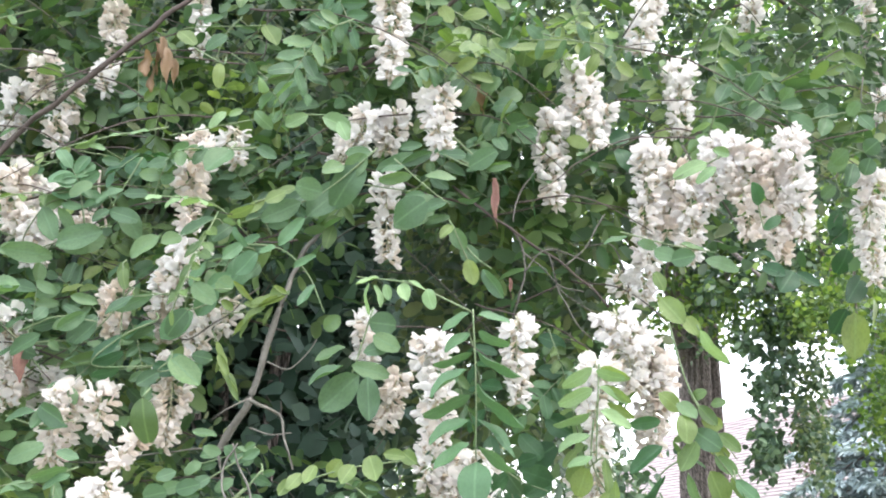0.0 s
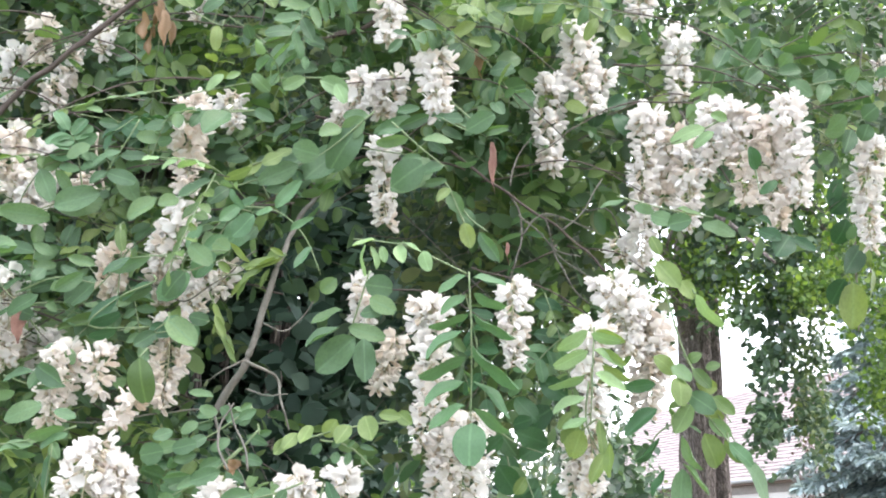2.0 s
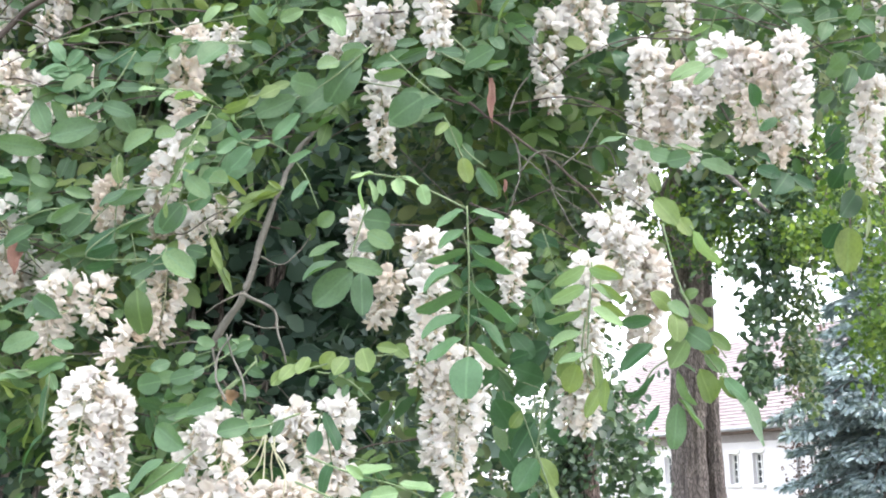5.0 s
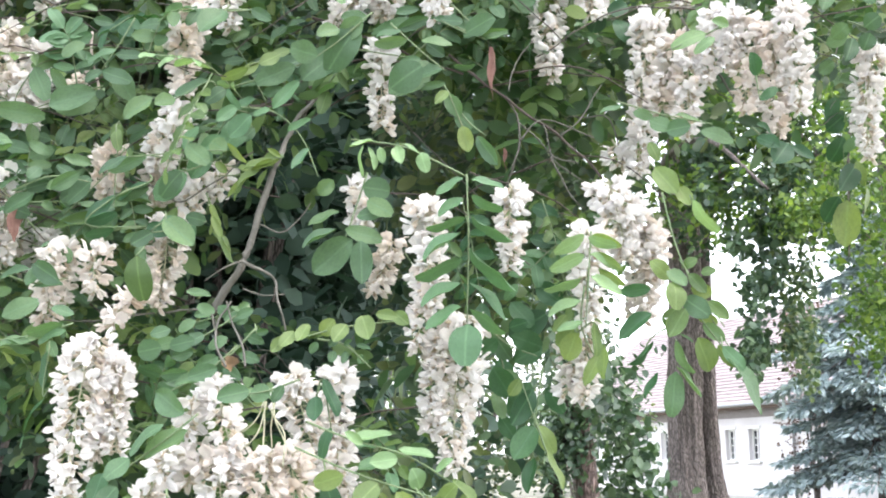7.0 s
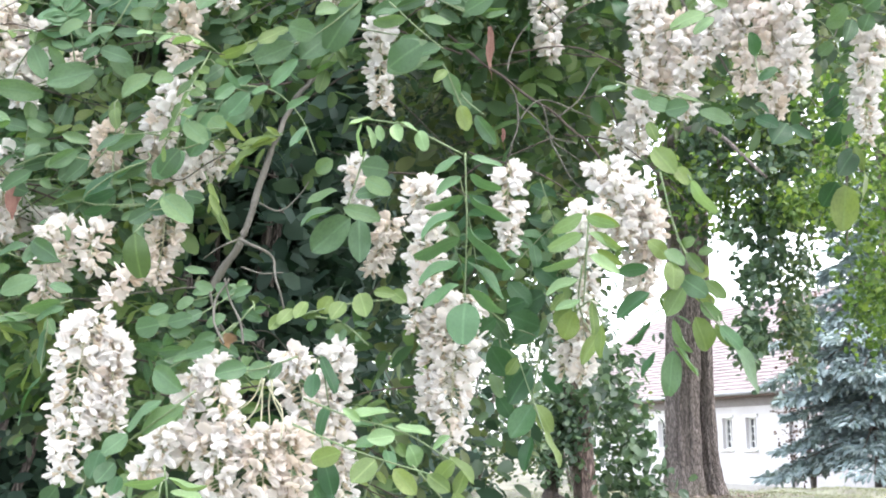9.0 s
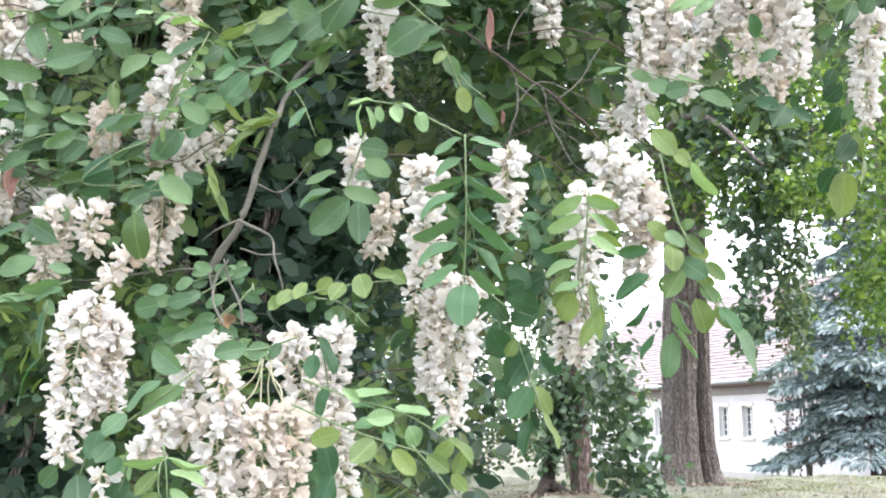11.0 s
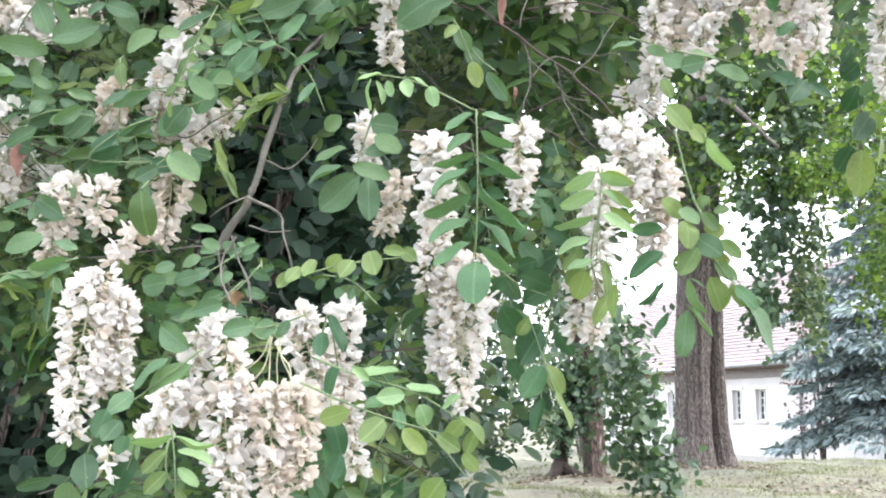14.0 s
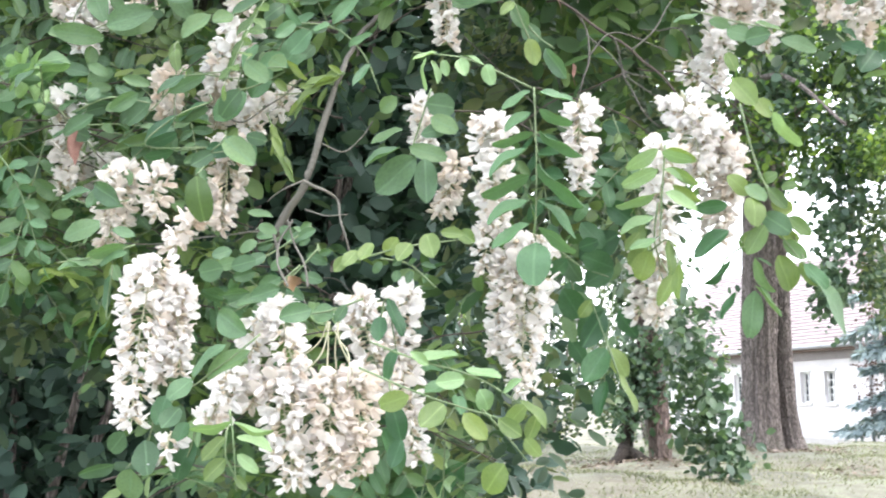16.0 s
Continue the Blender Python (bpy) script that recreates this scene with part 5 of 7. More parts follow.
limb("twig", 0.0011, 0.0008, [(-0.364, 1.288, 2.022), (-0.311, 1.307, 1.996), (-0.261, 1.298, 2.021), (-0.22, 1.3, 2.057)])

leaf("y", [(-0.179, 1.28, 2.046), (-0.214, 1.28, 2.029), (-0.251, 1.28, 1.992)],
     [(-0.183, 1.27, 2.039, -0.217, 1.269, 2.025, 0.010, 0),
      (-0.213, 1.273, 2.028, -0.248, 1.276, 1.993, 0.009, 20),
      (-0.199, 1.272, 2.027, -0.211, 1.275, 2.003, 0.007, 0),
      (-0.245, 1.257, 2.057, -0.223, 1.25, 2.03, 0.009, 30),
      (-0.266, 1.277, 1.97, -0.252, 1.274, 1.943, 0.010, 0),
      (-0.254, 1.276, 1.946, -0.236, 1.262, 1.909, 0.008, 20),
      (-0.181, 1.266, 2.041, -0.196, 1.255, 2.049, 0.007, 0)])
leaf("e", [(-0.248, 1.27, 2.107), (-0.193, 1.27, 2.1), (-0.157, 1.27, 2.067), (-0.136, 1.27, 2.017)],
     [(-0.191, 1.258, 2.099, -0.159, 1.253, 2.134, 0.018, 0),
      (-0.212, 1.246, 2.089, -0.193, 1.235, 2.094, 0.013, 0),
      (-0.216, 1.252, 2.09, -0.243, 1.254, 2.064, 0.027, 0),
      (-0.173, 1.263, 2.072, -0.144, 1.25, 2.085, 0.012, 0),
      (-0.249, 1.264, 2.128, -0.234, 1.25, 2.099, 0.011, 20),
      (-0.236, 1.26, 2.104, -0.257, 1.246, 2.082, 0.016, 0),
      (-0.246, 1.246, 2.061, -0.276, 1.247, 2.045, 0.020, 0),
      (-0.145, 1.251, 2.047, -0.165, 1.239, 2.02, 0.012, 20)])
leaf("g", [(-0.16, 1.3, 2.162), (-0.116, 1.3, 2.19), (-0.051, 1.3, 2.183), (-0.001, 1.3, 2.173)],
     [(-0.224, 1.298, 2.154, -0.16, 1.299, 2.18, 0.026, 0),
      (-0.158, 1.282, 2.143, -0.112, 1.286, 2.188, 0.040, 0),
      (-0.05, 1.288, 2.128, 0.003, 1.285, 2.169, 0.041, 0),
      (-0.11, 1.281, 2.226, -0.077, 1.283, 2.228, 0.019, 0),
      (-0.072, 1.291, 2.206, -0.02, 1.295, 2.229, 0.018, 20),
      (0.008, 1.296, 2.229, 0.038, 1.286, 2.217, 0.012, 0),
      (-0.115, 1.284, 2.198, -0.085, 1.271, 2.216, 0.021, 0)])
leaf("g", [(0.03, 1.31, 2.254), (0.059, 1.31, 2.226), (0.088, 1.31, 2.21)],
     [(0.044, 1.289, 2.201, 0.081, 1.275, 2.226, 0.023, 0),
      (0.065, 1.293, 2.207, 0.102, 1.289, 2.21, 0.014, 30),
      (-0.039, 1.286, 2.212, 0.001, 1.284, 2.226, 0.017, 25),
      (-0.015, 1.293, 2.135, 0.021, 1.284, 2.14, 0.011, 0)])
leaf("y", [(0.074, 1.38, 2.423), (0.033, 1.38, 2.381), (0.009, 1.38, 2.339)],
     [(0.011, 1.374, 2.377, 0.036, 1.368, 2.411, 0.019, 0),
      (0.033, 1.363, 2.368, 0.066, 1.357, 2.386, 0.019, 0),
      (0.014, 1.372, 2.344, -0.01, 1.357, 2.358, 0.016, 0),
      (0.025, 1.377, 2.338, 0.05, 1.362, 2.349, 0.017, 0),
      (0.009, 1.372, 2.335, 0.025, 1.373, 2.303, 0.015, 20),
      (0.056, 1.356, 2.361, 0.087, 1.356, 2.351, 0.016, 0),
      (0.043, 1.364, 2.399, 0.018, 1.36, 2.414, 0.016, 0)])
leaf("h", [(-0.122, 1.36, 2.18), (-0.137, 1.36, 2.157), (-0.144, 1.36, 2.126)],
     [(-0.131, 1.336, 2.146, -0.139, 1.321, 2.114, 0.019, 0),
      (-0.12, 1.34, 2.174, -0.104, 1.343, 2.148, 0.010, 0),
      (-0.119, 1.34, 2.19, -0.104, 1.339, 2.164, 0.009, 0),
      (-0.125, 1.356, 2.164, -0.152, 1.359, 2.157, 0.011, 0)])
leaf("g", [(-0.421, 1.33, 2.154), (-0.464, 1.33, 2.14), (-0.529, 1.33, 2.118)],
     [(-0.484, 1.314, 2.124, -0.423, 1.305, 2.139, 0.035, 0),
      (-0.554, 1.318, 2.122, -0.491, 1.317, 2.11, 0.028, 0),
      (-0.401, 1.308, 2.17, -0.377, 1.307, 2.13, 0.028, 0),
      (-0.487, 1.324, 2.177, -0.464, 1.325, 2.142, 0.018, 20),
      (-0.504, 1.307, 2.074, -0.479, 1.31, 2.06, 0.015, 0),
      (-0.424, 1.308, 2.044, -0.457, 1.299, 2.053, 0.015, 0)])
leaf("g", [(-0.383, 1.31, 2.065), (-0.409, 1.31, 2.029), (-0.457, 1.31, 1.98)],
     [(-0.458, 1.299, 1.995, -0.424, 1.302, 2.028, 0.024, 0),
      (-0.433, 1.293, 1.969, -0.392, 1.296, 1.99, 0.024, 0),
      (-0.476, 1.298, 2.012, -0.444, 1.288, 2.025, 0.019, 0),
      (-0.398, 1.293, 2.031, -0.351, 1.281, 2.047, 0.017, 20),
      (-0.389, 1.288, 1.994, -0.346, 1.275, 2.002, 0.014, 30),
      (-0.496, 1.301, 1.979, -0.526, 1.305, 1.991, 0.021, 0),
      (-0.431, 1.29, 2.018, -0.456, 1.275, 2.037, 0.014, 0)])
leaf("h", [(-0.391, 1.31, 2.099), (-0.393, 1.31, 2.066), (-0.396, 1.31, 1.978)],
     [(-0.393, 1.308, 2.098, -0.393, 1.302, 2.067, 0.017, 0),
      (-0.392, 1.295, 1.975, -0.461, 1.284, 1.959, 0.017, 20),
      (-0.403, 1.299, 1.955, -0.444, 1.3, 1.941, 0.012, 0),
      (-0.372, 1.296, 2.062, -0.376, 1.288, 2.024, 0.012, 0),
      (-0.31, 1.287, 1.983, -0.331, 1.29, 1.952, 0.017, 0)])
leaf("e", [(-0.246, 1.3, 2.119), (-0.273, 1.3, 2.068), (-0.308, 1.3, 2.032)],
     [(-0.336, 1.277, 1.991, -0.3, 1.271, 2.025, 0.031, 0),
      (-0.296, 1.294, 2.022, -0.271, 1.281, 2.059, 0.028, 0),
      (-0.257, 1.292, 2.058, -0.229, 1.295, 2.101, 0.033, 0),
      (-0.306, 1.29, 2.059, -0.292, 1.29, 2.091, 0.017, 0),
      (-0.242, 1.278, 2.104, -0.216, 1.271, 2.118, 0.015, 0),
      (-0.301, 1.279, 1.953, -0.329, 1.28, 1.971, 0.023, 0),
      (-0.297, 1.282, 1.936, -0.29, 1.276, 1.963, 0.018, 0)])
leaf("y", [(0.183, 1.25, 1.876), (0.178, 1.25, 1.829), (0.194, 1.25, 1.789)],
     [(0.173, 1.248, 1.829, 0.15, 1.249, 1.804, 0.027, 0),
      (0.2, 1.247, 1.796, 0.178, 1.241, 1.758, 0.017, 10),
      (0.16, 1.237, 1.841, 0.143, 1.235, 1.822, 0.012, 0),
      (0.193, 1.237, 1.935, 0.225, 1.226, 1.919, 0.015, 20),
      (0.195, 1.235, 1.914, 0.223, 1.222, 1.891, 0.013, 20),
      (0.198, 1.234, 1.894, 0.229, 1.238, 1.873, 0.012, 25)])
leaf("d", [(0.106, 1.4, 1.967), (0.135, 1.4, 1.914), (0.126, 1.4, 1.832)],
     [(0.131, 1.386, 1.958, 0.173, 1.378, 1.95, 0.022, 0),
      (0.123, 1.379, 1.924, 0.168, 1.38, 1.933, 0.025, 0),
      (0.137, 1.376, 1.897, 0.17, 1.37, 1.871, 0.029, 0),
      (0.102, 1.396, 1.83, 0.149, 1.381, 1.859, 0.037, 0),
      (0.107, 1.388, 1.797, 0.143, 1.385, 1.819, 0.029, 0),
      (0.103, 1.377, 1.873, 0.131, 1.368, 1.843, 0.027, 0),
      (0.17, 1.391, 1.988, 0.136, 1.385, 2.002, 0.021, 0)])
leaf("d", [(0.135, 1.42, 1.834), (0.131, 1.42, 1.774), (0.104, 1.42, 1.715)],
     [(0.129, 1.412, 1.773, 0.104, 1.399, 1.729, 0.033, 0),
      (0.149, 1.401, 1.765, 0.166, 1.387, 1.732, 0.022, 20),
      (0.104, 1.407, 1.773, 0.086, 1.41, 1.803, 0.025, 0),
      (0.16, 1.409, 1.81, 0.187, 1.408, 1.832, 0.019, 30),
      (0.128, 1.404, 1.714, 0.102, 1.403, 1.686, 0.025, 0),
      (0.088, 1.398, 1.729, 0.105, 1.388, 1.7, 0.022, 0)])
leaf("g", [(0.081, 1.38, 1.844), (0.095, 1.38, 1.771), (0.087, 1.38, 1.728)],
     [(0.082, 1.371, 1.829, 0.102, 1.369, 1.799, 0.025, 20),
      (0.087, 1.365, 1.785, 0.111, 1.351, 1.762, 0.023, 0),
      (0.078, 1.362, 1.756, 0.092, 1.35, 1.727, 0.019, 0)])
# young leaves on the upper shoots
pinnate("y", (0.286, 1.44, 2.461), (0.181, 1.41, 2.401), 5, 0.034, (0.15, -0.7, 0.6), 0.02)
pinnate("y", (0.33, 1.5, 2.419), (0.352, 1.47, 2.3), 5, 0.034, (0.15, -0.7, 0.6), 0.02)
pinnate("y", (0.236, 1.46, 2.486), (0.152, 1.43, 2.424), 5, 0.034, (0.15, -0.7, 0.6), 0.02)
pinnate("h", (0.457, 1.5, 2.504), (0.417, 1.47, 2.4), 4, 0.034, (0.15, -0.7, 0.6), 0.02)
pinnate("h", (0.65, 1.6, 2.563), (0.654, 1.57, 2.446), 4, 0.04, (0.15, -0.7, 0.6), 0.02)
pinnate("g", (0.489, 1.52, 2.424), (0.416, 1.49, 2.35), 4, 0.036, (0.15, -0.7, 0.6), 0.02)
pinnate("g", (0.556, 1.55, 2.407), (0.485, 1.52, 2.383), 4, 0.034, (0.15, -0.7, 0.6), 0.02)
pinnate("h", (0.742, 1.7, 2.465), (0.679, 1.67, 2.37), 4, 0.036, (0.15, -0.7, 0.6), 0.02)


# ---- rest of the locust: trunk, boughs, leafy twigs further in, crown ----
def trunk_part(name, parent, points, r0, r1, mat, sides=28, rough=0.12, flare=0.5, steps=8):
    bm = bmesh.new()
    path = smooth_path(points, steps)
    tube_into(bm, path, r0, r1, sides, rough, flare)
    ob = part(name, bm, mat)
    ob.parent = parent
    ob.matrix_parent_inverse = Matrix.Translation(-parent.location)
    return ob


trunk_part("trunk", tree, [(-2.3, 3.6, 0.0), (-2.28, 3.6, 1.2), (-2.2, 3.55, 2.4), (-2.0, 3.5, 4.2), (-1.6, 3.4, 6.5)], 0.17, 0.09, LOCUST_BARK)
for pts in ([(-2.15, 3.52, 3.0), (-0.7, 2.9, 3.5), (0.0, 2.2, 3.0), (0.3, 1.6, 2.65)],
            [(-2.23, 3.57, 2.0), (-1.2, 2.8, 2.5), (-0.55, 1.9, 2.35), (-0.2, 1.35, 2.12)],
            [(-2.1, 3.5, 3.4), (-0.4, 2.9, 3.9), (0.6, 2.2, 3.3), (0.95, 1.6, 2.8)],
            [(-2.2, 3.55, 2.3), (-1.5, 2.6, 2.6), (-0.95, 1.8, 2.6), (-0.72, 1.45, 2.35)]):
    limb("branch", 0.028, 0.0025, pts, LOCUST_BARK)


def hollow(x, z, y=1.4):
    """The dark gaps in the near foliage, set along the camera's sightlines into the crown."""
    k = 1.53 / (y + 0.13)
    x, z = x * k, 1.67 + (z - 1.67) * k
    gaps = ((-0.165, 1.90, 0.14, 0.14), (-0.165, 2.03, 0.08, 0.09), (0.13, 2.09, 0.10, 0.075), (-0.015, 2.135, 0.06, 0.05), (0.277, 2.061, 0.030, 0.026))
    return any(((x - a) / c) ** 2 + ((z - b) / d) ** 2 < 1 for a, b, c, d in gaps)


def lower_edge(x):
    """How far down the near sprays hang."""
    return float(np.interp(x, (-0.5, -0.42, -0.37, -0.08, -0.02, 0.03, 0.12, 0.24, 0.36), (1.76, 1.72, 1.4, 1.35, 1.60, 1.78, 1.82, 1.90, 2.16)))


grow = random.Random(23)


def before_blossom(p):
    """Whether a place hides a blossom cluster from the camera, projected from its viewpoint."""
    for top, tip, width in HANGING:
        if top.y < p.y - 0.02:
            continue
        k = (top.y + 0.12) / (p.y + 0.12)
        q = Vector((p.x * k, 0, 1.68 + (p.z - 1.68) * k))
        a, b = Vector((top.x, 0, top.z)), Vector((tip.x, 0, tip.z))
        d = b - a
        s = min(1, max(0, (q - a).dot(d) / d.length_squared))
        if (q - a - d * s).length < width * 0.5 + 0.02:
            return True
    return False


def thinned_in_view(p):
    """Places round the upper branch and beyond, thinned of leaves to fit the camera's view."""
    k = 1.53 / (p.y + 0.13)
    x, z = p.x * k, 1.67 + (p.z - 1.67) * k
    along = -0.16 < x < 0.06 and abs(z - (2.39 + 0.62 * (x + 0.14))) < 0.022
    if -0.27 < x < 0.0 and 2.0 < z < 2.22 and int(abs(p.x) * 7000) % 5 < 3:
        return True
    if x > 0.22 and z > 2.24 and int(abs(p.x) * 7000) % 5 < 4:
        return True
    return along or ((x + 0.217) / 0.055) ** 2 + ((z - 2.445) / 0.05) ** 2 < 1


def spray(y0, y1, z0, z1, keys, shy=0.0):
    """A thin twig with pinnate leaves set alternately along it. Returns how many."""
    x, y, z = grow.uniform(-0.75, 0.8), grow.uniform(y0, y1), grow.uniform(z0, z1)
    if hollow(x, z, y) or z < lower_edge(x) + 0.05 or (x > 0.28 and z > 2.28 and grow.random() < 0.55):
        return 0
    a = grow.uniform(-0.6, 0.6) + (math.pi if grow.random() < 0.5 else 0)
    ln = grow.uniform(0.16, 0.30)
    d = Vector((math.cos(a), grow.uniform(-0.5, 0.3), math.sin(a) * 0.6 - 0.35)).normalized() * ln
    b = Vector((x, y, z)) - d * 0.5
    e = b + d
    m = (b + e) / 2 + Vector((0, 0, 0.03))
    limb("twig", 0.0013, 0.0006, [b, m, e], DARK_TWIG)
    made = 0
    count = grow.randint(3, 5)
    for i in range(count):
        s = (i + 0.6) / count
        p = b.lerp(m, s * 2) if s < 0.5 else m.lerp(e, s * 2 - 1)
        out = Vector((grow.gauss(0, 1), grow.gauss(-0.25, 0.6), grow.gauss(-0.15, 0.7))).normalized()
        reach = grow.uniform(0.10, 0.18)
        tip = p + out * reach - Vector((0, 0, 0.03))
        mid = p.lerp(tip, 0.5)
        if hollow(tip.x, tip.z, tip.y) or hollow(mid.x, mid.z, mid.y) or tip.z < lower_edge(tip.x):
            continue
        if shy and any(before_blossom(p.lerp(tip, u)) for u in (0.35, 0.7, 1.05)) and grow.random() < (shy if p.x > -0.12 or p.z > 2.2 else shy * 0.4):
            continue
        face = (grow.gauss(0, 0.5), -0.55, grow.uniform(0.05, 1.15))
        form = (grow.choice(keys), p, tip, grow.randint(4, 6), grow.uniform(0.024, 0.037), face, grow.uniform(0.0, 0.025))
        if not (thinned_in_view(tip) or thinned_in_view(mid)):
            pinnate(*form)
        made += 1
    return made


total = 0
while total < 115:
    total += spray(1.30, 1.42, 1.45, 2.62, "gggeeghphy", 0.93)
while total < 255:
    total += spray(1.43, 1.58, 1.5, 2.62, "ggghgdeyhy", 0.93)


def unit_leaf(fine=False, fold=0.15, curl=0.12):
    """A light blade for the joined foliage, 1 long and 1 wide."""
    if fine:
        v, f = [], []
        for s, w in ((0.0, 0.05), (0.18, 0.37), (0.52, 0.50), (0.84, 0.38), (1.0, 0.10)):
            v += [(k * w, s, fold * abs(k) * w - curl * s * s) for k in (-1, 0, 1)]
        for i in range(4):
            for k in (0, 1):
                a = 3 * i + k
                f += [(a, a + 1, a + 4), (a, a + 4, a + 3)]
        return np.array(v), np.array(f)
    v = np.array([(0, 0, 0), (-0.42, 0.3, fold * 0.42), (0, 0.33, 0), (0.42, 0.3, fold * 0.42), (-0.45, 0.68, fold * 0.45 - curl * 0.4),
                  (0, 0.68, -curl * 0.4), (0.45, 0.68, fold * 0.45 - curl * 0.4), (0, 1, -curl)], float)
    f = np.array([(0, 2, 1), (0, 3, 2), (1, 2, 4), (2, 5, 4), (2, 3, 5), (3, 6, 5), (4, 5, 7), (5, 6, 7)])
    return v, f


def blade_axes(d, n):
    """Axes from blade directions and wished normals, row by row."""
    d = d / np.linalg.norm(d, axis=1, keepdims=True)
    x = np.cross(d, n)
    x /= np.linalg.norm(x, axis=1, keepdims=True) + 1e-9
    return x, d, np.cross(x, d)


def scatter(base, d, n, length, width, fine=False):
    """Verts and faces of many light blades."""
    v, f = unit_leaf(fine)
    x, y, z = blade_axes(d, n)
    p = (base[:, None] + v[None, :, 0, None] * (x * width[:, None])[:, None] + v[None, :, 1, None] * (y * length[:, None])[:, None]
         + v[None, :, 2, None] * (z * length[:, None])[:, None])
    return p.reshape(-1, 3), (f[None] + np.arange(len(base))[:, None, None] * len(v)).reshape(-1, 3)


def pinnate_mass(rng, centres, size, fine=True):
    """Many compound leaves round the given places, as one set of blades."""
    n = len(centres)
    a = rng.normal(0, 1, (n, 3)) * (1, 0.8, 0.5) - (0, 0.1, 0.35)
    a /= np.linalg.norm(a, axis=1, keepdims=True)
    face = rng.normal(0, 0.45, (n, 3)) + (0, -0.5, 0.75)
    x, t, u = blade_axes(a, face)
    ln = rng.uniform(0.1, 0.2, n)
    scale = rng.uniform(0.6, 1.2, n)
    base, dirs, norms, lens = [], [], [], []
    for i in range(6):
        s = 0.2 + 0.8 * i / 5
        p = centres + t * (ln * s)[:, None] - np.array((0, 0, 0.05)) * s * s
        for e in ((-1, 1) if i < 5 else (0,)):
            base.append(p)
            dirs.append(x * e + t * (0.4 if e else 1) + rng.normal(0, 0.32, (n, 3)) - (0, 0, 0.15))
            norms.append(u + rng.normal(0, 0.65, (n, 3)))
            lens.append(size * rng.uniform(0.8, 1.2, n) * scale)
    lens = np.concatenate(lens)
    return scatter(np.concatenate(base), np.concatenate(dirs), np.concatenate(norms), lens, lens * rng.uniform(0.45, 0.6, len(lens)), fine)


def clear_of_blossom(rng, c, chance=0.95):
    """The given places without most of those that hide a blossom cluster from the camera."""
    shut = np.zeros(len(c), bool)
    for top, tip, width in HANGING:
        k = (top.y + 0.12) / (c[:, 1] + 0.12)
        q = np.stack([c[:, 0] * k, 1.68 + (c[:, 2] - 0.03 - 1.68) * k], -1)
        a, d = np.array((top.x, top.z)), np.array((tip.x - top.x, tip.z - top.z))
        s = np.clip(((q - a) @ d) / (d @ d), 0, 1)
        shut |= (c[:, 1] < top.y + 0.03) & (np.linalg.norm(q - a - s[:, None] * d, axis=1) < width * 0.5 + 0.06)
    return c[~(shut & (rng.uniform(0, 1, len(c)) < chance))]


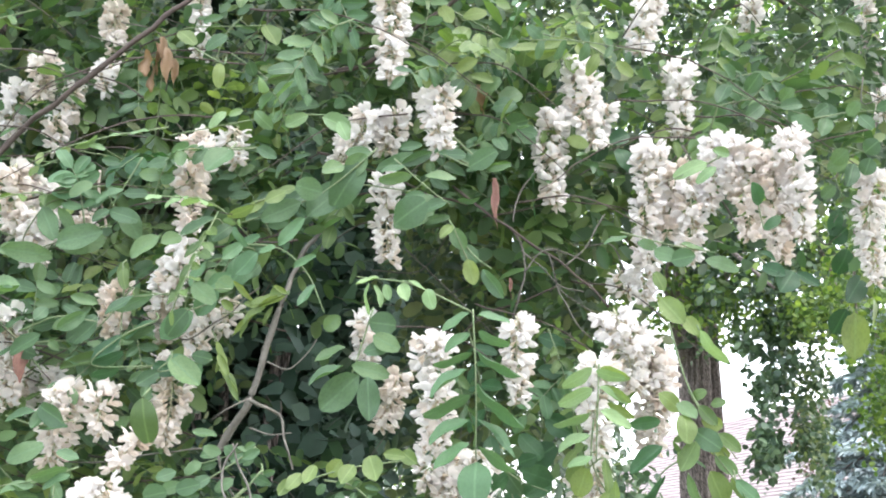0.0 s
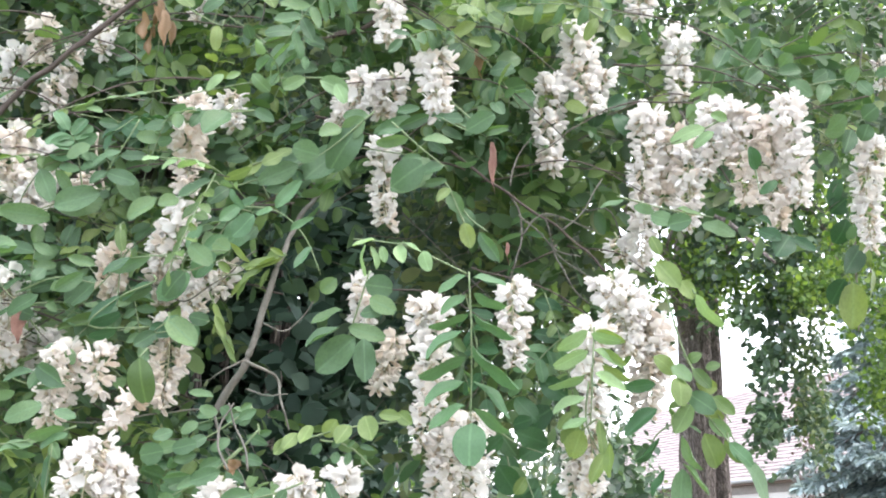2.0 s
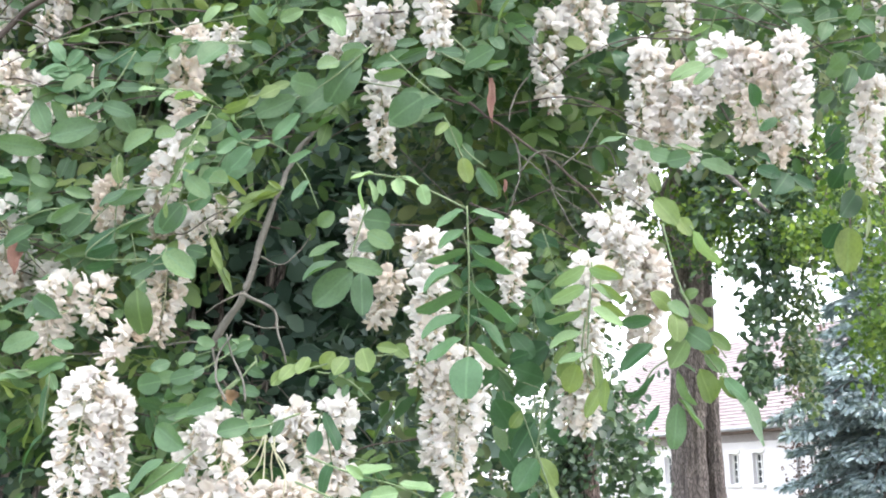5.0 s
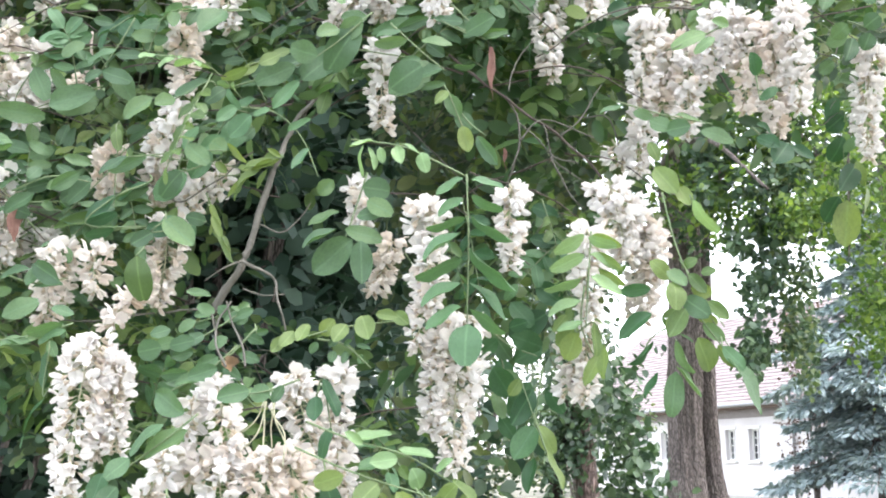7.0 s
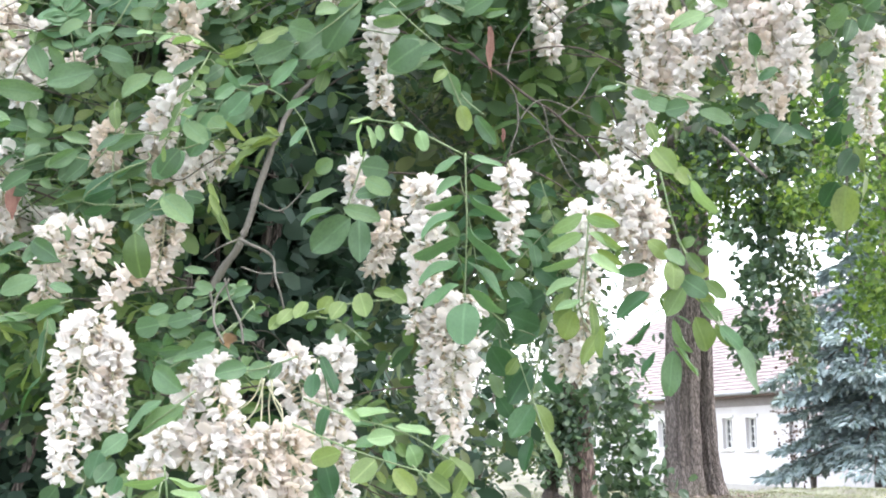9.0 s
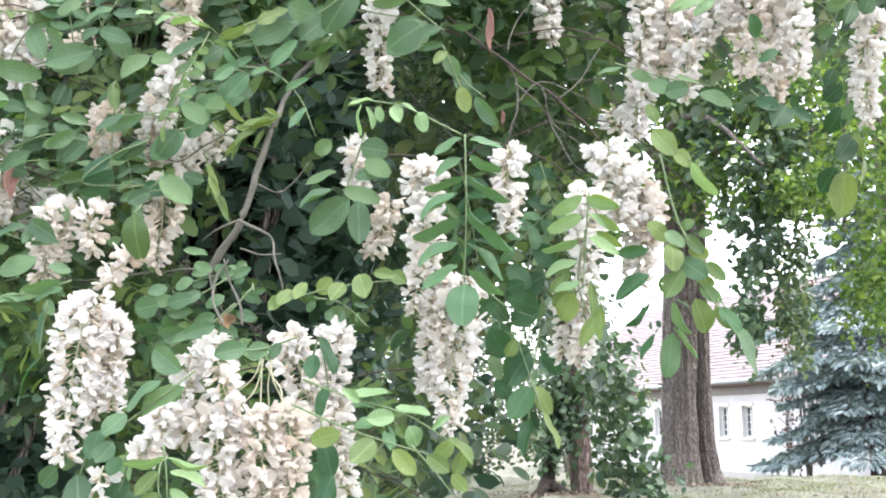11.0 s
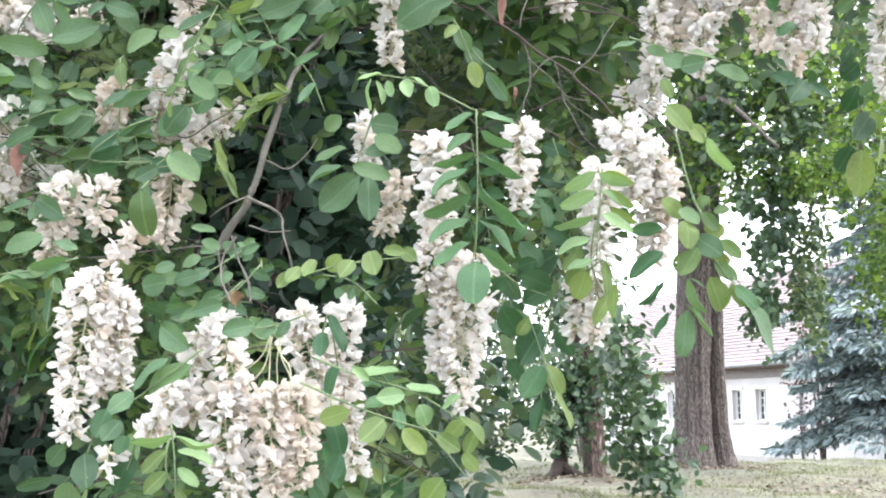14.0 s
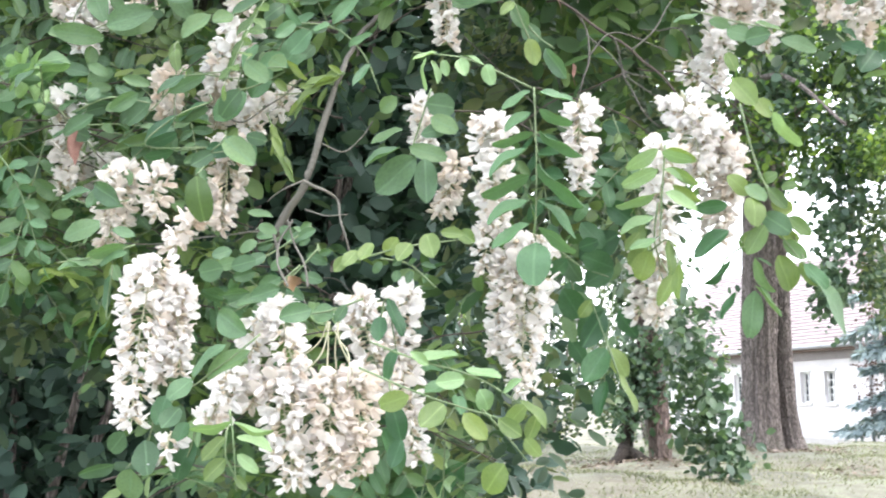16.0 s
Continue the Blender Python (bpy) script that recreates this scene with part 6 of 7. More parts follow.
def inner_foliage():
    rng = np.random.default_rng(8)
    c = np.stack([rng.uniform(-1.7, 1.3, 24000), 1.62 + 1.8 * rng.uniform(0, 1, 24000) ** 1.4, rng.uniform(1.1, 3.6, 24000)], -1)
    k = c[:, 1] + 0.13
    sx, sz = c[:, 0] * 1.53 / k, 1.67 + (c[:, 2] - 1.67) * 1.53 / k     # projected along the camera's sightlines to the depth of the near sprays
    gap = ((sx + 0.16) / 0.17) ** 2 + ((sz - 1.89) / 0.17) ** 2 < 1
    gap |= ((sx + 0.165) / 0.10) ** 2 + ((sz - 2.04) / 0.11) ** 2 < 1
    gap |= ((sx + 0.03) / 0.12) ** 2 + ((sz - 1.98) / 0.12) ** 2 < 1
    gap |= ((sx + 0.052) / 0.042) ** 2 + ((sz - 1.765) / 0.05) ** 2 < 1
    gap |= ((sx - 0.222) / 0.035) ** 2 + ((sz - 2.115) / 0.04) ** 2 < 1
    gap |= ((sx - 0.284) / 0.05) ** 2 + ((sz - 2.065) / 0.06) ** 2 < 1
    low = np.interp(sx, (-1, -0.5, -0.42, -0.37, -0.06, 0.0, 0.08, 0.2, 0.26, 0.36), (1.78, 1.76, 1.72, 1.4, 1.45, 1.75, 1.85, 1.95, 2.12, 2.24))
    clump = np.sin(c[:, 0] * 9 + c[:, 2] * 5) + np.sin(c[:, 2] * 11 - c[:, 1] * 7) + rng.normal(0, 0.6, len(c))
    open_side = (sx > 0.2) & (sz > 2.28) & (rng.uniform(0, 1, len(c)) < 0.93)
    thin = (((sx + 0.10) / 0.26) ** 2 + ((sz - 2.03) / 0.26) ** 2 < 1) & (rng.uniform(0, 1, len(c)) < 0.88)
    thin |= (((sx + 0.06) / 0.30) ** 2 + ((sz - 2.12) / 0.20) ** 2 < 1) & (rng.uniform(0, 1, len(c)) < 0.8)
    c = c[~gap & ~open_side & ~thin & (sz > low) & (clump > 0.05)]
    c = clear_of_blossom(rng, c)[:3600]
    # leaves a little way in, filling the camera's view beside the ivy tree
    k = rng.uniform(2.0, 2.9, 420)
    e = np.stack([rng.uniform(-0.02, 0.20, 420), rng.uniform(1.80, 2.22, 420)], -1)
    e = e[e[:, 1] > np.interp(e[:, 0], (0, 0.1, 0.2), (1.80, 1.86, 1.97))]
    k = k[:len(e), None] / 1.53
    c = np.concatenate([c, np.concatenate([e[:, :1] * k, k * 1.53 - 0.13, 1.67 + (e[:, 1:] - 1.67) * k], 1)])
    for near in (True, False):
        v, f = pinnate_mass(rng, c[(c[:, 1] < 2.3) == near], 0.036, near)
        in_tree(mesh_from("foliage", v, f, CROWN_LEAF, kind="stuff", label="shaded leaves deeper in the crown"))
    c = np.stack([rng.uniform(-0.85, 0.8, 5200), rng.uniform(1.46, 1.75, 5200), rng.uniform(1.25, 2.75, 5200)], -1)
    gap = ((c[:, 0] + 0.16) / 0.16) ** 2 + ((c[:, 2] - 1.90) / 0.16) ** 2 < 1
    gap |= ((c[:, 0] + 0.165) / 0.09) ** 2 + ((c[:, 2] - 2.03) / 0.10) ** 2 < 1
    gap |= ((c[:, 0] + 0.03) / 0.11) ** 2 + ((c[:, 2] - 1.98) / 0.11) ** 2 < 1
    gap |= ((c[:, 0] + 0.055) / 0.042) ** 2 + ((c[:, 2] - 1.77) / 0.05) ** 2 < 1
    gap |= ((c[:, 0] - 0.235) / 0.04) ** 2 + ((c[:, 2] - 2.14) / 0.045) ** 2 < 1
    gap |= ((c[:, 0] - 0.315) / 0.06) ** 2 + ((c[:, 2] - 2.115) / 0.07) ** 2 < 1
    low = np.interp(c[:, 0], (-1, -0.5, -0.42, -0.37, -0.06, 0.0, 0.08, 0.2, 0.26, 0.36), (1.78, 1.76, 1.72, 1.4, 1.5, 1.76, 1.84, 1.95, 2.12, 2.24))
    clump = np.sin(c[:, 0] * 13 + c[:, 2] * 8) + np.sin(c[:, 2] * 17 - c[:, 0] * 6) + rng.normal(0, 0.5, len(c))
    thin = (((c[:, 0] + 0.10) / 0.24) ** 2 + ((c[:, 2] - 2.05) / 0.26) ** 2 < 1) & (rng.uniform(0, 1, len(c)) < 0.88)
    thin |= (c[:, 0] > 0.22) & (c[:, 2] > 2.28) & (rng.uniform(0, 1, len(c)) < 0.85)
    c = c[~gap & ~thin & (c[:, 2] > low + 0.04) & (clump > 0.25)]
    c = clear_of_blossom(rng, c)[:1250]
    # deeper sprays behind them
    e = np.stack([rng.uniform(-0.75, 0.8, 900), rng.uniform(1.55, 1.85, 900), rng.uniform(1.45, 2.75, 900)], -1)
    e = e[[not hollow(x, z, y) and z > lower_edge(x) + 0.05 for x, y, z in e]][:75]
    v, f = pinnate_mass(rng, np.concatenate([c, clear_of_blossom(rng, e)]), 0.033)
    in_tree(mesh_from("foliage", v, f, NEAR_LEAF, kind="stuff", label="blue-green leaves behind the front sprays"))
    # boughs a few steps further off, spread over a wedge of the camera's view
    d = rng.uniform(2.5, 4.9, 1500)
    tx, tz = rng.uniform(0.15, 0.47, 1500), rng.uniform(0.30, 0.62, 1500)
    clump = np.sin(tx * 31 + d * 2.1) + np.sin(tz * 37 - tx * 19 + d) + rng.normal(0, 0.5, 1500)
    low = tz > np.interp(tx, (0.15, 0.25, 0.34, 0.42), (0.40, 0.385, 0.37, 0.33))
    keep = low & (clump > -0.3)
    c = np.stack([d * tx, d - 0.13, 1.70 + d * tz], -1)[keep]
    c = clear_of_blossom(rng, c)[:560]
    # the darker leaf colour carries the shade these boughs hang in
    v, f = pinnate_mass(rng, c, 0.036)
    in_tree(mesh_from("foliage", v, f, IVY_AND_SHADE_LEAF, kind="stuff", label="leafy boughs further off, shade put into their leaf colour"))
    # overhead crown, kept mostly out of view, added to shade the foliage below
    c = np.stack([rng.uniform(-4.5, 1.2, 2000), rng.uniform(1.8, 7.5, 2000), rng.uniform(3.9, 6.6, 2000)], -1)
    y = rng.uniform(0.6, 5.0, 520)
    c = np.concatenate([c, np.stack([rng.uniform(0.6, 3.2, 520), y, 1.9 + y * rng.uniform(0.57, 0.85, 520)], -1)])
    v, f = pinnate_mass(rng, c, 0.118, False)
    in_tree(mesh_from("crown", v, f, CROWN_LEAF, kind="stuff", label="high leafy crown overhead, added mostly out of view for shade"))


inner_foliage()


def twig_tangle():
    """Thin bare twigs that run through the foliage."""
    r = random.Random(77)
    bm = bmesh.new()
    for _ in range(130):
        p = Vector((r.uniform(-0.75, 0.7), r.uniform(1.42, 1.8), r.uniform(1.6, 2.65)))
        if p.z < lower_edge(p.x) + 0.05:
            continue
        d = Vector((r.gauss(0, 1), r.gauss(0, 0.3), r.gauss(0, 0.7))).normalized() * r.uniform(0.08, 0.22)
        w = Vector((r.gauss(0, 1), r.gauss(0, 0.3), r.gauss(0, 1))) * 0.02
        tube_into(bm, smooth_path([p, p + d * 0.4 + w, p + d * 0.75 + w * 0.4, p + d], 4), r.uniform(0.0008, 0.0018), 0.0005, 4)
    in_tree(tagged(part("twig_tangle", bm, TWIG, None, "thin bare twigs among the leaves"), kind="stuff"))


twig_tangle()


# dried pods and withered leaves caught in the twigs
def dry_scrap(name, place, length, width, turn, mat, label):
    bm = bmesh.new()
    n = 9
    rows = []
    for i in range(n):
        s = i / (n - 1)
        w = width * math.sin(math.pi * (0.1 + 0.85 * s)) * (1 + 0.15 * math.sin(s * 19))
        a = turn + 1.3 * s
        q = Vector((0.1 * width * math.sin(s * 8), 0.2 * width * math.sin(s * 5), -length * s))
        for k in (-0.5, 0, 0.5):
            rows.append(bm.verts.new(Vector(place) + q + Vector((math.cos(a) * k * w, math.sin(a) * k * w + 0.15 * w * (k == 0), 0))))
    for i in range(n - 1):
        for k in range(2):
            j = 3 * i + k
            bm.faces.new((rows[j], rows[j + 1], rows[j + 4], rows[j + 3]))
    bmesh.ops.solidify(bm, geom=bm.faces[:], thickness=0.0015)
    in_tree(part(name, bm, mat, None, label))


dry_scrap("dry_pod", (0.084, 1.38, 2.221), 0.078, 0.015, 0.2, POD, "rust-red dried seed pod")
dry_scrap("dry_pod", (-0.514, 1.30, 2.00), 0.056, 0.020, 0.1, POD, "rust-red dried seed pod")
dry_scrap("dry_pod", (0.101, 1.40, 2.085), 0.030, 0.012, 0.6, POD, "rust-red dried seed pod")
dry_scrap("dry_leaf", (0.071, 1.42, 2.375), 0.050, 0.034, 0.5, DRY_LEAF, "brown withered leaf")
for dx, dz, long, wide, turn in ((0, 0, 0.05, 0.022, 1.1), (0.012, -0.006, 0.055, 0.018, 0.2), (-0.014, -0.012, 0.042, 0.020, 2.2), (0.022, -0.02, 0.05, 0.016, 0.7),
                                 (-0.006, -0.03, 0.045, 0.018, 1.7), (0.006, 0.01, 0.04, 0.016, 0.4)):
    dry_scrap("dry_leaf", (-0.370 + dx, 1.335 + 0.4 * dx, 2.412 + dz), long, wide, turn, DRY_LEAF, "brown withered leaf")
dry_scrap("dry_leaf", (-0.218, 1.15, 1.789), 0.018, 0.022, 0.3, DRY_LEAF, "brown withered leaf")
dry_scrap("dry_pod", (0.129, 1.30, 2.200), 0.065, 0.007, 0.9, LEAF["d"], "slender green pod")
limb("twig", 0.0021, 0.0017, [(-0.45, 1.37, 2.243), (-0.448, 1.37, 2.211), (-0.443, 1.37, 2.183), (-0.436, 1.37, 2.155)], plain("bare_wood", (0.42, 0.35, 0.30), (0.55, 0.47, 0.42), 50.0, 0.7))


# ---- other trees ----
def crown_blades(rng, centres, spread, per, size, droop=0.3):
    """Blades in clumps round the given places."""
    base = np.repeat(centres, per, 0) + rng.normal(0, 1, (len(centres) * per, 3)) * spread
    n = len(base)
    d = rng.normal(0, 1, (n, 3)) * (1, 1, 0.6) - (0, 0, droop)
    nn = rng.normal(0, 0.6, (n, 3)) + (0, -0.3, 0.8)
    ln = rng.uniform(0.7, 1.25, n) * size
    return scatter(base, d, nn, ln, ln * rng.uniform(0.6, 0.85, n))


def hang(ob, parent):
    ob.parent = parent
    ob.matrix_parent_inverse = Matrix.Translation(-parent.location)
    return ob


def twin_lime():
    t = empty("lime_tree", "old tree with twin furrowed grey-brown trunks and drooping crown", "tree")
    t.location = (3.5, 16, 0.85)
    bm = bmesh.new()
    path = smooth_path([(3.40, 16, 0.6), (3.405, 16, 1.4), (3.43, 16, 2.6), (3.52, 16, 4.5), (3.60, 16.1, 8.0)], 14)
    tube_into(bm, path, 0.25, 0.20, 72, 0.08, 1.2)
    ridges(bm, path, 0.022)
    hang(part("trunk", bm, BARK), t)
    bm = bmesh.new()
    path = smooth_path([(3.87, 16.02, 0.65), (3.78, 16.05, 1.4), (3.745, 16.06, 2.6), (3.78, 16.1, 4.5), (3.9, 16.2, 8.0)], 14)
    tube_into(bm, path, 0.122, 0.10, 48, 0.12, 1.6)
    ridges(bm, path, 0.018)
    hang(part("trunk", bm, BARK), t)
    for pts in ([(3.4, 16, 4.2), (3.0, 14.8, 5.3), (3.3, 13.6, 5.4), (3.8, 12.8, 4.6)],
                [(3.5, 16, 4.6), (4.3, 15.2, 5.9), (4.8, 14.4, 5.6), (5.0, 14.0, 4.6)],
                [(3.4, 16, 5.2), (2.2, 15.4, 6.4), (1.6, 14.8, 6.2)]):
        bm = bmesh.new()
        tube_into(bm, smooth_path(pts, 8), 0.07, 0.015, 10, 0.2)
        hang(part("branch", bm, BARK), t)
    return t


def ridges(bm, path, depth):
    """Press upright furrows into a trunk."""
    for v in bm.verts:
        i = min(range(len(path)), key=lambda k: abs(path[k][2] - v.co.z))
        out = Vector((v.co.x - path[i][0], v.co.y - path[i][1], 0))
        r = out.length
        if r < 1e-4:
            continue
        a = math.atan2(out.y, out.x)
        s = noise.noise(Vector((math.cos(a) * 5.5, math.sin(a) * 5.5, v.co.z * 0.8))) + 0.6 * math.sin(a * 19 + 3 * noise.noise(Vector((0, 0, v.co.z * 1.5))))
        v.co += out / r * depth * s


lime = twin_lime()


def sky_window(c):
    """Places on the camera's sightlines through the bright gap between lime and ivy tree."""
    k = c[:, 1] + 0.1
    return ((c[:, 0] / k - 0.187) / 0.034) ** 2 + (((c[:, 2] - 1.67) / k - 0.252) / 0.040) ** 2 < 1


def lime_crown():
    rng = np.random.default_rng(31)

    def strand(n, z, left, right, near=13.4, far=14.8):
        # clumps between two edges that run down in z
        h = rng.uniform(z[-1], z[0], n)
        a, b = np.interp(h, z[::-1], left[::-1]), np.interp(h, z[::-1], right[::-1])
        y = rng.uniform(near, far, n)
        c = np.stack([(a + (b - a) * rng.uniform(0, 1, n)) * (y + 0.1) / 14.1, y, 1.67 + (h - 1.67) * (y + 0.1) / 14.1], -1)
        gap = np.sin(c[:, 0] * 8.0 + c[:, 2] * 3.1) + np.sin(c[:, 2] * 9.0 - c[:, 0] * 3) + rng.normal(0, 0.5, n) < -0.55
        return c[~gap & ~sky_window(c)]

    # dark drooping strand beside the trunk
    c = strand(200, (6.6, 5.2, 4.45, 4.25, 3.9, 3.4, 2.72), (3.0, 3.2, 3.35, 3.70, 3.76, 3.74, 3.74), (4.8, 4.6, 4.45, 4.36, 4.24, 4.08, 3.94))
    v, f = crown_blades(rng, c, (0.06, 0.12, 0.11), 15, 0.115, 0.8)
    hang(mesh_from("crown", v, f, IVY_AND_SHADE_LEAF, kind="stuff", label="dark drooping leaves"), lime)
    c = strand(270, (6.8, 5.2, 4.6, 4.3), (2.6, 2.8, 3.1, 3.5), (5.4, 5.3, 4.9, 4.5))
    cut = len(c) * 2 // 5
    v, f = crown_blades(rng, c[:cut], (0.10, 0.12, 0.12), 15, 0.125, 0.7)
    hang(mesh_from("crown", v, f, IVY_AND_SHADE_LEAF, kind="stuff", label="dark leaves where the strands begin"), lime)
    v, f = crown_blades(rng, c[cut:], (0.10, 0.12, 0.12), 13, 0.115, 0.6)
    hang(mesh_from("crown", v, f, LIME_LEAF, kind="stuff", label="light green leaves where the strands begin"), lime)
    # lighter strands further out, hanging lower
    c = strand(210, (5.6, 4.6, 4.2, 3.2, 2.5), (4.0, 4.05, 4.15, 4.22, 4.42), (5.2, 5.0, 4.66, 4.58, 4.56))
    v, f = crown_blades(rng, c, (0.06, 0.12, 0.12), 14, 0.085, 0.8)
    hang(mesh_from("crown", v, f, CROWN_LEAF, kind="stuff", label="greyer drooping leaves"), lime)
    # single dark leaves on thin shoots before the gap beside the trunk
    c = strand(26, (4.5, 3.9, 3.2, 2.5), (3.45, 3.62, 3.70, 3.70), (3.8, 3.86, 3.92, 3.98))
    v, f = crown_blades(rng, c, (0.05, 0.08, 0.08), 4, 0.085, 0.8)
    hang(mesh_from("crown", v, f, IVY_AND_SHADE_LEAF, kind="stuff", label="sparse dark leaves on hanging shoots"), lime)
    # open crown above
    c = np.stack([rng.uniform(1.2, 6.8, 900), rng.uniform(12.5, 17.5, 900), rng.uniform(4.75, 10.5, 900)], -1)
    thin = np.sin(c[:, 0] * 3.7 + c[:, 2] * 2.0) + np.sin(c[:, 2] * 4.3 + c[:, 1]) + rng.normal(0, 0.5, len(c)) > -0.6
    thin &= (c[:, 0] < 4.3) | (c[:, 2] > 5.4) | (rng.uniform(0, 1, len(c)) < 0.2)
    thin &= ~sky_window(c)
    v, f = crown_blades(rng, c[thin], (0.22, 0.22, 0.18), 18, 0.10, 0.5)
    hang(mesh_from("crown", v, f, LIME_LEAF, kind="stuff", label="open crown of green leaves"), lime)
    # boughs high in the crown, their shade put into the darker leaf colour
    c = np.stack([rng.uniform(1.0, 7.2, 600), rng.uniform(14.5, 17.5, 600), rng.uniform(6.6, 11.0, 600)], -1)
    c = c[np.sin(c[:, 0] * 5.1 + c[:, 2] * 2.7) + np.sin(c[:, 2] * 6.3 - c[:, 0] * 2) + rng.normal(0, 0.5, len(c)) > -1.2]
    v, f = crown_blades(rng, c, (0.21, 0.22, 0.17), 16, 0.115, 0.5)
    hang(mesh_from("crown", v, f, IVY_AND_SHADE_LEAF, kind="stuff", label="dark boughs high in the crown, shade put into the colour"), lime)
    # denser boughs over the trunk
    c = np.stack([rng.uniform(2.3, 5.8, 150), rng.uniform(15.5, 17.5, 150), rng.uniform(5.0, 8.4, 150)], -1)
    c = c[~sky_window(c)]
    v, f = crown_blades(rng, c, (0.20, 0.22, 0.16), 18, 0.125, 0.5)
    hang(mesh_from("crown", v, f, LIME_LEAF, kind="stuff", label="dense boughs behind the trunk"), lime)
    # leaves before the upper trunk
    c = np.stack([rng.uniform(2.75, 3.85, 90), rng.uniform(14.4, 15.5, 90), rng.uniform(4.55, 6.6, 90)], -1)
    v, f = crown_blades(rng, c, (0.10, 0.12, 0.11), 12, 0.09, 0.5)
    hang(mesh_from("crown", v, f, LIME_LEAF, kind="stuff", label="light green leaves before the upper trunk"), lime)
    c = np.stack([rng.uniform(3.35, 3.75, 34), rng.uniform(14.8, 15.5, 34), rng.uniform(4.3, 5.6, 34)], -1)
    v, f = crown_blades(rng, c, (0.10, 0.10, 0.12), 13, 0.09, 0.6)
    hang(mesh_from("crown", v, f, IVY_AND_SHADE_LEAF, kind="stuff", label="leaves on shoots along the trunk"), lime)
    # sunlit spray, its sunlight put into the lighter leaf colour
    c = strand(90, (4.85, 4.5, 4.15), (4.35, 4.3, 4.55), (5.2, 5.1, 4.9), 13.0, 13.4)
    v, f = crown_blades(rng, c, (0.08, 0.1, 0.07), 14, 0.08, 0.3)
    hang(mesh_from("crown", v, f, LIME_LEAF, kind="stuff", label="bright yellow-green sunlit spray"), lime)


lime_crown()


def ivy_tree():
    rng = np.random.default_rng(17)
    t = empty("ivy_tree", "tree trunk with peeling reddish bark, smothered in dark ivy leaves", "tree")
    t.location = (1.5, 14, 0.85)
    bm = bmesh.new()
    path = smooth_path([(1.80, 14, 0.6), (1.78, 14, 1.3), (1.68, 14, 2.4), (1.5, 14, 4.2), (1.25, 14, 7.0)], 10)
    tube_into(bm, path, 0.125, 0.13, 48, 0.2, 0.35)
    ridges(bm, path, 0.018)
    hang(part("trunk", bm, RED_BARK), t)
    # second leg of the split foot and its roots
    bm = bmesh.new()
    path = smooth_path([(1.36, 13.92, 0.7), (1.38, 13.95, 1.0), (1.46, 14, 1.5), (1.62, 14.02, 2.2)], 8)
    tube_into(bm, path, 0.07, 0.09, 28, 0.25, 0.7)
    ridges(bm, path, 0.012)
    hang(part("trunk", bm, LOCUST_BARK, None, "darker second leg of the split trunk"), t)
    for pts in ([(1.36, 13.9, 1.02), (1.26, 13.75, 0.90), (1.10, 13.6, 0.80)], [(1.42, 13.9, 0.98), (1.58, 13.75, 0.90), (1.74, 13.65, 0.80)]):
        bm = bmesh.new()
        tube_into(bm, smooth_path(pts, 6), 0.075, 0.04, 14, 0.35)
        hang(part("root", bm, LOCUST_BARK), t)
    # ivy cloak, open over the bark at one side
    c = np.stack([rng.uniform(0.15, 2.55, 520), rng.uniform(13.0, 14.3, 520), rng.uniform(1.25, 6.0, 520)], -1)
    wide = np.interp(c[:, 2], (1.2, 1.9, 2.6, 3.5, 6.0), (0.2, 0.5, 0.9, 1.15, 1.4))
    off = np.abs(c[:, 0] - 1.5)
    bare = (c[:, 0] > 1.62) & (c[:, 0] < 1.98) & (c[:, 2] < 1.75)
    gap = np.sin(c[:, 0] * 7.0) + np.sin(c[:, 2] * 5.0 + c[:, 0] * 3) + rng.normal(0, 0.6, 520) < 1.0
    c = c[(off < wide) & ~bare & ~gap & ~sky_window(c) & (c[:, 2] > 1.5) & (c[:, 2] < 5.1)]
    v, f = crown_blades(rng, c, (0.12, 0.12, 0.13), 10, 0.115, 0.6)
    hang(mesh_from("ivy", v, f, IVY_AND_SHADE_LEAF, kind="stuff", label="cloak of dark ivy leaves"), t)
    a = rng.uniform(2.6, 6.6, 140)
    z = rng.uniform(1.05, 5.0, 140)
    c = np.stack([1.74 - 0.08 * (z - 1.3) + 0.22 * np.cos(a), 14 + 0.22 * np.sin(a), z], -1)
    c = c[c[:, 2] > 1.72 + 0.2 * np.sin(c[:, 0] * 20)]
    c = np.concatenate([c, np.stack([rng.normal(1.47, 0.13, 38), rng.uniform(13.7, 13.9, 38), rng.uniform(1.3, 2.3, 38)], -1)])
    v, f = crown_blades(rng, c, (0.07, 0.06, 0.12), 11, 0.095, 0.7)
    hang(mesh_from("ivy", v, f, IVY_AND_SHADE_LEAF, kind="stuff", label="ivy clinging to the bark"), t)
    # a long tail of ivy that hangs to the grass
    s = rng.uniform(0, 1, 110)
    c = np.stack([1.53 + 0.50 * s + rng.normal(0, 0.10, 110), 11.0 + rng.normal(0, 0.2, 110), 2.62 - 1.78 * s + rng.normal(0, 0.12, 110)], -1)
    v, f = crown_blades(rng, c, (0.09, 0.08, 0.11), 8, 0.105, 0.6)
    hang(mesh_from("ivy", v, f, IVY_AND_SHADE_LEAF, kind="stuff", label="hanging tail of ivy down to the grass"), t)


ivy_tree()


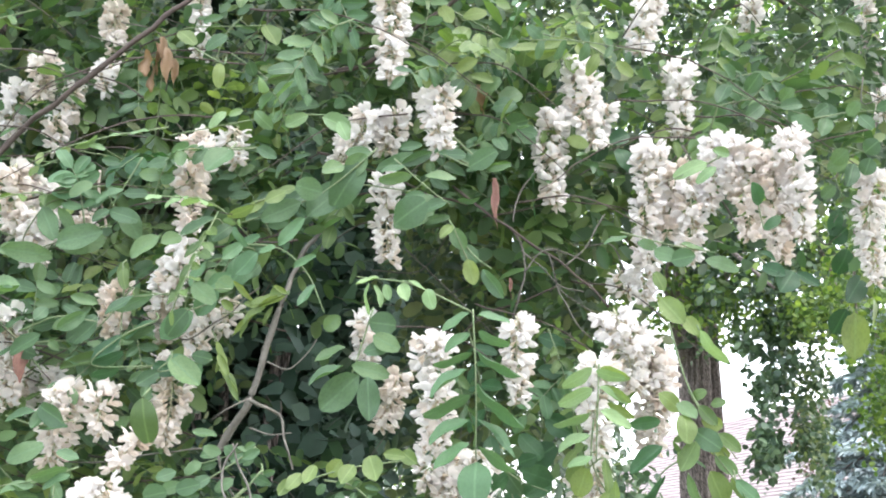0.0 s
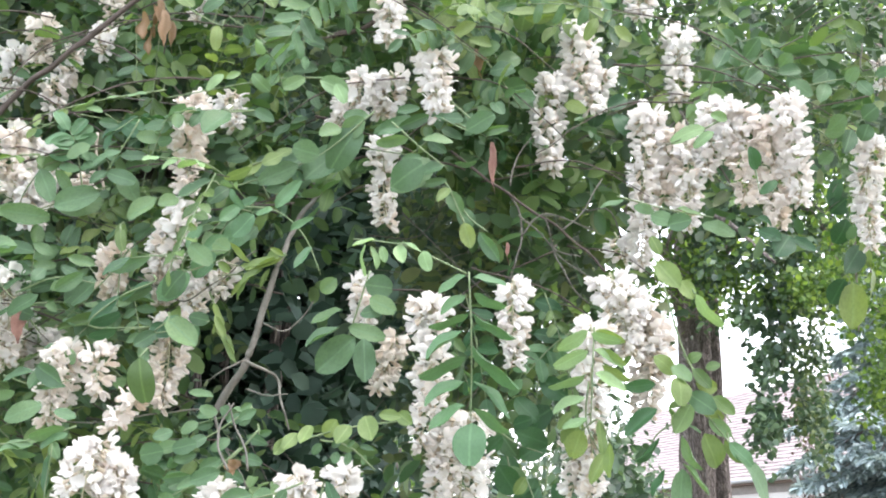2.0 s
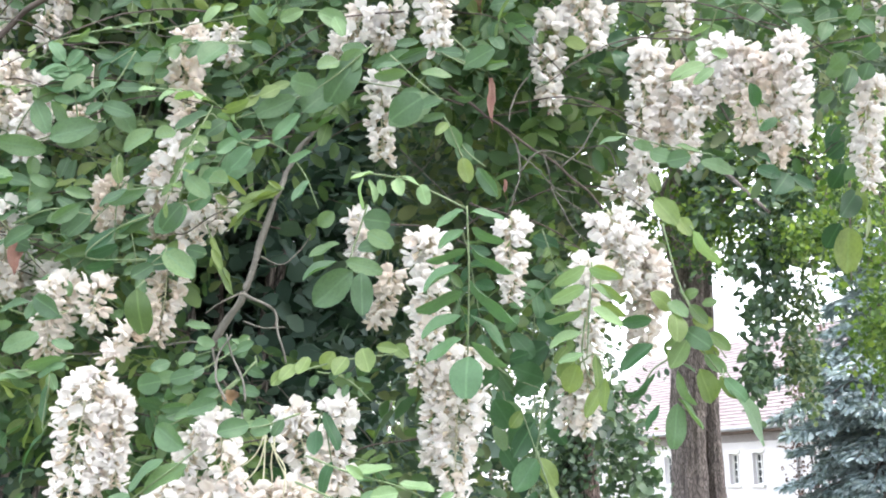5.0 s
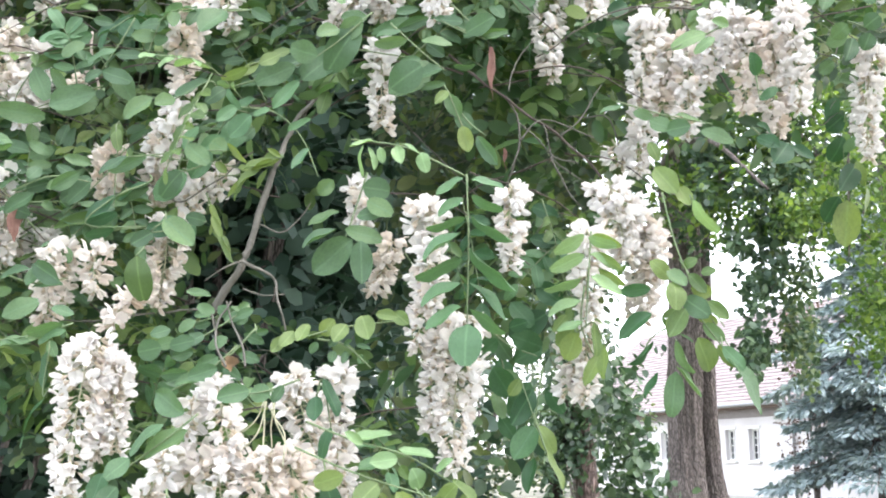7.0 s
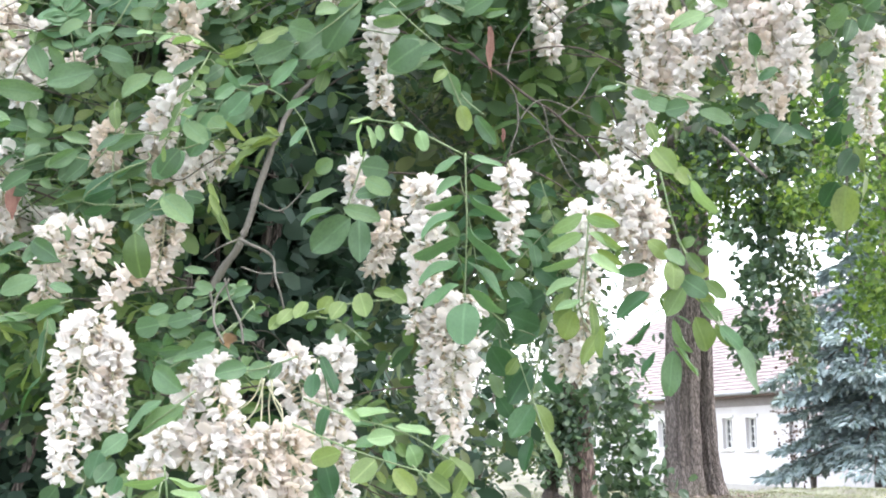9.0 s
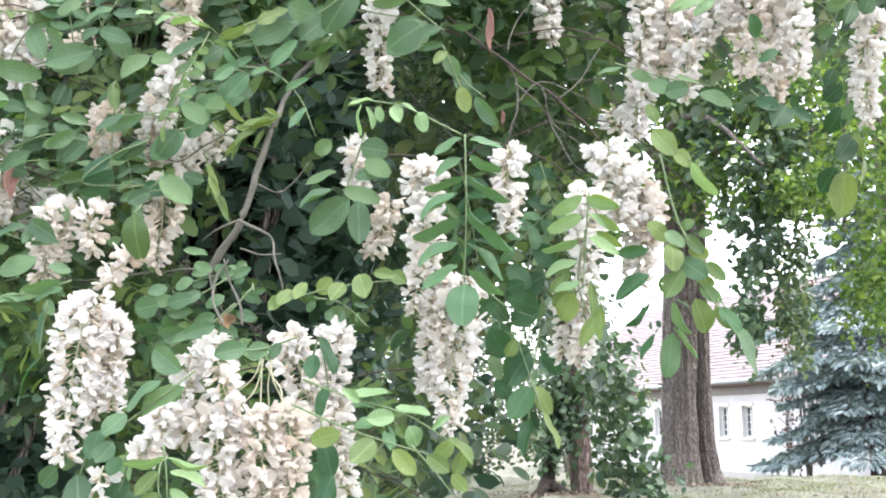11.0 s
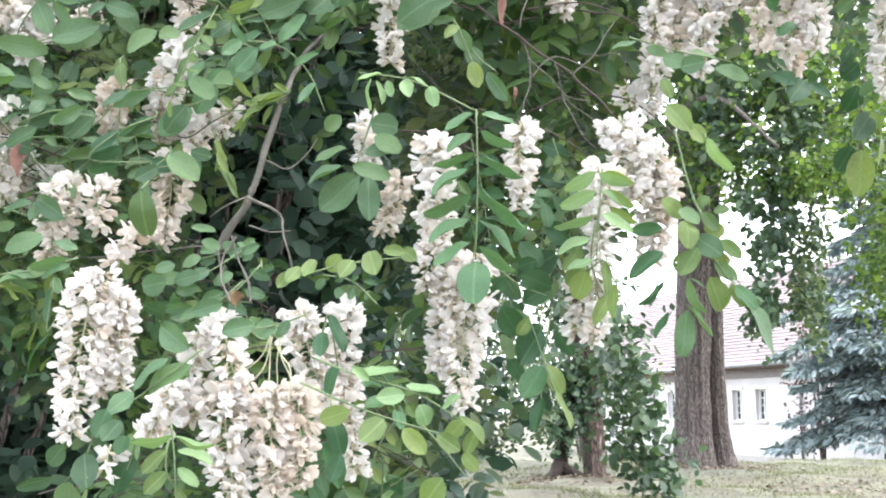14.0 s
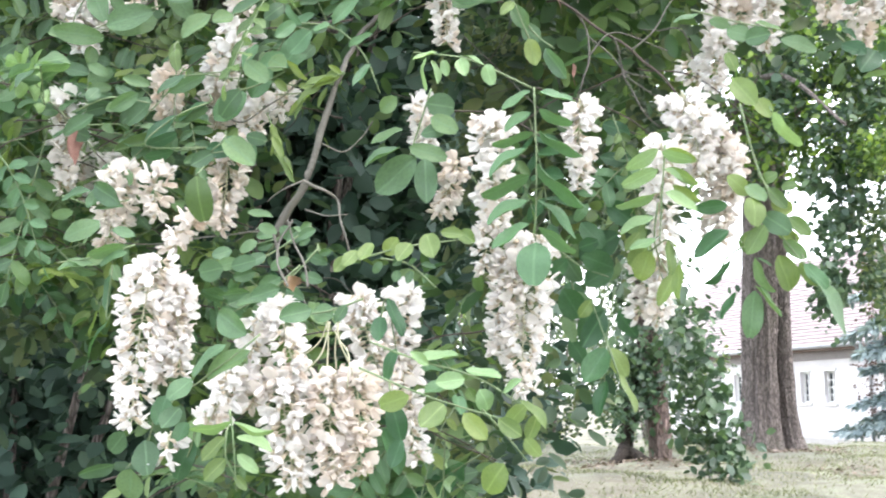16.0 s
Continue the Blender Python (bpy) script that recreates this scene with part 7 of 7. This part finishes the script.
def edge_tree():
    """Slim tree with light hanging foliage."""
    rng = np.random.default_rng(41)
    t = empty("young_lime_tree", "slender tree with light green backlit hanging foliage", "tree")
    t.location = (3.72, 9.0, 0.75)
    bm = bmesh.new()
    path = smooth_path([(3.72, 9, 0.6), (3.70, 9, 2.0), (3.68, 9, 4.0), (3.72, 9, 7.0)], 10)
    tube_into(bm, path, 0.13, 0.08, 32, 0.12, 0.4)
    hang(part("trunk", bm, BARK), t)
    for pts in ([(3.7, 9, 3.6), (3.3, 8.4, 4.3), (3.0, 8.0, 3.9), (2.9, 7.9, 3.0)], [(3.7, 9, 4.4), (3.0, 8.6, 5.2), (2.4, 8.2, 5.0)]):
        bm = bmesh.new()
        tube_into(bm, smooth_path(pts, 8), 0.03, 0.006, 8, 0.2)
        hang(part("branch", bm, BARK), t)
    c = np.stack([rng.uniform(2.85, 3.75, 340), rng.uniform(7.4, 8.8, 340), rng.uniform(2.35, 4.4, 340)], -1)
    low = c[:, 2] < 2.35 + 0.9 * np.abs(c[:, 0] - 3.15) + 0.25 * np.sin(c[:, 0] * 9)
    side = c[:, 0] < 2.95 + 0.12 * np.sin(c[:, 2] * 5)
    c = np.concatenate([c[~low & ~side], np.stack([rng.uniform(1.9, 3.9, 150), rng.uniform(7.4, 9.5, 150), rng.uniform(4.2, 6.2, 150)], -1)])
    c = np.concatenate([c, np.stack([rng.uniform(3.2, 3.55, 34), rng.uniform(8.3, 8.9, 34), rng.uniform(2.4, 2.95, 34)], -1)])
    v, f = crown_blades(rng, c, (0.09, 0.10, 0.11), 15, 0.055, 0.5)
    hang(mesh_from("crown", v, f, LIME_LEAF, kind="stuff"), t)


edge_tree()


def spruce():
    rng = np.random.default_rng(53)
    t = empty("blue_spruce_tree", "blue spruce with layered drooping silvery boughs", "tree")
    cx, cy, top = 9.15, 24.0, 10.5
    t.location = (cx, cy, 0.3)
    bm = bmesh.new()
    tube_into(bm, [(cx, cy, 0.1), (cx, cy, 4), (cx, cy, 8), (cx, cy, top)], 0.19, 0.02, 14)
    hang(part("trunk", bm, BARK), t)
    golden = 0.0
    z = 1.5
    while z < top - 0.4:
        reach0 = float(np.interp(z, (1.5, 1.85, 2.15, 2.55, 2.9, 3.45, 4.2, 5.0, 6.0, top), (2.45, 2.35, 1.6, 1.6, 2.6, 2.65, 1.9, 1.15, 1.1, 0.25)))     # two broad tiers, slim above
        for _ in range(8 if z < 6.5 else 5):
            golden += 2.4 + rng.normal(0, 0.2)
            a = golden
            reach = reach0 * rng.uniform(0.72, 1.08)
            zz = z + rng.uniform(-0.18, 0.18)
            d = np.array((math.cos(a), math.sin(a), 0.0))
            side = np.array((-math.sin(a), math.cos(a), 0.0))
            s = rng.uniform(0.12, 1.0, int(190 * reach))
            spread = rng.uniform(-1, 1, len(s)) * 0.34 * reach * np.sin(np.pi * np.clip(s * 0.9 + 0.08, 0, 1)) ** 0.7
            drop = 0.10 * reach - 0.42 * reach * s ** 1.4 + 0.16 * reach * np.clip(s - 0.75, 0, 1)
            base = np.array((cx, cy, zz)) + d * (s * reach)[:, None] + side * spread[:, None]
            base[:, 2] += drop - 0.25 * np.abs(spread)
            dirs = d * 0.8 + side * np.sign(spread)[:, None] * 0.7 + rng.normal(0, 0.35, (len(s), 3)) - (0, 0, 0.35)
            ln = rng.uniform(0.12, 0.26, len(s))
            v, f = scatter(base, dirs, rng.normal(0, 0.35, (len(s), 3)) + (0, 0, 1), ln, ln * 0.38)
            u = np.linspace(0, 0.95, 6)
            stem = np.array((cx, cy, zz)) + d * (u * reach)[:, None]
            stem[:, 2] += 0.10 * reach - 0.42 * reach * u ** 1.4 + 0.16 * reach * np.clip(u - 0.75, 0, 1) - 0.02
            bm = bmesh.new()
            tube_into(bm, stem, 0.03, 0.008, 6)
            bough = hang(part("bough", bm, BARK), t)
            mesh_from("needles", v, f, NEEDLE, bough, kind="stuff", smooth=False)
        z += 0.34 + 0.03 * z


spruce()


def leaf_litter():
    """Fallen leaves and bits of bark on the grass round the trunks."""
    rng = np.random.default_rng(71)
    n = 2100
    foot = np.array(((3.45, 15.8), (3.8, 15.85), (1.6, 13.9), (3.45, 15.5), (4.05, 12.4), (1.2, 13.3)))[rng.integers(0, 6, n)]
    a, r = rng.uniform(0, 2 * math.pi, n), 0.25 + np.abs(rng.normal(0, 0.42, n))
    x, y = foot[:, 0] + r * np.cos(a), foot[:, 1] + r * np.sin(a)
    base = np.stack([x, y, ground_height(x, y) + 0.012 + 0.05 * np.exp(-2.5 * r) * rng.uniform(0, 1, n)], -1)
    ln = rng.uniform(0.03, 0.075, n)
    v, f = scatter(base, rng.normal(0, 1, (n, 3)) * (1, 1, 0.15), rng.normal(0, 0.35, (n, 3)) + (0, 0, 1), ln, ln * rng.uniform(0.3, 0.7, n))
    litter = leaf_material("leaf_litter", (0.10, 0.075, 0.06), (0.20, 0.155, 0.125), (0.34, 0.28, 0.24), 0.1, True, 0.8)
    tagged(mesh_from("leaf_litter", v, f, litter), "dry brown fallen leaves round the tree trunks", "leaves", kind="stuff")


leaf_litter()


def leafy_shrub(name, label, place, radius, height, leaf_mat, clumps, per, size, seed, wood=BARK, group=""):
    """A many-stemmed shrub: stems from the foot and clumps of blades in an uneven dome."""
    rng = np.random.default_rng(seed)
    t = empty(name, label, "shrub", group)
    px, py = place
    pz = float(ground_height(px, py))
    t.location = (px, py, pz)
    for k in range(5):
        a = k * 1.3 + rng.uniform(0, 0.8)
        bm = bmesh.new()
        tube_into(bm, smooth_path([(px, py, pz - 0.05), (px + 0.2 * radius * math.cos(a), py + 0.2 * radius * math.sin(a), pz + 0.4 * height),
                                   (px + 0.6 * radius * math.cos(a), py + 0.6 * radius * math.sin(a), pz + 0.85 * height)], 6), 0.035, 0.01, 8, 0.2)
        hang(part("stem", bm, wood), t)
    u = rng.normal(0, 1, (clumps, 3))
    u /= np.linalg.norm(u, axis=1, keepdims=True)
    r = rng.uniform(0.35, 1.0, clumps) ** 0.5 * (1 + 0.22 * np.sin(u[:, 0] * 7 + u[:, 2] * 5))
    c = u * r[:, None] * (radius, radius, height * 0.5) + (px, py, pz + height * 0.52)
    if py < 12:
        k = c[:, 1] + 0.1
        c = c[((c[:, 0] / k + 0.034) / 0.042) ** 2 + (((c[:, 2] - 1.67) / k - 0.062) / 0.044) ** 2 > 1]    # a chink onto the lawn, cut along the camera's line of sight
    v, f = crown_blades(rng, c, (size * 1.6, size * 1.6, size * 1.5), per, size, 0.3)
    hang(mesh_from("crown", v, f, leaf_mat, kind="stuff"), t)


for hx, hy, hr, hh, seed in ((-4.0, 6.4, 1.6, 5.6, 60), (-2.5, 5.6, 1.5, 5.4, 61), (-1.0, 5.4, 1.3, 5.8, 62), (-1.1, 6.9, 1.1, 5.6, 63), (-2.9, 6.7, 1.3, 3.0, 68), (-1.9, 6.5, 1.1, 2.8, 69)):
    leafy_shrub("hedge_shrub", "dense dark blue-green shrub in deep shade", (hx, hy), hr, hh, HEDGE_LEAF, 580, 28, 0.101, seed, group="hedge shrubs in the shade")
# two more shrubs added behind, only to close bright chinks in the hedge
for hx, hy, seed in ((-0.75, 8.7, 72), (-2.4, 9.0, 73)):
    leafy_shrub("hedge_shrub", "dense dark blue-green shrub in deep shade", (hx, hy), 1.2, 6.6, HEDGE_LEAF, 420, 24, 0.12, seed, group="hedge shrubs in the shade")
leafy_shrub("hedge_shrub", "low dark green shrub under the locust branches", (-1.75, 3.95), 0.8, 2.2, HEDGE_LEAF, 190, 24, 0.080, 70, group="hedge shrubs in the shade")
leafy_shrub("lime_shrub", "tall shrub with small sunlit yellow-green leaves on the lawn", (-1.1, 19.5), 1.5, 5.0, LIME_LEAF, 260, 18, 0.085, 71)
leafy_shrub("plum_shrub", "reddish purple-leaved plum before the house", (8.55, 26.6), 0.75, 5.2, PLUM_LEAF, 95, 22, 0.075, 65)
leafy_shrub("sage_shrub", "low grey-green shrub at the lawn's far edge", (2.6, 22.0), 1.3, 2.7, CROWN_LEAF, 110, 18, 0.09, 66)
leafy_shrub("sage_shrub", "broad tall grey-green shrub behind the ivy-clad tree", (0.8, 23.5), 1.9, 4.8, CROWN_LEAF, 400, 20, 0.11, 67)


# ---- house ----
def plaster():
    m, t, b = material("white_plaster", 0.9)
    col = blend(t, (0.68, 0.66, 0.67), (0.58, 0.555, 0.56), ramp(t, noise_of(t, 0.8, 5.0), ((0.4, (0, 0, 0)), (0.7, (1, 1, 1)))))
    t.links.new(col, b.inputs["Base Color"])
    bump(t, b, noise_of(t, 40.0, 4.0), 0.4, 0.01)
    return m


PLASTER = plaster()
TILE = plain("clay_roof_tile", (0.26, 0.215, 0.215), (0.34, 0.29, 0.29), 1.4, 0.85)
FRAME = plain("white_paint", (0.78, 0.78, 0.76), (0.72, 0.72, 0.70), 8.0, 0.5, 0.15)
EAVE = plain("dark_eave_wood", (0.16, 0.11, 0.095), (0.22, 0.155, 0.13), 5.0, 0.8)
ZINC = plain("zinc_pipe", (0.24, 0.245, 0.25), (0.32, 0.32, 0.33), 9.0, 0.45)
GLASS, gt, gb = material("window_glass", 0.05)
gb.inputs["Base Color"].default_value = (0.04, 0.045, 0.05, 1)
gb.inputs["Specular IOR Level"].default_value = 0.6


def box(name, parent, lo, hi, mat, label="", bevel=0.006):
    bm = bmesh.new()
    bmesh.ops.create_cube(bm, size=1)
    for v in bm.verts:
        v.co = [lo[k] + (v.co[k] + 0.5) * (hi[k] - lo[k]) for k in range(3)]
    if bevel:
        bmesh.ops.bevel(bm, geom=bm.edges[:], offset=bevel, segments=1, affect="EDGES")
    return part(name, bm, mat, parent, label, False)


def house():
    """Long low house; its own x runs along the front wall, -y faces the lawn."""
    h = empty("house", "low white plastered house with clay tile roof and small paned windows", "house")
    far, near = Vector((6.85, 40.0)), Vector((8.78, 33.3))
    d = (near - far).normalized()
    h.location = (far.x, far.y, 0.05)
    h.rotation_euler = (0, 0, math.atan2(d.y, d.x))
    x0, x1, eave, deep = -6.0, 16.0, 2.86, 7.0
    centres = (0.57, 1.97, 6.09, 7.38, -2.2, -3.5)
    w, zb, zt = 0.27, 1.32, 2.20
    # front wall built round its window openings
    cuts = sorted((c - w, c + w) for c in centres)
    edges = [x0] + [e for c in cuts for e in c] + [x1]
    bm = bmesh.new()

    def slab(a, b, lo, hi):
        g = bmesh.ops.create_cube(bm, size=1)
        for v in g["verts"]:
            v.co = (a + (v.co.x + 0.5) * (b - a), (v.co.y + 0.5) * 0.36, lo + (v.co.z + 0.5) * (hi - lo))

    for i in range(0, len(edges), 2):
        slab(edges[i], edges[i + 1], 0, eave)
    for a, b in cuts:
        slab(a, b, 0, zb)
        slab(a, b, zt, eave)
    part("wall", bm, PLASTER, h, "", False)
    box("wall", h, (x0, deep - 0.36, 0), (x1, deep, eave), PLASTER)
    for xa in (x0, x1 - 0.36):
        bm = bmesh.new()
        y0, y1 = 0.36, deep - 0.36
        prof = [(y0, 0), (y1, 0), (y1, eave), (deep / 2, eave + 2.9), (y0, eave)]
        a = [bm.verts.new((xa, y, z)) for y, z in prof]
        b = [bm.verts.new((xa + 0.36, y, z)) for y, z in prof]
        bm.faces.new(a[::-1])
        bm.faces.new(b)
        for k in range(5):
            bm.faces.new((a[k], a[(k + 1) % 5], b[(k + 1) % 5], b[k]))
        part("wall", bm, PLASTER, h, "", False)
    box("plinth", h, (x0, -0.04, 0), (x1, -0.001, 0.35), plain("grey_plinth", (0.42, 0.40, 0.38), (0.5, 0.48, 0.45), 3.0, 0.9))
    for c in centres:
        win = new("window")
        win.parent = h
        win.location = (c, 0, zb)
        box("pane", win, (-w, 0.16, 0), (w, 0.17, zt - zb), GLASS, "", 0)
        for a, b in ((-w, -w + 0.05), (w - 0.05, w), (-0.022, 0.022)):
            box("frame_post", win, (a, 0.11, 0), (b, 0.158, zt - zb), FRAME, "", 0.003)
        for k in range(5):
            z = (zt - zb - 0.05) * k / 4
            box("glazing_bar", win, (-w + 0.052, 0.115, z), (w - 0.052, 0.156, z + (0.05 if k in (0, 4) else 0.028)), FRAME, "", 0.003)
        box("sill", win, (-w - 0.1, -0.09, -0.07), (w + 0.1, 0.1, -0.002), FRAME, "", 0.008)
        box("surround", win, (-w - 0.09, -0.035, zt - zb + 0.002), (w + 0.09, -0.002, zt - zb + 0.09), FRAME, "", 0.004)
    box("eave_board", h, (x0 - 0.3, -0.42, eave - 0.10), (x1 + 0.3, 0.0, eave + 0.02), EAVE)
    # grey-brown strip along the wall below the eave board
    box("under_eave_band", h, (x0, -0.05, eave - 0.34), (x1, -0.001, eave - 0.103), plain("grey_brown_band", (0.25, 0.225, 0.225), (0.30, 0.275, 0.275), 4.0, 0.85))
    # roof courses as overlapping strips
    rise, run = 3.25, deep / 2 + 0.5
    for sgn in (0, 1):
        deck = [(x, deep - y if sgn else y, eave + rise * (y + 0.5) / run - 0.03 - k) for k in (0, 0.08) for y in (-0.45, deep / 2) for x in (x0 - 0.3, x1 + 0.3)]
        roof = mesh_from("roof", deck, [(0, 1, 3, 2), (4, 6, 7, 5), (0, 4, 5, 1), (2, 3, 7, 6), (0, 2, 6, 4), (1, 5, 7, 3)], EAVE, h, smooth=False)
        n, m = 30, 60
        for i in range(n):
            verts = []
            for s, up in ((i / n, -0.01), (i / n, 0.06), ((i + 1.1) / n, 0.012)):
                y = -0.5 + run * s
                for x in np.linspace(x0 - 0.35, x1 + 0.35, m):
                    verts.append((x, deep - y if sgn else y, eave + rise * s + up + 0.012 * math.sin(x * 27 + i * 1.7)))
            faces = [(k, k + 1, m + 1 + k, m + k) for k in list(range(m - 1)) + list(range(m, 2 * m - 1))]
            mesh_from("tile_course", verts, faces, TILE, roof, smooth=False)
    bm = bmesh.new()
    tube_into(bm, [(x0 - 0.3, -0.56, eave + 0.0), (5, -0.56, eave + 0.0), (x1 + 0.3, -0.56, eave + 0.0)], 0.06, 0.06, 10)
    part("gutter", bm, ZINC, h)
    bm = bmesh.new()
    tube_into(bm, [(9.45, -0.56, eave), (9.45, -0.2, eave - 0.25), (9.45, -0.07, eave - 0.45), (9.45, -0.07, 0.0)], 0.04, 0.04, 10)
    part("downpipe", bm, ZINC, h)


house()
